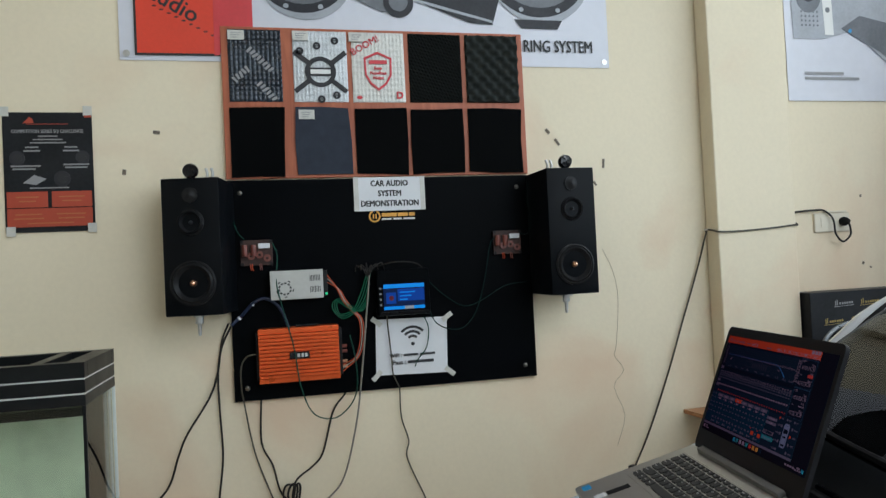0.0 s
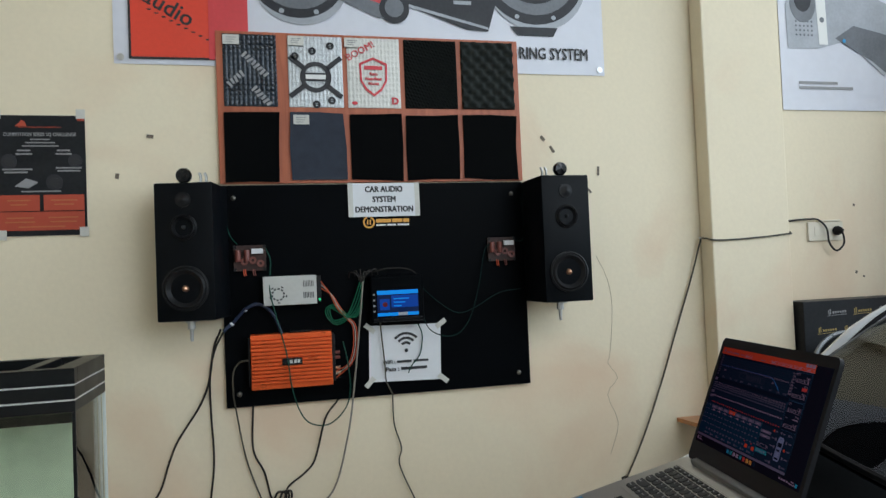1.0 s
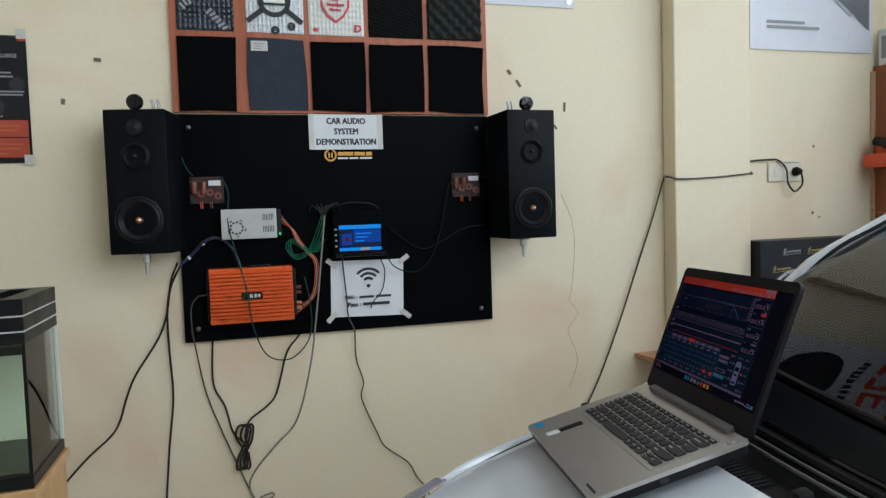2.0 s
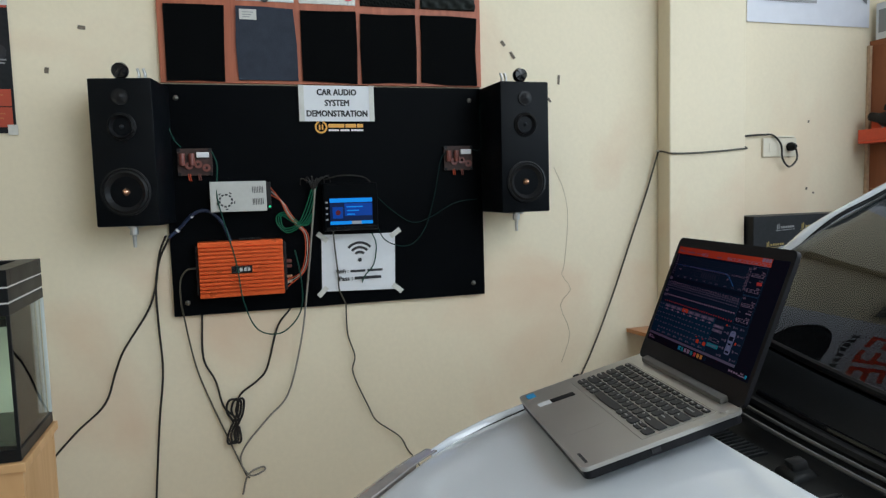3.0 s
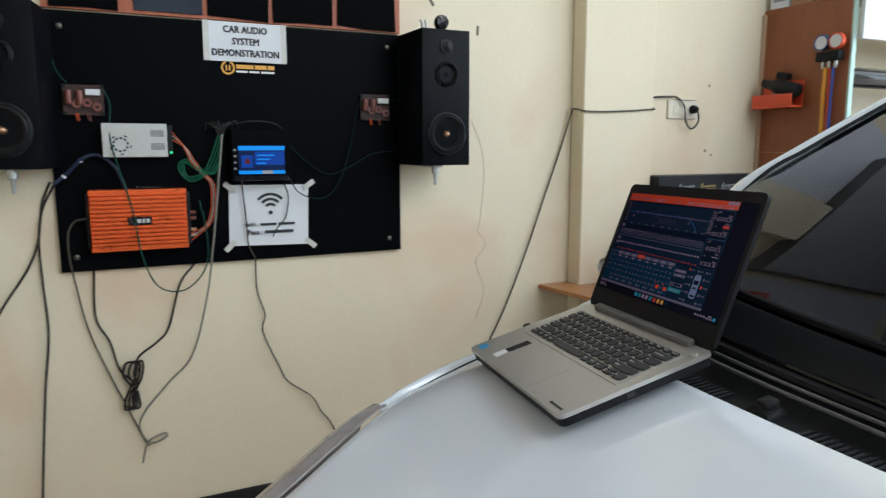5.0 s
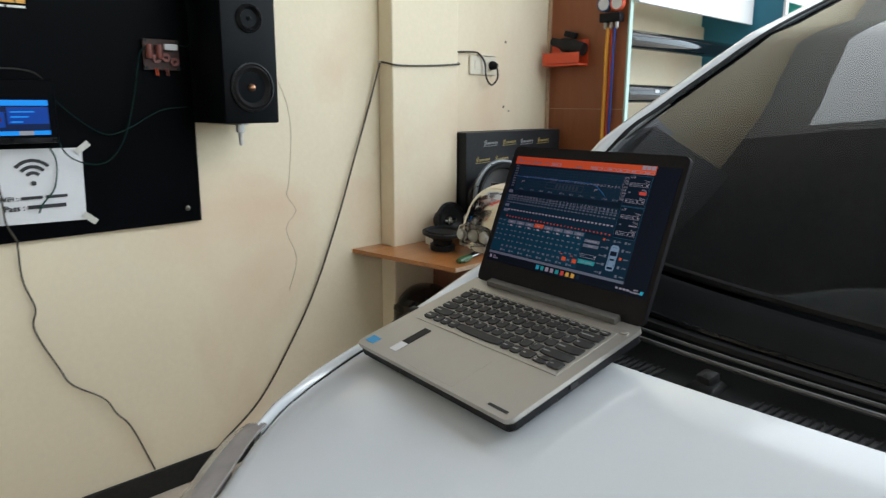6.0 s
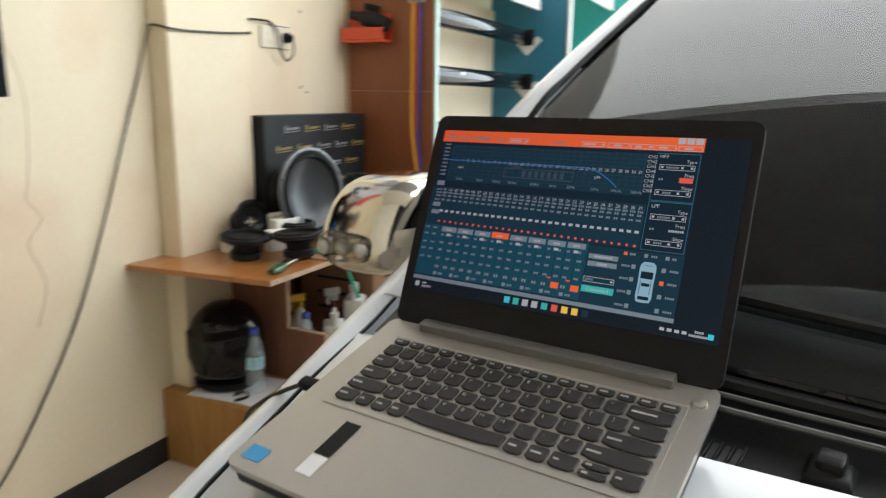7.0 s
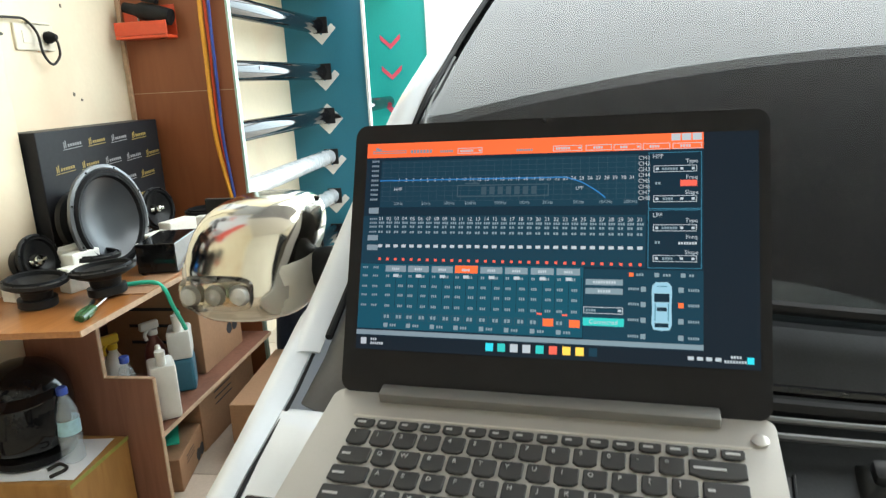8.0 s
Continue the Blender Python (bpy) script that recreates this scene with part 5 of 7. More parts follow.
for side in (1, -1):
    def outer_at(s):
        return Vector([float(np.interp(s, (0.0, 0.10, 0.17, 0.3, 0.5, 0.75, 1.0), row)) for row in ((0.845, 0.935, 1.0, 1.13, 1.30, 1.55, 1.90), (0.878, 0.873, 0.853, 0.812, 0.780, 0.722, 0.665), (1.022, 1.058, 1.122, 1.245, 1.329, 1.456, 1.579))])

    def inner_at(s):
        return outer_at(s) + Vector((0.004, -0.036, 0.004))

    def a_pillar(u, v, side=side):
        o, i = outer_at(u), inner_at(u)
        if v < 0.3:
            p = o + Vector((0.022, 0.004, -0.030)) * (1 - v / 0.3) ** 1.5
        else:
            k = (v - 0.3) / 0.7
            p = o.lerp(i, k) + Vector((-0.5, 0, 0.85)) * 0.006 * math.sin(math.pi * k)
        return (p.x, YC + side * p.y, p.z)
    car_part("front_pillar", grid(24, 10, a_pillar, 0.003), CARPAINT, "white windscreen pillar")
    seal = [Vector((q.x, YC + side * (q.y - 0.003), q.z + 0.001)) for q in (inner_at(0.02 + k / 10.3) for k in range(11))]
    car_part("pillar_seal", tube(seal, 0.004), RUBBER, "black rubber pillar seal")

    def corner_cover(u, v, side=side):
        s = max(0.0, u - 0.3) / 0.7 * 0.45
        o = inner_at(s) + Vector((0, -0.004, -0.006))
        c = Vector(screen_at(1, s, 0.002))
        i = Vector((c.x, c.y - YC - 0.004, c.z))
        if u < 0.3:
            k = 1 - u / 0.3
            o = o.lerp(Vector((0.795, 0.845, hood_z(0.79, 0.85) - 0.006)), k)
            i = i.lerp(Vector((hood_rear(0.74) - 0.004, 0.755, hood_z(0.72, 0.755) - 0.012)), k)
        p = i.lerp(o, v)
        return (p.x, YC + side * p.y, p.z)
    car_part("corner_cover", grid(20, 6, corner_cover, 0.003), shader("grey_corner_plastic_%d" % (side + 1), (0.075, 0.073, 0.072), 0.5, vary=0.2, scale=14, bump=0.05), "dark grey plastic cover beside the windscreen foot")

    def side_glass(u, v, side=side):
        x0, d0, z0 = 1.02 + 2.46 * u, 0.862, 1.058
        x1 = 1.92 + 1.35 * u
        d1, z1 = 0.638, 1.565
        return (x0 + (x1 - x0) * v, YC + side * (d0 + (d1 - d0) * v), z0 + (z1 - z0) * v)
    car_part("side_window", grid(10, 6, side_glass, 0.004), GLASS, "dark tinted side window").visible_shadow = False


def roof_sheet(u, v):
    w = -1 + 2 * v
    x = 1.90 + 1.5 * u - 0.06 * (1 - w * w) * (1 - u)
    return (x, YC + 0.655 * w, 1.575 + 0.055 * (1 - w * w) + 0.05 * math.sin(math.pi * u))


car_part("roof", grid(14, 14, roof_sheet, 0.02), CARPAINT, "white car roof")


def tail(z_low, z_high, x_low, x_high, d_low, d_high):
    return grid(12, 8, lambda u, v: (x_low + (x_high - x_low) * v + 0.05 * (1 - (2 * u - 1) ** 2), YC + (2 * u - 1) * (d_low + (d_high - d_low) * v), z_low + (z_high - z_low) * v), 0.004)


car_part("rear_window", tail(1.12, 1.57, 3.62, 3.42, 0.76, 0.66), GLASS, "rear window").visible_shadow = False
car_part("tailgate", tail(0.30, 1.12, 3.72, 3.62, 0.80, 0.76), CARPAINT, "white tailgate")
car_part("floor_pan", boxed(0.1, 3.65, YC - 0.76, YC + 0.76, 0.22, 0.27), PLASTIC)
dash = car_part("dashboard", grid(20, 10, lambda u, v: (screen_at(-0.94 + 1.88 * u, 0.02)[0] + 0.02 + 0.50 * v, YC + 0.70 * (2 * u - 1), 1.035 + 0.045 * math.sin(math.pi * min(1, v * 1.1)) - 0.25 * max(0, v - 0.85)), 0.02), CABIN, "dark dashboard")
car_part("firewall", boxed(0.80, 0.82, YC - 0.72, YC + 0.72, 0.3, 1.0), CABIN)
for d in (0.36, -0.36):
    seat = car_part("front_seat", boxed(1.62, 2.10, YC + d - 0.25, YC + d + 0.25, 0.45, 0.62, 0.06), SEATMAT, "dark cloth front seat")
    bm = boxed(-0.07, 0.07, -0.24, 0.24, 0.0, 0.62, 0.05)
    bmesh.ops.transform(bm, matrix=pose(2.08, YC + d, 0.60, 0, 14, 0), verts=bm.verts)
    car_part("backrest", bm, SEATMAT, "", True, seat)
    bm = boxed(-0.05, 0.05, -0.13, 0.13, 0.0, 0.18, 0.04)
    bmesh.ops.transform(bm, matrix=pose(2.25, YC + d, 1.20, 0, 14, 0), verts=bm.verts)
    car_part("headrest", bm, SEATMAT, "", True, seat)
bm = lathe([(0.165, -0.014), (0.18, 0.0), (0.165, 0.014), (0.150, 0.0), (0.165, -0.014)], 28, pose(1.42, YC - 0.36, 0.98, 0, -65, 0), close=False)
car_part("steering_wheel", bm, PLASTIC, "black steering wheel")
for cx in (0.62, 3.05):
    for side in (1, -1):
        w = car_part("wheel", lathe([(0.20, -0.09), (0.30, -0.10), (0.315, -0.07), (0.315, 0.07), (0.30, 0.10), (0.20, 0.09)], 32, pose(cx, YC + side * 0.74, FLOOR + 0.297, 90), close=False), TYRE, "black rubber tyre")
        bm = lathe([(0.20, -0.07), (0.205, 0.07), (0.18, 0.075), (0.17, 0.03), (0.05, 0.045), (0.0, 0.05)], 20, pose(cx, YC + side * 0.74, FLOOR + 0.297, -90 * side))
        car_part("rim", bm, ALU, "silver alloy rim", True, w)

# door mirror on the wall side
def blob(cx, cy, cz, ax, ay, az, power=0.6, nu=28, nv=18, cut=None):
    bm = bmesh.new()
    rows = []
    sgn = lambda t, p: math.copysign(abs(t) ** p, t)
    for j in range(nv + 1):
        ph = -math.pi / 2 + math.pi * j / nv
        rows.append([])
        for i in range(nu):
            th = 2 * math.pi * i / nu
            x = ax * sgn(math.cos(ph), power) * sgn(math.cos(th), power)
            y = ay * sgn(math.cos(ph), power) * sgn(math.sin(th), power)
            z = az * sgn(math.sin(ph), power)
            if cut is not None:
                x = min(x, cut)
            rows[-1].append(bm.verts.new((cx + x, cy + y, cz + z)))
    for a, b in zip(rows, rows[1:]):
        for i in range(nu):
            bm.faces.new((a[i], a[(i + 1) % nu], b[(i + 1) % nu], b[i]))
    bmesh.ops.remove_doubles(bm, verts=bm.verts, dist=0.0004)
    return bm


def mirror(side):
    cx, cy = 1.065, YC + side * (1.690 - 0.70)
    bm = blob(cx, cy, 1.072, 0.085, 0.077, 0.074, 0.62, cut=0.036)
    for v in bm.verts:
        k = (v.co.z - 1.072) / 0.074
        v.co.x += 0.018 * k
        v.co.y += -side * 0.020 * max(0, k)
    housing = car_part("mirror_housing", bm, CHROME, "chrome capped door mirror")
    bm = blob(cx + 0.004, cy, 1.047, 0.088, 0.080, 0.048, 0.55, cut=0.030)
    car_part("lower_shell", bm, shader("cream_mirror_shell" if side > 0 else "white_mirror_shell", (0.50, 0.47, 0.40), 0.22, coat=0.6, vary=0.05, scale=9), "glossy pale lower shell", True, housing)
    lens = car_part("repeater_lamp", blob(cx - 0.070, cy + side * 0.016, 1.044, 0.030, 0.050, 0.023, 0.6), LAMPLENS, "clear turn signal lens", True, housing)
    for k in range(3):
        car_part("lamp_cell", lathe([(0.013, 0), (0.010, 0.006), (0, 0.009)], 14, pose(cx - 0.092, cy + side * (-0.014 + 0.030 * k), 1.044, 0, -90, 0)), ALU, "", True, lens)
    car_part("mirror_glass", grid(6, 6, lambda u, v: (cx + 0.0385, cy - 0.070 + 0.14 * u, 1.012 + 0.122 * v), 0.002), CHROME, "mirror glass", False, housing)
    car_part("rear_rim", boxed(cx + 0.0315, cx + 0.0375, cy - 0.078, cy + 0.078, 1.006, 1.138, 0.002), PLASTIC, "", False, housing)
    foot = [(cx + 0.01, cy - side * 0.06, 1.045), (cx - 0.005, cy - side * 0.115, 1.055), (cx - 0.03, cy - side * 0.165, 1.06)]
    car_part("mirror_arm", tube(foot, 0.028, 10), PLASTIC, "black mirror arm", True, housing)


mirror(1)
mirror(-1)
for side in (1, -1):
    bm = bmesh.new()
    tri = [bm.verts.new(p) for p in ((0.96, YC + side * 0.868, 1.050), (1.16, YC + side * 0.868, 1.056), (1.16, YC + side * 0.815, 1.235))]
    bm.faces.new(tri)
    bmesh.ops.solidify(bm, geom=bm.faces[:], thickness=0.008)
    car_part("mirror_triangle", bm, PLASTIC, "black plastic corner cover", False)

# ---- laptop on the hood ----
ax = Vector((-0.1514, -0.9884, 0.0119)).normalized()
ay = Vector((0.9526, -0.1427, 0.2688))
ay = (ay - ay.dot(ax) * ax).normalized()
az = ax.cross(ay)
LW, LD, LH = 0.323, 0.229, 0.018
base_mid = Vector((0.6171, 1.3512, 1.0075)) + CAR_AT
LAP = Matrix.Translation(base_mid) @ Matrix((ax, ay, az)).transposed().to_4x4()
laptop = thing("laptop", LAP, "open silver laptop running sound tuning software on the car hood", "laptop")


def rounded(w0, w1, d0, d1, z0, z1, r=0.010, n=5):
    """A slab with rounded plan corners."""
    bm = bmesh.new()
    pts = []
    for cx, cy, a in ((w1 - r, d1 - r, 0), (w0 + r, d1 - r, 90), (w0 + r, d0 + r, 180), (w1 - r, d0 + r, 270)):
        for k in range(n + 1):
            t = radians(a + 90 * k / n)
            pts.append((cx + r * math.cos(t), cy + r * math.sin(t)))
    f = bm.faces.new([bm.verts.new((x, y, z0)) for x, y in pts])
    for v in bmesh.ops.extrude_face_region(bm, geom=[f])["geom"]:
        if isinstance(v, bmesh.types.BMVert):
            v.co.z = z1
    return bm


part("palm_deck", rounded(-LW / 2, LW / 2, -LD / 2, LD / 2, -0.006, 0.0), SILVERPLASTIC, laptop, "grey aluminium keyboard deck")
part("bottom_shell", rounded(-LW / 2 + 0.002, LW / 2 - 0.002, -LD / 2 + 0.002, LD / 2 - 0.002, -LH, -0.0062), LAPDARK, laptop, "dark bottom shell")
for x in (-0.13, 0.13):
    for y in (-0.095, 0.095):
        part("rubber_foot", lathe([(0.008, -LH - 0.008), (0.009, -LH)], 12, pose(x, y, 0)), RUBBER, laptop)
part("keyboard_well", boxed(-0.136, 0.144, -0.0235, 0.0835, 0.0003, 0.0009), SILVERPLASTIC, laptop)
part("well_edge", boxed(-0.136, 0.144, 0.0837, 0.0855, 0.0002, 0.0016, 0.0005, seg=1), shader("bright_deck_edge", (0.55, 0.53, 0.50), 0.3, metal=0.6, vary=0.02), laptop, "bright bevel above the keys")
part("touchpad", rounded(-0.049, 0.055, -0.108, -0.040, 0.0001, 0.0003, 0.004), SILVERPLASTIC, laptop, "smooth touchpad")
part("power_button", lathe([(0.0055, 0.0), (0.0055, 0.0016), (0.0045, 0.0020), (0, 0.0018)], 20, pose(0.150, 0.092, 0.0002)), SILVERPLASTIC, laptop, "round power button", True)
part("hinge_bar", boxed(-0.121, 0.127, 0.1010, 0.1140, -0.002, 0.0085, 0.0022), shader("hinge_grey", (0.150, 0.148, 0.145), 0.42, metal=0.3, vary=0.05), laptop, "dark grey hinge bar", True)
part("sticker", boxed(-0.152, -0.132, -0.104, -0.089, 0.0003, 0.0007), STICKERBLUE, laptop, "small blue sticker")
part("sticker", boxed(-0.098, -0.082, -0.076, -0.036, 0.0003, 0.0007), LAPDARK, laptop, "dark specification sticker")
part("sticker", boxed(-0.098, -0.082, -0.098, -0.077, 0.0003, 0.0007), PAPER, laptop, "silver specification sticker")
part("brand_bars", boxed(0.118, 0.150, -0.106, -0.102, 0.0002, 0.0005), KEYCAP, laptop)
for k in range(1):
    part("side_port", boxed(LW / 2 - 0.002, LW / 2 + 0.0004, -0.02 + 0.03 * k, -0.008 + 0.03 * k, -0.014, -0.008), INK, laptop)


def keycap(x0, x1, y0, y1):
    """A low key with a curved front edge and a bevelled rim."""
    bow, c = min(0.0016, (y1 - y0) * 0.14), 0.0010
    n = 5
    out = [(x0 + c, y1), (x0, y1 - c), (x0, y0 + bow + c)]
    out += [(x0 + (x1 - x0) * k / n, y0 + bow * (2 * k / n - 1) ** 4) for k in range(0 if bow < 0.0003 else 1, n)]
    out += [(x1, y0 + bow + c), (x1, y1 - c), (x1 - c, y1)]
    bm = bmesh.new()
    mx, my = (x0 + x1) / 2, (y0 + y1) / 2
    rows = [[bm.verts.new((x + (mx - x) * i / (x1 - x0), y + (my - y) * i / (y1 - y0), z)) for x, y in out] for i, z in ((0.0, 0.0011), (0.0, 0.0024), (0.0014, 0.0030))]
    for a, b in zip(rows, rows[1:]):
        for k in range(len(out)):
            bm.faces.new((a[k], a[(k + 1) % len(out)], b[(k + 1) % len(out)], b[k]))
    bm.faces.new(rows[-1])
    return bm


def keyrow(y, h, x0, spec):
    x = x0
    for cap, w in spec:
        if cap is not None:
            key = part("key", keycap(x + 0.0013, x + w - 0.0013, y - h / 2 + 0.0013, y + h / 2 - 0.0013), KEYCAP, laptop)
            if cap and len(cap) == 1:
                write("legend", cap, 0.0050, LEGEND, key, pose(x + w * 0.34, y + 0.0022, 0.0032), 0.00002)
            elif cap:
                part("legend", boxed(x + 0.004, x + 0.004 + min(w - 0.008, 0.0022 * len(cap)), y - 0.001, y + 0.001, 0.0031, 0.0034), LEGEND, key)
        x += w


KX, KW, KP = -0.1325, 0.2730, 0.01815
FP = (KW - 0.0180) / 15
keyrow(0.0760, 0.0110, KX, [("Esc", 0.0180)] + [("F%d" % k, FP) for k in range(1, 13)] + [("Ins", FP), ("Del", FP), ("Home", FP)])
keyrow(0.0617, 0.0176, KX, [(c, KP) for c in "`1234567890-="] + [("Backspace", KW - 13 * KP)])
keyrow(0.0441, 0.0176, KX, [("Tab", 0.0258)] + [(c, KP) for c in "QWERTYUIOP[]"] + [("\\\\", KW - 0.0258 - 12 * KP)])
keyrow(0.0265, 0.0176, KX, [("Caps", 0.0305)] + [(c, KP) for c in "ASDFGHJKL;'"] + [("Enter", KW - 0.0305 - 11 * KP)])
keyrow(0.0089, 0.0176, KX, [("Shift", 0.0400)] + [(c, KP) for c in "ZXCVBNM,./"] + [("Shift", KW - 0.0400 - 10 * KP)])
keyrow(-0.0085, 0.0172, KX, [("Ctrl", 0.0230), ("Fn", 0.0172), ("Win", 0.0172), ("Alt", 0.0181), ("", 0.0917), ("Alt", 0.0181), ("Ctrl", 0.0181)])
keyrow(-0.0085, 0.0172, KX + 0.2034, [("Lf", 0.0232), (None, 0.0232), ("Rt", 0.0232)])
keyrow(-0.0045, 0.0088, KX + 0.2266, [("Up", 0.0232)])
keyrow(-0.0128, 0.0088, KX + 0.2266, [("Dn", 0.0232)])

lid = part("lid", rounded(-0.1580, 0.1605, -0.004, 0.2150, -0.0065, 0.0), LAPDARK, laptop, "thin black screen lid", False, pose(0, 0.114, 0.003, 53.2))
D0, D1, S0, S1 = -0.1468, 0.1530, 0.0300, 0.1990
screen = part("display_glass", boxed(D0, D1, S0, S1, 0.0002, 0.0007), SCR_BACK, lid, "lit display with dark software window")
part("webcam", lathe([(0.002, 0.0003), (0.0015, 0.0008), (0, 0.0008)], 10, pose(0, 0.2125, 0)), GLOSSBLACK, lid)


def px(u):
    return D0 + (D1 - D0) * u


def pz(v):
    return S1 - (S1 - S0) * v


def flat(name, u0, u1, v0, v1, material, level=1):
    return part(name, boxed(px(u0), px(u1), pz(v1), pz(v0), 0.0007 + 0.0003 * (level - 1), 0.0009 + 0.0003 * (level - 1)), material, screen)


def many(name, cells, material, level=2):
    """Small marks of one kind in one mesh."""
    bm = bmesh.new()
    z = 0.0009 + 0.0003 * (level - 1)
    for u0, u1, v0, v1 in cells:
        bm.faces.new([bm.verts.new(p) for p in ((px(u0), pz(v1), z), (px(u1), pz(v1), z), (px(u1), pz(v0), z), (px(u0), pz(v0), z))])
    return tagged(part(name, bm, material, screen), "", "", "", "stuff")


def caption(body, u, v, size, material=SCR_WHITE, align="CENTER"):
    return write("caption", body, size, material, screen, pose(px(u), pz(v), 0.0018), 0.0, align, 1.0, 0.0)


def outline(u0, u1, v0, v1, w=0.0016):
    """Four thin strokes round a field of the display."""
    h = w * 1.75
    return [(u0, u1, v0, v0 + h), (u0, u1, v1 - h, v1), (u0, u0 + w, v0 + h, v1 - h), (u1 - w, u1, v0 + h, v1 - h)]


def word(u, v, n, step=0.0062, h=0.011):
    """A word too small to read, as a row of strokes."""
    return [(u + step * k, u + step * k + step * 0.72, v - h / 2, v + h / 2) for k in range(n)]


U1 = 0.877
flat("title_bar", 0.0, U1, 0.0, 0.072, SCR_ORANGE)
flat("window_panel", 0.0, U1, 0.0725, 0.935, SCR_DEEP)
many("window_buttons", [(0.803 + 0.0245 * k, 0.824 + 0.0245 * k, 0.003, 0.034) for k in range(3)], SCR_WHITE)
many("title_emblem", outline(0.018, 0.115, 0.038, 0.052, 0.002) + [(0.026, 0.034, 0.022, 0.036), (0.034, 0.042, 0.028, 0.037)] + word(0.128, 0.046, 7, 0.009, 0.016) + word(0.212, 0.049, 6) + word(0.420, 0.055, 7), SCR_GREY)
many("title_fields", outline(0.261, 0.328, 0.036, 0.063) + outline(0.515, 0.588, 0.040, 0.066) + outline(0.597, 0.661, 0.041, 0.067) + outline(0.666, 0.732, 0.042, 0.069) + outline(0.736, 0.800, 0.043, 0.071) + outline(0.806, 0.873, 0.045, 0.0715), SCR_WHITE)
many("title_words", word(0.268, 0.050, 6) + word(0.522, 0.053, 6) + word(0.616, 0.054, 4) + word(0.682, 0.056, 3) + word(0.752, 0.057, 4) + word(0.824, 0.058, 4) + [(0.318, 0.325, 0.046, 0.054), (0.578, 0.585, 0.049, 0.057), (0.722, 0.729, 0.052, 0.060)], SCR_WHITE)
flat("graph_panel", 0.046, 0.727, 0.090, 0.318, SCR_PANEL, 2)
many("graph_grid", [(0.052 + 0.0222 * k, 0.0527 + 0.0222 * k, 0.094, 0.285) for k in range(31)] + [(0.048, 0.725, 0.100 + 0.0235 * k, 0.1012 + 0.0235 * k) for k in range(9)], SCR_LINE, 3)
many("graph_watermark", outline(0.264, 0.507, 0.215, 0.273, 0.003) + [(0.285, 0.325, 0.205, 0.212), (0.296, 0.302, 0.172, 0.200), (0.308, 0.314, 0.180, 0.205)] + [(0.330 + 0.022 * k, 0.344 + 0.022 * k, 0.225, 0.262) for k in range(7)], SCR_LINE, 4)
curve = [(0.044 + 0.056 * k, 0.188) for k in range(10)] + [(0.560, 0.194), (0.585, 0.208), (0.606, 0.229), (0.630, 0.257), (0.648, 0.284)]
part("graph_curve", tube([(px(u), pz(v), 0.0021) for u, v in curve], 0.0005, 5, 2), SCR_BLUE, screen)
for k in range(1, 32):
    caption(str(k), 0.079 + 0.0204 * k, 0.187 + 0.00025 * k, 0.0040)
caption("HPF", 0.097, 0.232, 0.0040)
caption("LPF", 0.584, 0.238, 0.0040)
for k in range(8):
    caption("CH%d" % (k + 1), 0.740, 0.109 + 0.0256 * k, 0.0044)
for at, name in zip((0.100, 0.179, 0.243, 0.302, 0.382, 0.445, 0.505, 0.582, 0.648, 0.708), ("20Hz", "50Hz", "100Hz", "200Hz", "500Hz", "1KHz", "2KHz", "5KHz", "10KHz", "20KHz")):
    caption(name, at, 0.302, 0.0036, SCR_GREY)
many("row_numbers", [m for k in range(9) for m in word(0.017, 0.090 + 0.0236 * k, 4, 0.0055, 0.010)], SCR_GREY)
many("left_buttons", [(0.015, 0.044, 0.320, 0.349), (0.016, 0.046, 0.454, 0.480), (0.016, 0.047, 0.501, 0.527)], SCR_GREY, 3)
flat("equaliser_panel", 0.0, 0.745, 0.360, 0.590, SCR_PANEL, 2)
for k in range(31):
    caption("%02d" % (k + 1), 0.053 + 0.0226 * k, 0.374 + 0.0003 * k, 0.0042)
many("equaliser_readout", [m for k in range(31) for v, n in ((0.393, 3), (0.412, 2), (0.438, 2)) for m in word(0.0465 + 0.0226 * k, v + 0.0003 * k, n, 0.0058 if n == 3 else 0.0072, 0.011)], SCR_GREY, 3)
many("equaliser_names", [m for v in (0.375, 0.394, 0.413, 0.438) for m in word(0.020, v, 4, 0.0055, 0.009)], SCR_GREY, 3)
many("equaliser_slider_row", [(0.0475 + 0.0226 * k, 0.0600 + 0.0226 * k, 0.499, 0.513) for k in range(31)], SCR_WHITE, 3)
many("equaliser_dot_row", [(0.0510 + 0.0226 * k, 0.0585 + 0.0226 * k, 0.563 + 0.0003 * k, 0.575 + 0.0003 * k) for k in range(31)], SCR_RED, 3)
flat("channel_panel", 0.0, 0.598, 0.592, 0.900, SCR_FADER, 2)
TABS = (0.074, 0.138, 0.204, 0.268, 0.336, 0.401, 0.467, 0.532)
many("channel_tab_row", [(u, u + 0.058, 0.600, 0.630) for k, u in enumerate(TABS) if k != 3], SCR_GREY, 3)
flat("channel_tab_lit", TABS[3], TABS[3] + 0.061, 0.595, 0.630, SCR_ORANGE, 3)
many("tab_words", [m for u in TABS for m in word(u + 0.019, 0.616, 4, 0.0055, 0.011)], SCR_WHITE, 4)
many("fader_rails", [(u + d, u + d + 0.0012, 0.640, 0.800) for u in TABS for d in (0.030, 0.061)], SCR_DEEP, 3)
many("fader_scale", [m for u in TABS for d in (0.002, 0.038) for v in (0.650, 0.696, 0.741, 0.791) for m in word(u + d, v, 2 if v < 0.66 else 3, 0.0052, 0.012)], SCR_GREY, 3)
many("fader_caps", [(u + 0.023, u + 0.038, 0.640, 0.655) for u in TABS], SCR_WHITE, 4)
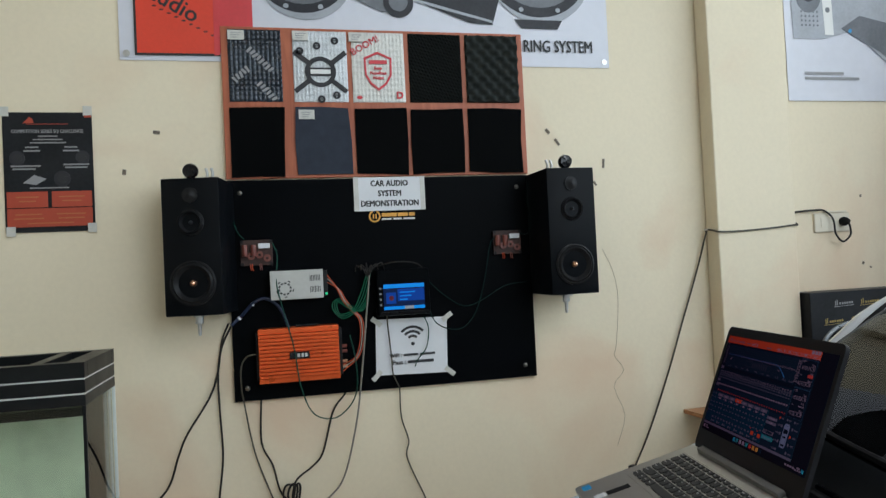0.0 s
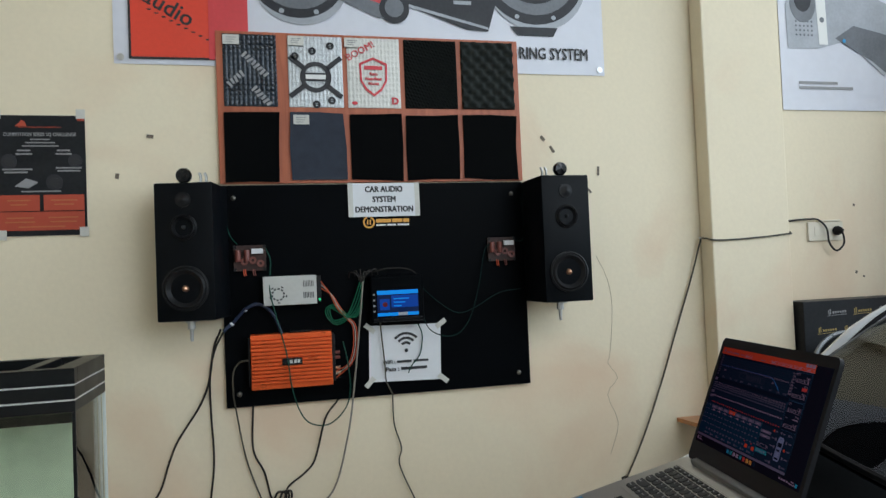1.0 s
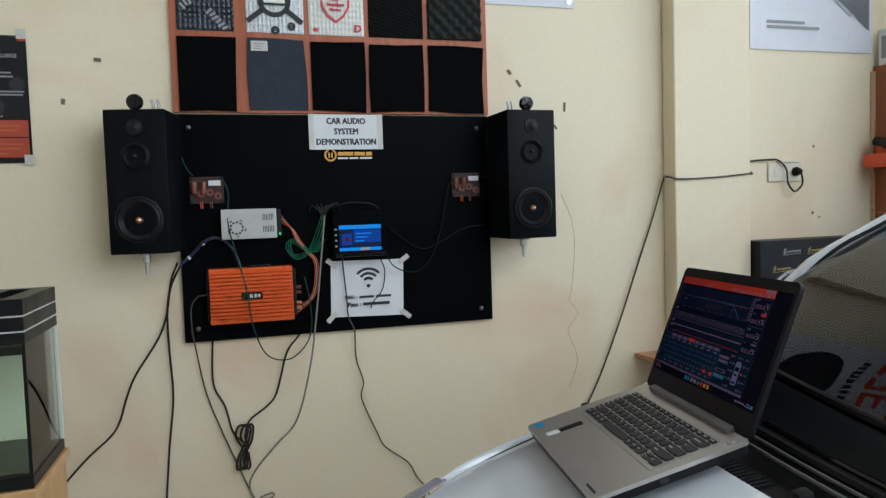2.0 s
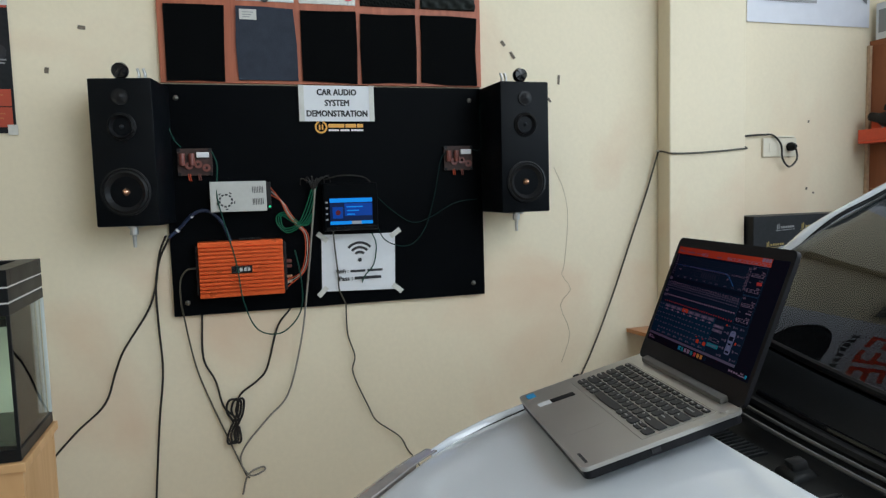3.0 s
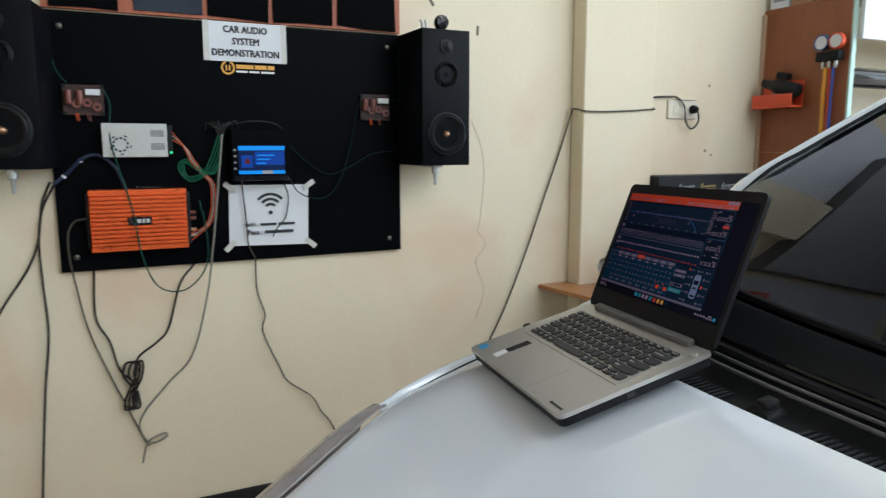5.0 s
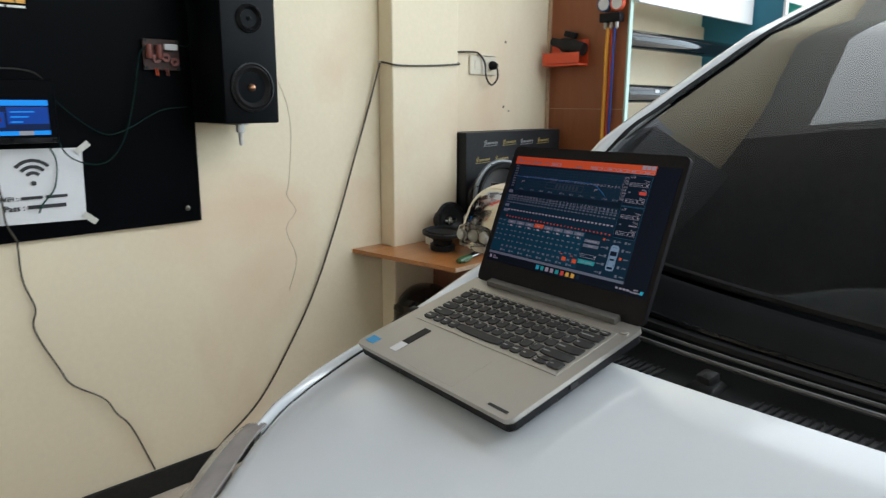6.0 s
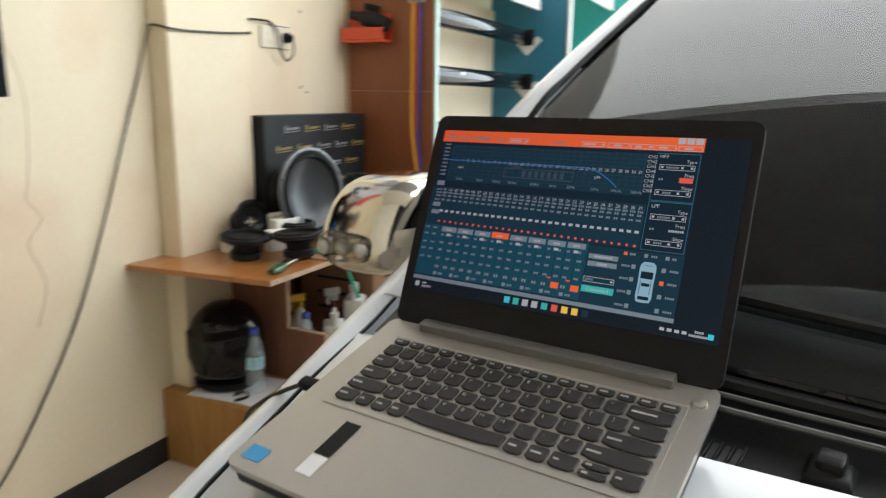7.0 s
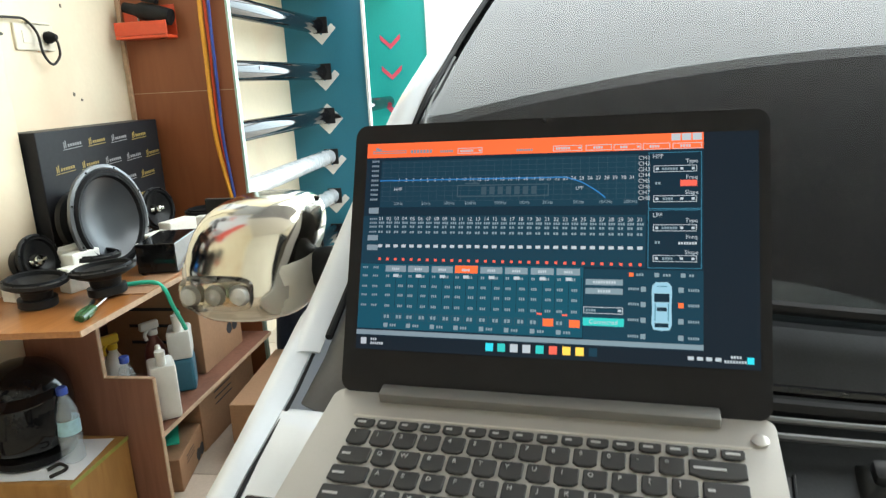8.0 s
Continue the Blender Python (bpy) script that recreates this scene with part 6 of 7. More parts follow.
many("fader_values", [m for u in TABS for d in (0.002, 0.036) for m in word(u + d, 0.842, 2, 0.0085, 0.016)], SCR_GREY, 3)
many("fader_boxes", [c for u in TABS for c in outline(u - 0.004, u + 0.022, 0.826, 0.858, 0.001) + outline(u + 0.028, u + 0.052, 0.826, 0.858, 0.001)], SCR_LINE, 3)
many("fader_names", [m for u in TABS for m in [(u + 0.002, u + 0.014, 0.872, 0.892)] + word(u + 0.020, 0.882, 3, 0.0062, 0.012)], SCR_GREY, 3)
many("mute_lit", [(0.501, 0.527, 0.824, 0.857), (0.566, 0.592, 0.826, 0.859)], SCR_ORANGE, 4)
many("mute_flags", [(0.485, 0.498, 0.800, 0.808), (0.548, 0.561, 0.802, 0.810)], SCR_RED, 4)
many("left_marks", [m for v in (0.610, 0.650, 0.700, 0.741, 0.790) for u in (0.008, 0.038) for m in word(u, v, 3, 0.0055, 0.010)], SCR_GREY, 3)
flat("side_panel", 0.600, U1, 0.600, 0.930, SCR_PANEL, 2)
many("side_buttons", [(0.604, 0.693, 0.644, 0.670), (0.604, 0.693, 0.683, 0.709)], SCR_GREY, 3)
many("side_button_words", word(0.622, 0.657, 9) + word(0.634, 0.696, 5), SCR_WHITE, 4)
many("side_field", outline(0.600, 0.694, 0.765, 0.794) + [(0.682, 0.690, 0.774, 0.784)], SCR_WHITE, 3)
many("side_field_word", word(0.606, 0.780, 4), SCR_GREY, 3)
flat("connect_button", 0.599, 0.697, 0.812, 0.847, SCR_CYAN, 3)
caption("Connected", 0.648, 0.830, 0.0046)
many("frame_lines", outline(0.750, 0.873, 0.085, 0.335, 0.0018) + outline(0.750, 0.873, 0.338, 0.592, 0.0018), SCR_EDGE, 3)
for dv, head in ((0.0, "HPF"), (0.259, "LPF")):
    caption(head, 0.772, 0.104 + dv, 0.0046)
    for name, v in (("Type", 0.127), ("Freq", 0.198), ("Slope", 0.264)):
        caption(name, 0.850, v + dv, 0.0043)
    many("selector", outline(0.762, 0.862, 0.144 + dv, 0.173 + dv) + outline(0.762, 0.862, 0.276 + dv, 0.305 + dv) + [(u, u + 0.007, v + dv, v + 0.011 + dv) for u in (0.767, 0.824, 0.850) for v in (0.153, 0.285)], SCR_WHITE, 3)
    many("selector_word", word(0.782, 0.159 + dv, 6) + word(0.784, 0.291 + dv, 4) + word(0.766, 0.222 + dv, 2, 0.007), SCR_GREY, 3)
flat("frequency_lit", 0.824, 0.862, 0.209, 0.236, SCR_RED, 3)
many("frequency_value", word(0.820, 0.483, 7), SCR_WHITE, 3)
icon = [(-0.5, -0.30), (-0.47, -0.42), (-0.30, -0.5), (0.30, -0.5), (0.47, -0.42), (0.5, -0.30), (0.47, 0.05), (0.5, 0.36), (0.40, 0.48), (0.0, 0.5), (-0.40, 0.48), (-0.5, 0.36), (-0.47, 0.05)]
bm = bmesh.new()
bm.faces.new([bm.verts.new((px(0.7835 + 0.047 * x), pz(0.754 + 0.206 * z), 0.0016)) for x, z in icon])
part("car_icon", bm, SCR_PALE, screen, "pale blue car seen from above")
many("icon_glass", [(0.766, 0.801, 0.700, 0.736), (0.772, 0.795, 0.758, 0.774), (0.768, 0.799, 0.825, 0.842)], SCR_DEEP, 4)
many("icon_shading", [(0.7675, 0.7695, 0.742, 0.815), (0.7975, 0.7995, 0.742, 0.815), (0.772, 0.795, 0.668, 0.671)], SCR_EDGE, 4)
many("delay_marks", [m for u in (0.706, 0.843) for v in (0.683, 0.748, 0.815, 0.884) for m in word(u, v, 5, 0.0052, 0.011)] + [(u - 0.006, u + 0.006, v - 0.011, v + 0.011) for u in (0.741, 0.827) for v in (0.683, 0.748, 0.815, 0.884) if (u, v) != (0.827, 0.748)], SCR_GREY, 3)
many("delay_lit", [(0.821, 0.833, 0.737, 0.759), (0.707, 0.718, 0.613, 0.630)], SCR_ORANGE, 4)
many("mode_marks", [(0.766, 0.777, 0.612, 0.630), (0.826, 0.837, 0.612, 0.630)] + word(0.724, 0.621, 3) + word(0.786, 0.621, 3) + word(0.845, 0.621, 2), SCR_GREY, 3)
flat("desktop_strip", 0.0, U1, 0.908, 0.930, SCR_GREY, 3)
flat("task_bar", 0.0, 1.0, 0.936, 1.0, SCR_BACK, 2)
for u, material in ((0.367, SCR_SKY), (0.398, SCR_CYAN), (0.430, SCR_WHITE), (0.462, SCR_WHITE), (0.495, SCR_CYAN), (0.528, SCR_RED), (0.561, SCR_YELLOW), (0.593, SCR_YELLOW), (0.625, SCR_PANEL)):
    flat("task_icon", u - 0.010, u + 0.010, 0.943, 0.979, material, 3)
many("tray_marks", [(0.843 + 0.020 * k, 0.856 + 0.020 * k, 0.957, 0.972) for k in range(4)] + word(0.936, 0.952, 4) + word(0.922, 0.971, 8) + [(0.014, 0.030, 0.945, 0.975)] + word(0.042, 0.951, 3) + word(0.042, 0.970, 6), SCR_WHITE, 3)
flat("notice_dot", 0.971, 0.986, 0.950, 0.977, SCR_SKY, 3)

# charger lead from the side of the laptop over the fender
tip = LAP @ Vector((-LW / 2 - 0.002, 0.0, -0.010))
lead = [LAP @ Vector((-LW / 2 - 0.020, 0.0, -0.010)), Vector((0.648, 1.532, 1.003)), Vector((0.650, 1.556, 0.990)), Vector((0.652, 1.580, 0.974)), Vector((0.668, 1.618, 0.938)), Vector((0.680, 1.648, 0.85)), Vector((0.69, 1.675, 0.60)), Vector((0.70, 1.69, 0.30)), Vector((0.74, 1.76, FLOOR + 0.006)), Vector((0.85, 2.2, FLOOR + 0.005))]
cable("charger_cable", lead, 0.0024, BLACKWIRE, "black charger lead running over the fender")
bm = boxed(-0.024, 0.0, -0.006, 0.006, -0.005, 0.005, 0.002)
bmesh.ops.transform(bm, matrix=Matrix.Translation(tip) @ LAP.to_3x3().to_4x4(), verts=bm.verts)
tagged(part("charger_plug", bm, RUBBER, None, "", True), "black charger plug in the laptop's side", "plug")


# ---- aquarium ----
tank = thing("aquarium", (-0.86, 2.445, 0.722), "glass aquarium with black lid and murky green water", "aquarium")
X0, X1, Q0, Q1 = -0.405, 0.405, -0.155, 0.155
part("base_rim", boxed(X0, X1, Q0, Q1, 0.0, 0.030, 0.002), TANKTRIM, tank, "black base rim")
part("lid_lower", boxed(X0, X1, Q0, Q1, 0.358, 0.386, 0.002), TANKTRIM, tank, "black lid rim")
part("lid_middle", boxed(X0, X1, Q0, Q1, 0.390, 0.424, 0.002), TANKTRIM, tank)
bm = bmesh.new()
for a in ((X0, X1, Q0, Q0 + 0.03), (X0, X1, Q1 - 0.03, Q1), (X0, X0 + 0.03, Q0 + 0.03, Q1 - 0.03), (X1 - 0.05, X1, Q0 + 0.03, Q1 - 0.03), (X1 - 0.135, X1 - 0.105, Q0 + 0.03, Q1 - 0.03)):
    box(bm, *a, 0.428, 0.468, 0.001)
part("lid_frame", bm, TANKTRIM, tank, "black lid frame with open slots")
part("lid_plate", boxed(X0 + 0.03, X1 - 0.135, Q0 + 0.03, Q1 - 0.03, 0.430, 0.440), TANKTRIM, tank)
for z in (0.386, 0.424):
    part("white_line", boxed(X0 + 0.001, X1 - 0.001, Q0 + 0.001, Q1 - 0.001, z + 0.0002, z + 0.0038), TRIMLINE, tank, "pale trim line")
G = 0.006
for name, a in (("pane", (X0 + 0.004, X1 - 0.004, Q0 + 0.004, Q0 + 0.004 + G)), ("pane", (X1 - 0.004 - G, X1 - 0.004, Q0 + 0.012, Q1 - 0.004)), ("pane", (X0 + 0.004, X0 + 0.004 + G, Q0 + 0.012, Q1 - 0.004))):
    p = part(name, boxed(*a, 0.030, 0.358), PANE, tank, "clear glass pane")
    p.visible_shadow = False
part("back_pane", boxed(X0 + 0.012, X1 - 0.012, Q1 - 0.012, Q1 - 0.004, 0.030, 0.358), TANKBACK, tank, "algae-clouded back pane")
part("gravel_bed", grid(30, 12, lambda u, v: (X0 + 0.014 + 0.782 * u, Q0 + 0.014 + 0.276 * v, 0.045 + 0.012 * noise.noise(Vector((u * 9, v * 5, 1)))), 0.01), GRAVEL, tank, "dark gravel bed", True)
for x, y in ((X1 - 0.003, Q0 + 0.003), (X1 - 0.003, Q1 - 0.003)):
    part("corner_bead", boxed(x - 0.005, x + 0.003, y - 0.003 if y > 0 else y - 0.003, y + 0.003, 0.030, 0.358), TRIMLINE if y > 0 else TANKTRIM, tank, "silicone corner bead")
part("water_surface", boxed(X0 + 0.014, X1 - 0.014, Q0 + 0.014, Q1 - 0.014, 0.330, 0.332), WATER, tank, "murky water").visible_shadow = False
lampbar = part("tank_lamp", boxed(X0 + 0.08, X1 - 0.16, -0.03, 0.03, 0.405, 0.425, 0.004), glow("tank_lamp_glow", (0.75, 1.0, 0.85), 4.0), tank, "lit pale lamp under the lid")
tagged(part("tank_rod", tube([(-0.95, 2.42, 1.196), (-0.80, 2.36, 1.200), (-0.66, 2.31, 1.206)], 0.006), TANKTRIM), "thin dark rod lying on the aquarium lid", "rod")
lamp("aquarium_light", "AREA", look((-0.90, 2.44, 1.098), (-0.90, 2.44, 0.7)), 15.0, (0.86, 1.0, 0.84), w=0.5, h=0.06)

stand = thing("aquarium_stand", (-0.86, 2.445, FLOOR), "peach coloured wooden stand with arched cut-outs under the aquarium", "stand")
SH = 0.687


def arch_panel(x0, x1, y0, y1, along):
    n, lo, rise = 14, 0.055, 0.50
    span = (x1 - x0) if along == "x" else (y1 - y0)
    out = [(0, 0), (lo, 0)]
    for k in range(n + 1):
        t = k / n
        out.append((lo + (span - 2 * lo) * t, 0.30 + (rise - 0.30) * math.sin(math.pi * t) ** 0.5))
    out += [(span - lo, 0), (span, 0), (span, SH - 0.025), (0, SH - 0.025)]
    bm = plate(out, 0, 0.018)
    if along == "x":
        bmesh.ops.transform(bm, matrix=Matrix.Translation((x0, y0, 0)), verts=bm.verts)
    else:
        bmesh.ops.transform(bm, matrix=pose(x0, y0, 0, 0, 0, 90), verts=bm.verts)
    return bm


part("top_board", boxed(-0.415, 0.415, -0.165, 0.165, SH - 0.025, SH - 0.001, 0.003), STANDWOOD, stand)
part("front_panel", arch_panel(-0.405, 0.405, -0.155, 0, "x"), STANDWOOD, stand)
part("back_panel", arch_panel(-0.405, 0.405, 0.135, 0, "x"), STANDWOOD, stand)
part("side_panel", arch_panel(0.405, 0, -0.135, 0.133, "y"), STANDWOOD, stand)
part("side_panel", arch_panel(-0.387, 0, -0.135, 0.133, "y"), STANDWOOD, stand)

# ---- corner work shelf ----
desk = thing("corner_shelf", (2.26, 2.66, FLOOR), "wooden work shelf unit in the corner, cluttered with loudspeakers", "shelf")


def desk_part(name, bm, material, label="", parent=None):
    bmesh.ops.transform(bm, matrix=Matrix.Translation((-2.26, -2.66, -FLOOR)), verts=bm.verts)
    return part(name, bm, material, parent or desk, label)


bm = bmesh.new()
plan = [(1.664, 2.410), (2.862, 2.410), (2.862, WALL - 0.003), (PIL_X1 + 0.002, WALL - 0.003), (PIL_X1 + 0.002, PIL_Y - 0.003), (PIL_X0 - 0.002, PIL_Y - 0.003), (PIL_X0 - 0.002, WALL - 0.003), (1.610, WALL - 0.003)]
f = bm.faces.new([bm.verts.new((x, y, 0.736)) for x, y in plan])
for v in bmesh.ops.extrude_face_region(bm, geom=[f])["geom"]:
    if isinstance(v, bmesh.types.BMVert):
        v.co.z = 0.752
desk_part("worktop", bm, SHELFWOOD, "orange-brown veneered worktop")
desk_part("worktop_edge", boxed(1.664, 2.862, 2.406, 2.4095, 0.7365, 0.7515), PLYEDGE)
bm = plate([(2.451, FLOOR), (WALL - 0.004, FLOOR), (WALL - 0.004, 0.7355), (2.606, 0.7355), (2.606, 0.482), (2.451, 0.482)], 0, 0.016)
bmesh.ops.transform(bm, matrix=pose(1.998, 0, 0, 0, 0, 90), verts=bm.verts)
desk_part("divider", bm, DIVWOOD, "notched plywood divider")
desk_part("divider_edge", boxed(1.983, 1.997, 2.4475, 2.4505, FLOOR, 0.481), PLYEDGE)
desk_part("divider_edge", boxed(1.983, 1.997, 2.6025, 2.6055, 0.483, 0.735), PLYEDGE)
desk_part("divider_edge", boxed(1.983, 1.997, 2.452, 2.602, 0.4822, 0.4845), PLYEDGE)
desk_part("middle_shelf", boxed(1.999, 2.862, 2.452, WALL - 0.004, 0.286, 0.302, 0.001), DIVWOOD, "plywood middle shelf")
desk_part("shelf_edge", boxed(1.999, 2.862, 2.4485, 2.4515, 0.287, 0.301), PLYEDGE)
desk_part("back_board", boxed(2.0, 2.86, WALL - 0.016, WALL - 0.006, 0.305, 0.734), DIVWOOD)
TOPZ = 0.7525

# patterned carton behind the woofer
ctn = thing("patterned_carton", (2.48, 2.86, TOPZ), "flat black carton printed with gold emblems, leaning on the wall", "carton")
part("carton_body", boxed(-0.345, 0.335, -0.058, 0.056, 0, 0.447, 0.003), POSTER, ctn)
random.seed(5)
for j in range(6):
    for k in range(6):
        x, z = -0.315 + 0.128 * k + (0.064 if j % 2 else 0) - 0.012 * j, 0.030 + 0.072 * j
        if not -0.285 < x < 0.285:
            continue
        bmx = plate([(x - 0.048, z - 0.0075), (x + 0.048, z - 0.0030), (x + 0.048, z - 0.0008), (x - 0.048, z - 0.0053)], -0.0592, -0.0583)
        for q in range(6):
            box(bmx, x - 0.022 + 0.0118 * q, x - 0.0145 + 0.0118 * q, -0.0592, -0.0583, z + 0.002 + 0.0005 * q, z + 0.011 + 0.0005 * q)
        box(bmx, x - 0.042, x - 0.038, -0.0592, -0.0583, z - 0.002, z + 0.018)
        box(bmx, x - 0.034, x - 0.030, -0.0592, -0.0583, z, z + 0.022)
        part("print_emblem", bmx, GOLDINK if random.random() < 0.5 else GREYINK, ctn)


def round_speaker(name, m, r, label, cone, depth, cap_r=0.0, group="loose loudspeakers", grille=False):
    """A loose chassis loudspeaker; its face looks along its own +z."""
    s = thing(name, m, label, "loudspeaker", group)
    part("basket", lathe([(r * 0.45, -depth), (r * 0.50, -depth * 0.55), (r * 0.85, -0.014), (r * 0.96, -0.006)], 36, close=False), PLASTIC, s, "black basket", True)
    part("magnet", lathe([(r * 0.58, -depth - 0.022), (r * 0.60, -depth - 0.020), (r * 0.60, -depth), (r * 0.40, -depth + 0.002)], 32), PLASTIC, s, "magnet", True)
    part("rim", lathe([(r * 0.90, 0.001), (r * 0.94, 0.006), (r, 0.003), (r, -0.007), (r * 0.88, -0.007)], 44, close=False), PLASTIC if r < 0.12 else SUBRIM, s, "black rim" if r < 0.12 else "grey metal rim", True)
    part("surround", lathe([(r * 0.90, 0.0), (r * 0.85, 0.010), (r * 0.79, 0.008), (r * 0.76, -0.002)], 44, close=False), RUBBER, s, "rubber surround", True)
    part("cone", lathe([(r * 0.76, -0.002), (r * 0.50, -r * 0.16), (r * 0.30, -r * 0.24), (r * 0.22, -r * 0.20), (0, -r * 0.17)] if cap_r == 0 and r < 0.12 else [(r * 0.76, -0.002), (r * 0.68, -r * 0.06), (r * 0.54, -r * 0.13), (r * 0.38, -r * 0.18), (r * 0.20, -r * 0.21), (0, -r * 0.22)] if cap_r == 0 else [(r * 0.76, -0.002), (r * 0.5, -r * 0.16), (r * 0.25, -r * 0.28)], 44, close=False), cone, s, "", True)
    if cap_r:
        part("tweeter", lathe([(cap_r, -r * 0.27), (cap_r, -r * 0.05), (cap_r * 0.7, 0.004), (0, 0.006)], 22), CHROME, s, "silver coaxial tweeter", True)
        part("tweeter_bridge", boxed(-r * 0.42, r * 0.42, -0.006, 0.006, -r * 0.1, -r * 0.04, 0.002), CHROME, s)
    for k in range(8):
        a = math.pi * (k + 0.5) / 4
        part("rim_screw", lathe([(0.004, 0), (0.003, 0.002), (0, 0.002)], 8, pose(r * 0.955 * math.cos(a), r * 0.955 * math.sin(a), 0.004)), GLOSSBLACK, s)
    return s


def facing(x, y, z, turn, back):
    """Upright, looking towards -y turned by turn degrees, leaning back."""
    return pose(x, y, z, 0, 0, turn) @ pose(0, 0, 0, 90 - back)


round_speaker("subwoofer", facing(2.205, 2.645, 0.925, -6, 7), 0.168, "large black subwoofer with pale grey cone standing on edge", CONEGREY, 0.10)
round_speaker("coaxial_speaker", facing(1.985, 2.740, 0.848, -4, 12), 0.076, "round coaxial loudspeaker with chrome tweeter standing on edge", CONE, 0.045, 0.020)
round_speaker("coaxial_speaker", facing(2.570, 2.700, 0.886, -12, 8), 0.080, "round coaxial loudspeaker with silver tweeter beside the subwoofer", CONE, 0.045, 0.016)
round_speaker("midwoofer", pose(1.850, 2.655, 0.826, 3, -2, 20), 0.082, "black midwoofer lying face up", CONE, 0.048)
round_speaker("midwoofer", pose(1.945, 2.520, 0.832, -2, 3, 60), 0.086, "black midwoofer lying face up near the shelf edge", CONE, 0.050)
round_speaker("midwoofer", pose(2.105, 2.660, 0.830, 2, 2, 10), 0.080, "black midwoofer lying face up behind the others", CONE, 0.050)
round_speaker("midwoofer", pose(2.745, 2.600, 0.846, 0, 0, 0), 0.085, "black midwoofer lying on a white block", CONE, 0.050)
for x, y, w, d, h, a in ((2.255, 2.555, 0.080, 0.045, 0.070, -14), (2.060, 2.665, 0.085, 0.045, 0.085, -10), (2.105, 2.720, 0.10, 0.06, 0.090, -14), (2.36, 2.600, 0.075, 0.05, 0.075, -20), (2.520, 2.605, 0.11, 0.055, 0.085, -14), (2.68, 2.565, 0.10, 0.07, 0.075, 6), (2.005, 2.648, 0.07, 0.05, 0.06, -20), (1.93, 2.765, 0.08, 0.05, 0.05, -10)):
    s = part("styrofoam_block", boxed(-w * 0.6, w * 0.6, -d / 2, d / 2, 0, h * 1.2, 0.004), FOAMBLOCK, None, "", False, pose(x, y, TOPZ, 0, 0, a))
    tagged(s, "white styrofoam packing block under the loudspeakers", "packing block", "packing blocks")
abox = thing("small_amplifier", pose(2.255, 2.500, TOPZ, 0, 0, 10), "small black amplifier box with finned end", "amplifier")
part("case", boxed(-0.11, 0.11, -0.06, 0.06, 0.006, 0.098, 0.004), GLOSSBLACK, abox)
for k in range(8):
    part("fin", boxed(0.1105, 0.126, -0.058 + 0.0155 * k, -0.050 + 0.0155 * k, 0.010, 0.094), LAPDARK, abox)
for x in (-0.09, 0.09):
    for y in (-0.05, 0.05):
        part("foot", lathe([(0.008, 0), (0.008, 0.006)], 10, pose(x, y, 0)), RUBBER, abox)
sd = thing("screwdriver", pose(1.760, 2.452, TOPZ + 0.011, 0, 0, 14), "green handled screwdriver lying on the shelf", "screwdriver")
part("handle", lathe([(0.0, -0.045), (0.009, -0.043), (0.0105, -0.02), (0.009, 0.02), (0.010, 0.040), (0.006, 0.046), (0, 0.046)], 10, pose(0, 0, 0, 0, 90, 0)), GREENTOOL, sd, "", True)
part("shaft", lathe([(0.003, 0.044), (0.003, 0.13), (0, 0.132)], 8, pose(0, 0, 0, 0, 90, 0)), STEEL, sd, "steel shaft", True)
pl = thing("pliers", pose(1.800, 2.480, TOPZ + 0.007, 0, 0, 24), "dark pliers with green grips lying on the shelf", "pliers")
for s_ in (1, -1):
    part("grip", tube([(-0.07, 0.012 * s_, 0), (-0.03, 0.016 * s_, 0), (0.02, 0.004 * s_, 0)], 0.0065), GREENTOOL, pl, "green grip", True)
part("jaw", tube([(0.02, 0.0, 0), (0.05, 0, 0), (0.075, 0, 0)], 0.006), LAPDARK, pl, "", True)
cable("green_strap", [(2.00, 2.515, TOPZ + 0.010), (2.016, 2.490, TOPZ + 0.012), (2.037, 2.433, TOPZ + 0.010), (2.036, 2.400, TOPZ - 0.012), (2.052, 2.394, 0.69), (2.085, 2.394, 0.635), (2.112, 2.396, 0.591)], 0.0065, GREENBAND, "green cable strap hanging over the shelf edge")
sh = part("paper_sheet", boxed(-0.16, 0.16, -0.045, 0.045, 0, 0.003), CARD, None, "", False, pose(2.11, 2.462, TOPZ, 0, 0, 4))
tagged(sh, "flat piece of brown cardboard on the shelf edge", "cardboard")

# crate with helmet and bottle
crate = thing("wooden_box", (1.845, 2.735, FLOOR), "yellowish wooden box beside the divider", "box")
part("box_body", boxed(-0.135, 0.130, -0.180, 0.185, 0, 0.265, 0.004), CRATE, crate)
part("box_edge", boxed(-0.1355, 0.1305, -0.182, -0.1805, 0.255, 0.2665), shader("green_tape_edge", (0.26, 0.27, 0.06), 0.5, vary=0.2, scale=20), crate, "greenish tape edge")
CT = FLOOR + 0.2655
tagged(part("paper_sheet", grid(10, 8, lambda u, v: (-0.125 + 0.22 * u, -0.16 + 0.25 * v, 0.0015 + 0.006 * noise.noise(Vector((u * 3, v * 3, 2))) ** 2), 0.001), PAPER, None, "", True, pose(1.845, 2.735, CT, 0, 0, 6)), "crumpled white paper sheet on the box", "paper")
hel = thing("helmet", pose(1.855, 2.765, CT + 0.004, 0, 0, 210) @ Matrix.Scale(1.10, 4), "black motorcycle helmet with visor on the box", "helmet")
bm = blob(0, 0, 0.130, 0.125, 0.112, 0.130, 0.85, 32, 20)
for v in bm.verts:
    if v.co.z < 0.04:
        v.co.z = 0.02 + v.co.z * 0.5
part("shell", bm, GLOSSBLACK, hel, "", True)
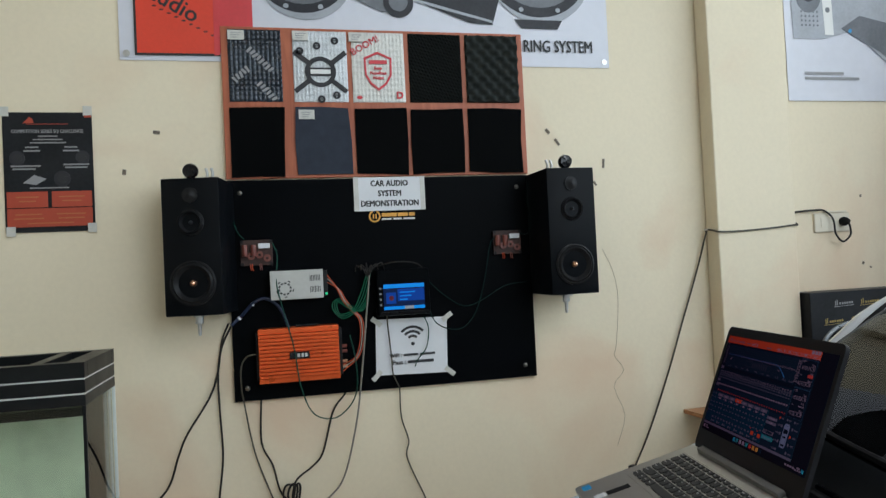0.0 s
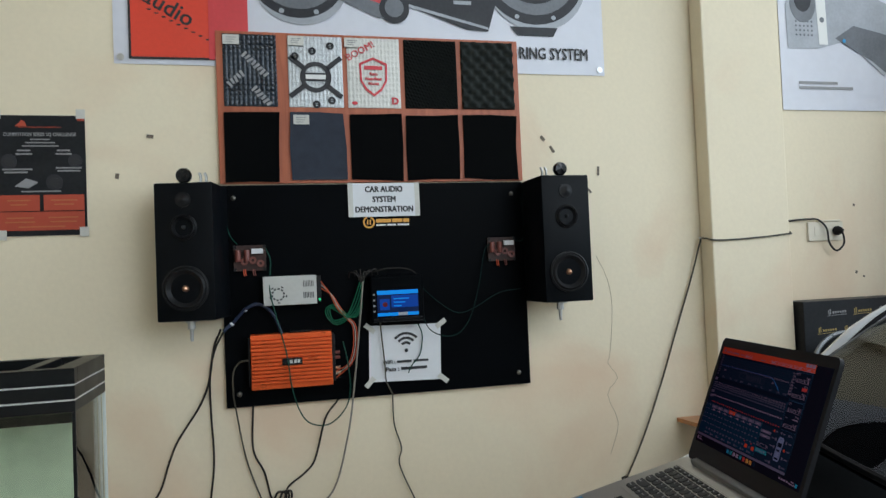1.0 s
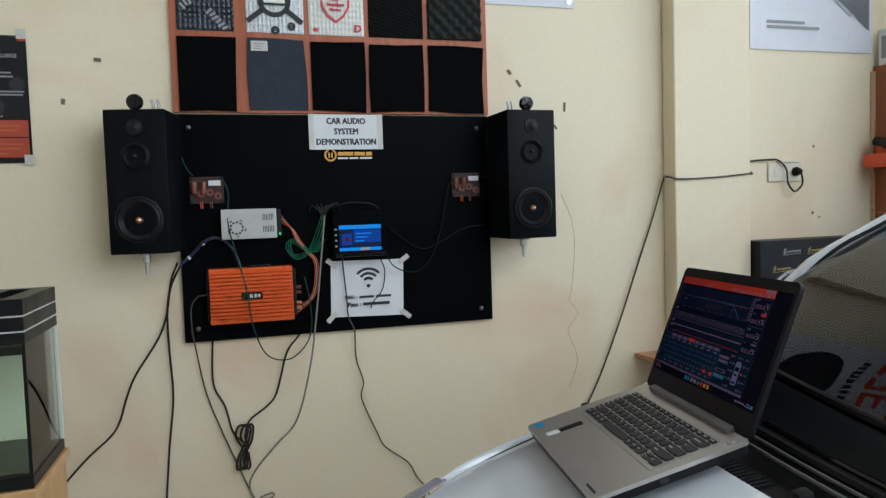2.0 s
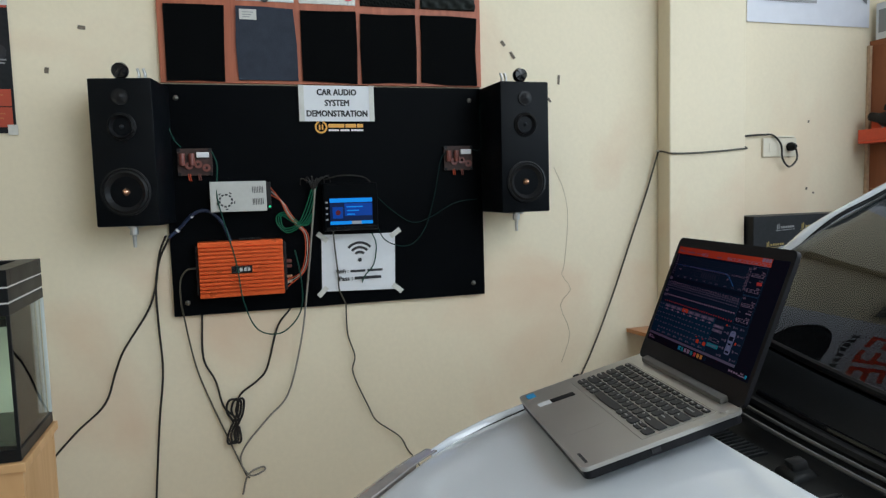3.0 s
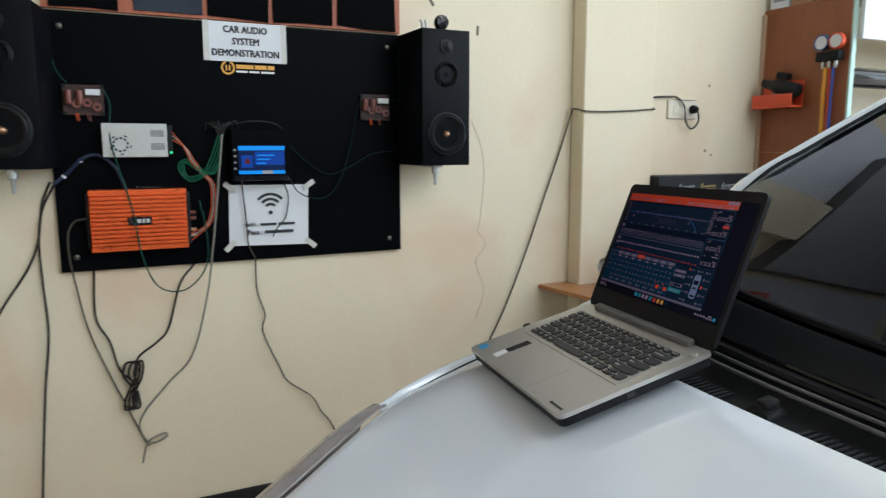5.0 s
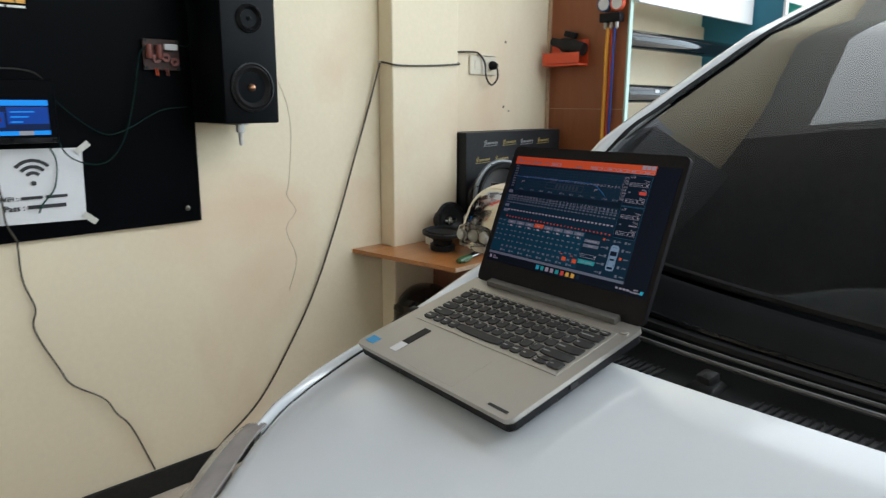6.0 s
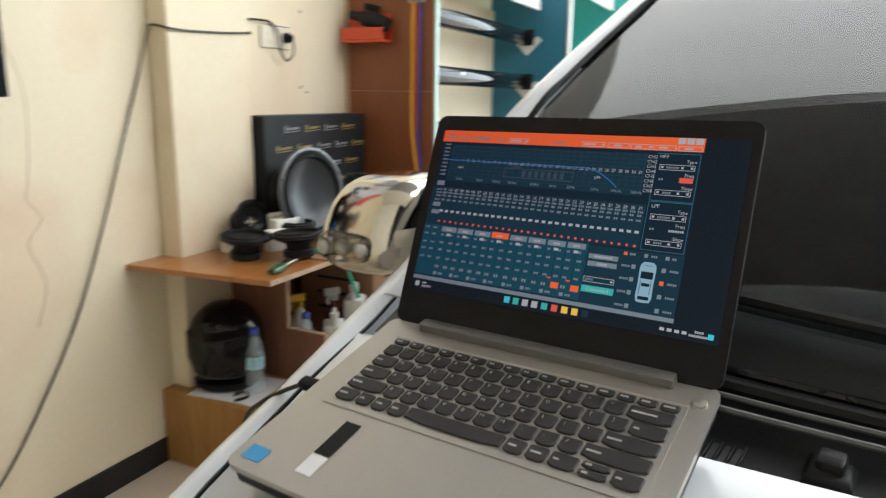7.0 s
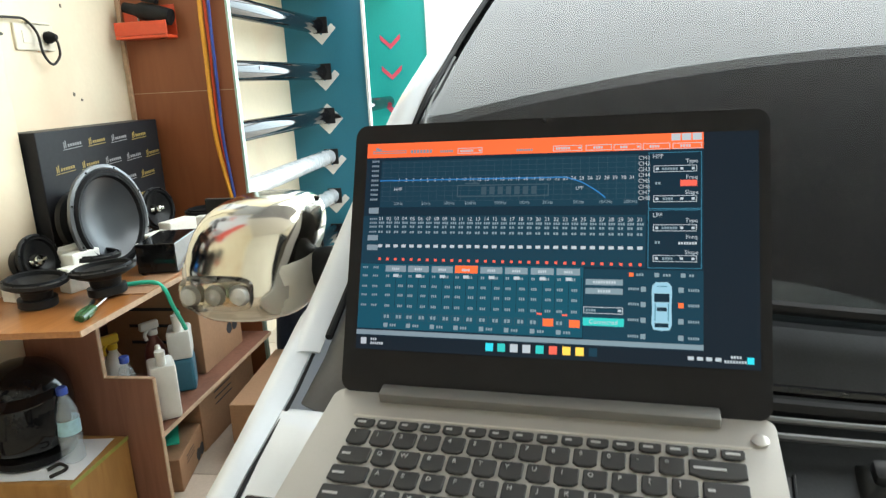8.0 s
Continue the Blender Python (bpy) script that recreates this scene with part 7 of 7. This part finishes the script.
part("visor", grid(16, 8, lambda u, v: (0.130 * math.cos((u - 0.5) * 2.2) * (1 - 0.08 * v * v), 0.118 * math.sin((u - 0.5) * 2.2), 0.105 + 0.085 * v), 0.003), GLOSSBLACK, hel, "glossy dark visor", True)
part("visor_peak", grid(12, 4, lambda u, v: ((0.128 + 0.045 * v) * math.cos((u - 0.5) * 1.6), 0.118 * math.sin((u - 0.5) * 1.6), 0.205 - 0.012 * v), 0.004), GLOSSBLACK, hel, "", True)
part("neck_trim", lathe([(0.085, 0.0), (0.10, 0.006), (0.10, 0.024)], 28), RUBBER, hel, "", True)


def water_bottle(x, y, z):
    b = thing("water_bottle", (x, y, z), "clear plastic water bottle with blue cap and label", "bottle")
    prof = [(0.0, 0.002), (0.026, 0.0), (0.031, 0.006), (0.031, 0.04), (0.029, 0.05), (0.031, 0.06), (0.031, 0.135), (0.029, 0.15), (0.018, 0.182), (0.0125, 0.19), (0.0125, 0.205)]
    part("bottle_wall", lathe(prof, 24, close=False), PETCLEAR, b, "clear ribbed plastic", True).visible_shadow = False
    part("bottle_label", lathe([(0.0316, 0.085), (0.0316, 0.128)], 24, close=False), LABELBLUE, b, "pale blue label", True)
    part("cap", lathe([(0.0145, 0.200), (0.0145, 0.218), (0.013, 0.220), (0, 0.220)], 20), BLUECAP, b, "blue screw cap", True)


water_bottle(1.835, 2.628, CT + 0.003)
tagged(part("cable_scrap", tube([(1.765, 2.66, CT + 0.01), (1.79, 2.64, CT + 0.014), (1.775, 2.61, CT + 0.010), (1.735, 2.63, CT + 0.008)], 0.005), BLACKWIRE, None, "", True), "black cable end lying on the box", "cable")


def jerrycan(x, y, z, turn, h, material, label, liquid=0.0):
    j = thing("jerrycan", pose(x, y, z, 0, 0, turn), label, "jerrycan", "plastic bottles on the shelf")
    if liquid:
        part("liquid_part", boxed(-0.052, 0.052, -0.038, 0.038, 0.0, liquid, 0.010), BLUELIQUID, j, "blue liquid")
        part("can_body", boxed(-0.052, 0.052, -0.038, 0.038, liquid + 0.0005, h * 0.80, 0.010), material, j, "", True)
    else:
        part("can_body", boxed(-0.055, 0.055, -0.040, 0.040, 0, h * 0.80, 0.012), material, j, "", True)
    part("handle", tube([(0.044, 0, h * 0.78), (0.046, 0, h * 0.92), (0.018, 0, h * 0.97), (-0.006, 0, h * 0.93), (-0.010, 0, h * 0.79)], 0.0095, 8), material, j, "moulded handle", True)
    part("neck", lathe([(0.015, h * 0.79), (0.014, h * 0.93), (0.016, h * 0.94), (0.016, h), (0, h)], 16, pose(-0.034, 0, 0)), material, j, "screw cap", True)


jerrycan(2.115, 2.500, 0.3025, 35, 0.225, HDPE, "white plastic jerrycan on the middle shelf")
jerrycan(2.320, 2.545, 0.3025, 25, 0.270, HDPE, "translucent jerrycan half filled with blue liquid", 0.115)


def spray_bottle(x, y, z, trigger, body, label):
    s = thing("spray_bottle", pose(x, y, z, 0, 0, -30), label, "spray bottle", "plastic bottles on the shelf")
    part("bottle_body", lathe([(0.0, 0), (0.036, 0), (0.038, 0.006), (0.038, 0.11), (0.030, 0.145), (0.013, 0.175), (0.013, 0.19)], 22), body, s, "", True)
    part("collar", lathe([(0.016, 0.185), (0.016, 0.205), (0, 0.205)], 16), trigger, s, "", True)
    part("trigger_head", boxed(-0.045, 0.022, -0.011, 0.011, 0.2055, 0.235, 0.006), trigger, s, "trigger spray head", True)
    part("trigger", tube([(-0.018, 0, 0.206), (-0.030, 0, 0.190), (-0.026, 0, 0.170)], 0.006), trigger, s, "", True)


spray_bottle(2.200, 2.715, 0.3025, YELLOWCAP, HDPE, "clear spray bottle with yellow trigger head")
spray_bottle(2.335, 2.650, 0.3025, HDPE, shader("brown_bottle", (0.16, 0.045, 0.035), 0.35, vary=0.1), "reddish spray bottle with white trigger head")
water_bottle(2.055, 2.580, 0.3025)


def carton(x0, x1, y0, y1, z0, z1, turn, label):
    c = thing("cardboard_box", pose((x0 + x1) / 2, (y0 + y1) / 2, z0, 0, 0, turn), label, "box", "cardboard boxes")
    w, d, h = (x1 - x0) / 2, (y1 - y0) / 2, z1 - z0
    part("box_body", boxed(-w, w, -d, d, 0, h, 0.003), CARD, c)
    part("tape_strip", boxed(-w + 0.002, w - 0.002, -0.025, 0.025, h + 0.0003, h + 0.001), TAPE, c)
    for k in range(3):
        part("print_bar", boxed(-w * 0.5, w * 0.1, -d - 0.0010, -d - 0.0003, h * (0.55 + 0.1 * k), h * (0.57 + 0.1 * k)), INK, c)
        part("print_bar", boxed(-w - 0.0010, -w - 0.0003, -d * 0.6, d * 0.5, h * (0.30 + 0.16 * k), h * (0.33 + 0.16 * k)), INK, c)
    for k in range(2):
        part("print_mark", plate(ring(w * (0.35 + 0.3 * k), h * 0.25, 0.022, 0.022, 16), -d - 0.0010, -d - 0.0003), INK, c)
    return c


carton(2.42, 2.74, 2.52, 2.88, 0.3025, 0.690, 0, "brown cardboard box with printed symbols on the middle shelf")
carton(2.34, 2.80, 2.52, 2.88, FLOOR, 0.270, 0, "large brown cardboard box under the middle shelf")
c = carton(2.06, 2.34, 2.50, 2.80, FLOOR, 0.150, 12, "low open cardboard box on the floor")
gs = part("green_sheet", boxed(-0.10, 0.10, -0.09, 0.09, 0, 0.004), GREENBAND, None, "", False, pose(2.18, 2.62, FLOOR + 0.153, 4, 0, 30))
tagged(gs, "folded green plastic sheet on the low box", "plastic sheet")

carton(2.36, 2.88, 2.12, 2.43, FLOOR, 0.215, 3, "brown cardboard box on the floor before the shelf")
# made-up dark bag that fills the shaded floor beside the shelf
bag = thing("filler_bag", (3.02, 2.32, FLOOR), "slumped dark blue bag shape added to fill the dark spot beside the shelf", "bag")
bm = blob(0, 0, 0.225, 0.13, 0.16, 0.235, 0.75)
for v in bm.verts:
    k = noise.noise(v.co * 9)
    v.co.x += 0.020 * k
    v.co.y += 0.022 * noise.noise(v.co * 7 + Vector((3, 1, 2)))
    v.co.z = max(0.0, v.co.z + 0.016 * k)
part("bag_body", bm, shader("navy_cloth", (0.020, 0.026, 0.045), 0.8, vary=0.3, scale=14, bump=0.3, spec=0.1), bag, "", True)
part("bag_strap", tube([(-0.05, -0.09, 0.42), (-0.03, -0.06, 0.50), (0.01, 0.02, 0.52), (0.02, 0.08, 0.43)], 0.010, 8), RUBBER, bag, "black carrying strap", True)

# ---- brown partition with hung tools ----
part_wall = thing("partition_panel", (PANEL_X, 2.70, FLOOR), "tall brown plywood partition standing out from the wall", "partition", "", "structure")
part("plywood_sheet", boxed(0.0, 0.018, -0.212, WALL - 2.703, 0.0, 1.905), PANELWOOD, part_wall)
part("edge_trim", boxed(-0.002, 0.024, -0.222, -0.2125, 0.0, 1.905), STRIP, part_wall, "pale green metal edge trim")
part("corner_trim", boxed(-0.014, -0.001, WALL - 2.703 - 0.016, WALL - 2.703, 0.70, 1.905), PLYEDGE, part_wall, "pale corner bead")
part("joint_line", boxed(-0.0012, -0.0002, -0.21, 0.21, 1.262, 1.264), PLYEDGE, part_wall)

rb = thing("tool_holder", (PANEL_X, 2.795, 1.500), "red plastic wall holder with black power tool", "tool holder")
part("tray", boxed(-0.085, -0.001, -0.105, 0.105, 0.0, 0.012, 0.003), REDPLASTIC, rb)
part("back_plate", boxed(-0.008, -0.001, -0.105, 0.105, 0.0125, 0.125, 0.002), REDPLASTIC, rb)
part("front_lip", boxed(-0.085, -0.078, -0.105, 0.105, 0.0125, 0.062, 0.002), REDPLASTIC, rb)
tl = thing("heat_gun", pose(PANEL_X - 0.045, 2.795, 1.513, 0, -14, 90), "black power tool lying in the red holder", "power tool")
part("motor_body", lathe([(0, -0.095), (0.030, -0.09), (0.034, -0.03), (0.032, 0.03), (0.022, 0.05), (0.019, 0.100), (0, 0.102)], 16, pose(0.0, 0, 0.085, 0, 90, 0)), PLASTIC, tl, "", True)
part("grip", boxed(-0.07, -0.03, -0.018, 0.018, 0.0, 0.06, 0.008), PLASTIC, tl, "", True)
part("top_knob", boxed(-0.03, 0.035, -0.016, 0.016, 0.121, 0.150, 0.006), LAPDARK, tl, "", True)
part("tool_clip", tube([(0.04, -0.02, 0.03), (0.055, -0.03, 0.05), (0.06, -0.03, 0.09)], 0.004), STEEL, tl, "", True)
part("hook", tube([(-0.02, 0.108, 0.05), (-0.02, 0.128, 0.052)], 0.006), LAPDARK, rb, "")
gauge = thing("gauge_manifold", (PANEL_X, 2.560, 1.735), "air conditioning manifold with red and blue gauges", "gauge")
for dy, mt in ((0.034, shader("blue_gauge", (0.03, 0.10, 0.26), 0.35, vary=0.1)), (-0.034, REDPLASTIC)):
    g = part("gauge_rim", lathe([(0, 0), (0.032, 0), (0.034, 0.004), (0.034, 0.026), (0.030, 0.028), (0.029, 0.024), (0, 0.024)], 24, pose(-0.018, dy, 0.035, 0, -90, 0)), mt, gauge, "", True)
    part("dial_face", lathe([(0.028, 0.0248), (0, 0.0252)], 20, pose(-0.018, dy, 0.035, 0, -90, 0)), PAPER, g, "white gauge dial")
part("manifold_body", boxed(-0.045, -0.004, -0.055, 0.055, -0.045, -0.005, 0.006), LAPDARK, gauge, "", True)
for dy in (0.030, 0.0, -0.030):
    part("hose_fitting", lathe([(0.007, 0), (0.009, -0.02), (0.006, -0.03)], 10, pose(-0.025, dy, -0.045)), STEEL, gauge, "", True)
cable("yellow_hose", [(2.845, 2.575, 1.665), (2.842, 2.577, 1.55), (2.85, 2.580, 1.42), (2.85, 2.583, 1.25), (2.85, 2.580, 1.12), (2.848, 2.560, 0.98), (2.846, 2.542, 0.88), (2.846, 2.53, 0.79)], 0.0085, YELLOWHOSE, "yellow service hose hanging down the partition")
cable("blue_hose", [(2.845, 2.540, 1.665), (2.848, 2.545, 1.50), (2.853, 2.549, 1.30), (2.853, 2.552, 1.12), (2.85, 2.538, 0.95), (2.85, 2.525, 0.80)], 0.0062, BLUEHOSE, "blue service hose hanging down the partition")
cable("red_hose", [(2.850, 2.560, 1.665), (2.855, 2.562, 1.45), (2.856, 2.566, 1.2), (2.854, 2.550, 0.98), (2.852, 2.535, 0.80)], 0.0050, REDPLASTIC, "thin red service hose behind the yellow one")
for y0, y1, h, mt in ((2.80, 2.90, 0.16, PAPER), (2.68, 2.79, 0.12, CARD), (2.56, 2.66, 0.13, WHITEBOARD)):
    b = thing("small_box", (PANEL_X + 0.10, (y0 + y1) / 2, FLOOR + 1.906), "small product carton standing on top of the partition", "carton", "cartons on the partition")
    part("carton_body", boxed(-0.098, 0.08, -(y1 - y0) / 2, (y1 - y0) / 2, 0.0205, h + 0.02, 0.002), mt, b)
    part("print_panel", boxed(-0.0990, -0.0984, -(y1 - y0) / 2 + 0.015, (y1 - y0) / 2 - 0.015, 0.05, h - 0.01), GREYINK if mt is PAPER else PAPER, b)
tagged(part("top_board", boxed(PANEL_X, PANEL_X + 0.2, 2.488, WALL - 0.004, FLOOR + 1.9055, FLOOR + 1.926), PANELWOOD), "brown plywood board capping the partition", "board", "", "structure")

# ---- window film display ----
rack = thing("film_display", (3.55, 2.62, FLOOR), "display rack with blue and teal end boards for film rolls", "display rack")


def rack_part(name, bm, material, label="", parent=None, smooth=False):
    bmesh.ops.transform(bm, matrix=Matrix.Translation((-3.55, -2.62, -FLOOR)), verts=bm.verts)
    return part(name, bm, material, parent or rack, label, smooth)


rack_part("back_board", boxed(PANEL_X + 0.02, 4.198, 2.745, 2.765, FLOOR, 1.78), CREAM, "cream back board")
blue = rack_part("end_board", boxed(4.20, 4.225, 2.290, 2.764, FLOOR, 2.30), BLUEBOARD, "deep blue end board")
rack_part("board_trim", boxed(4.192, 4.232, 2.276, 2.2895, FLOOR, 2.30), DIAMOND, "pale edge trim", blue)
teal = rack_part("end_board", boxed(5.40, 5.425, 2.12, 2.764, FLOOR, 2.30), TEALBOARD, "bright teal end board")
rack_part("board_trim", boxed(5.392, 5.432, 2.106, 2.1195, FLOOR, 2.30), DIAMOND, "pale edge trim", teal)
rack_part("back_board", boxed(4.226, 5.398, 2.745, 2.765, FLOOR, 1.95), TEALBOARD, "teal back board")
rack_part("header_board", boxed(PANEL_X + 0.03, 4.191, 2.455, 2.475, 1.775, 2.75), WHITEBOARD, "white header board")
rack_part("header_board", boxed(4.24, 5.39, 2.30, 2.32, 1.90, 2.75), WHITEBOARD, "white header board")


def diamond_ring(x, y, z, half, wide, material, lower_only=False):
    """A square ring standing on its corner on the end board."""
    w = wide
    if lower_only:
        out = [(-half, 0), (0, -half), (half, 0), (half - w, w), (0, -half + 2 * w), (-half + w, w)]
        bm = plate(out, 0, 0.004)
    else:
        bm = plate([(-half, 0), (0, -half), (half, 0), (half - w, w), (0, -half + 2 * w), (-half + w, w)], 0, 0.004)
        up = plate([(-half, 0.001), (-half + w, w + 0.001), (0, half - 2 * w), (half - w, w + 0.001), (half, 0.001), (0, half)][::-1], 0, 0.004)
        me = bpy.data.meshes.new("half_ring")
        up.to_mesh(me)
        bm.from_mesh(me)
        up.free()
        bpy.data.meshes.remove(me)
    bmesh.ops.transform(bm, matrix=pose(x, y, z, 0, 0, -90), verts=bm.verts)
    return bm


for k, (z, mt, label) in enumerate(((1.626, FILMBLACK, "glossy black roll of window film"), (1.372, FILMBLACK, "glossy black roll of window film"), (1.124, FILMBLACK, "glossy black roll of window film"),
                                    (0.888, FILMCLEAR, "roll of film wrapped in clear plastic"), (0.655, FILMCLEAR, "roll of film wrapped in clear plastic"), (0.440, FILMBLACK, "glossy black roll of window film"))):
    rack_part("diamond_holder", diamond_ring(4.1955, 2.530, z - 0.018, 0.088, 0.026, DIAMOND, k not in (2,)), DIAMOND, "white diamond shaped holder", blue)
    rack_part("roll_socket", boxed(4.186, 4.1995, 2.488, 2.572, z - 0.045, z + 0.045, 0.004), PLASTIC, "", blue)
    roll = thing("film_roll", (PANEL_X + 0.035, 2.555 if k < 3 else 2.545, z), label, "film roll", "rolls of window film")
    part("film", lathe([(0.030, 0.0), (0.043, 0.0005), (0.044, 0.004), (0.044, 1.278), (0.043, 1.282), (0.030, 1.2825)], 30, pose(0, 0, 0, 0, 90, 0), close=False), mt, roll, "", True)
    part("core_tube", lathe([(0.026, -0.004), (0.0295, -0.004), (0.0295, 1.284), (0.026, 1.284)], 20, pose(0, 0, 0, 0, 90, 0), close=False), CARD, roll, "cardboard core", True)
    if k == 1:
        part("tag", boxed(0.30, 0.34, -0.046, -0.0445, 0.005, 0.02), PAPER, roll, "small white tag")
for z in (1.585, 1.365):
    bm = plate([(-0.075, 0.015), (0.0, -0.055), (0.075, 0.015), (0.075, 0.05), (0.0, -0.02), (-0.075, 0.05)], 0, 0.004)
    bmesh.ops.transform(bm, matrix=pose(5.395, 2.385, z, 0, 0, -90), verts=bm.verts)
    rack_part("chevron", bm, PINKRED, "red chevron mark", teal)
rack_part("diamond_holder", diamond_ring(5.395, 2.385, 1.135, 0.085, 0.026, PINKRED, True), PINKRED, "red diamond shaped holder", teal)
roll = thing("film_roll", (4.24, 2.42, 1.156), "glossy black roll of window film", "film roll", "rolls of window film")
part("film", lathe([(0.030, 0.0), (0.042, 0.0005), (0.043, 0.004), (0.043, 1.135), (0.030, 1.14)], 26, pose(0, 0, 0, 0, 90, 0), close=False), FILMBLACK, roll, "", True)

# ---- outside the openings ----
random.seed(11)
for x, y, s in ((13.0, -2.0, 1.0), (14.5, 0.8, 1.3), (12.4, 2.6, 0.8), (16.0, -4.5, 1.4)):
    t = thing("shrub", (x, y, FLOOR - 0.125), "dense green garden shrub outside the open door", "shrub", "shrubs outside")
    part("trunk", tube([(0, 0, 0), (0.03, 0.02, 0.4 * s), (-0.02, 0.04, 0.9 * s)], 0.04 * s), DIVWOOD, t)
    bm = bmesh.new()
    for k in range(420):
        a, b, r = random.uniform(0, 6.28), random.uniform(-0.6, 1.4), random.uniform(0.35, 0.8) * s
        c0 = Vector((r * math.cos(a) * math.cos(b * 0.9), r * math.sin(a) * math.cos(b * 0.9), 0.95 * s + r * math.sin(b) * 0.9))
        q = Euler((random.uniform(0, 6), random.uniform(0, 6), random.uniform(0, 6))).to_matrix()
        l = 0.10 * s
        bm.faces.new([bm.verts.new(c0 + q @ Vector(p)) for p in ((-l, 0, 0), (0, -l * 0.4, 0.01), (l, 0, 0), (0, l * 0.4, 0.01))])
    tagged(part("foliage", bm, LEAF, t, "", False), "", "", "", "stuff")

# ---- floor tiles, last ----
bm = boxed(-0.1985, 0.1985, -0.1985, 0.1985, -0.004, 0.0, 0.0012, seg=1)
tile_mesh = mesh_of("tile", bm, TILE)
near = bmesh.new()
for i in range(31):
    for j in range(17):
        x, y = -3.2 + 0.4 * i, WALL - 0.2 - 0.4 * j
        if x > EAST:
            continue
        if -1.4 < x < 4.2 and y > -1.6:
            ob = new("tile", tile_mesh)
            ob.parent = floor
            ob.location = (x, y, FLOOR)
        else:
            vs = [near.verts.new((x + a, y + b, FLOOR)) for a, b in ((-0.1985, -0.1985), (0.1985, -0.1985), (0.1985, 0.1985), (-0.1985, 0.1985))]
            near.faces.new(vs)
tagged(part("far_tiles", near, TILE, floor), "", "", "", "stuff")
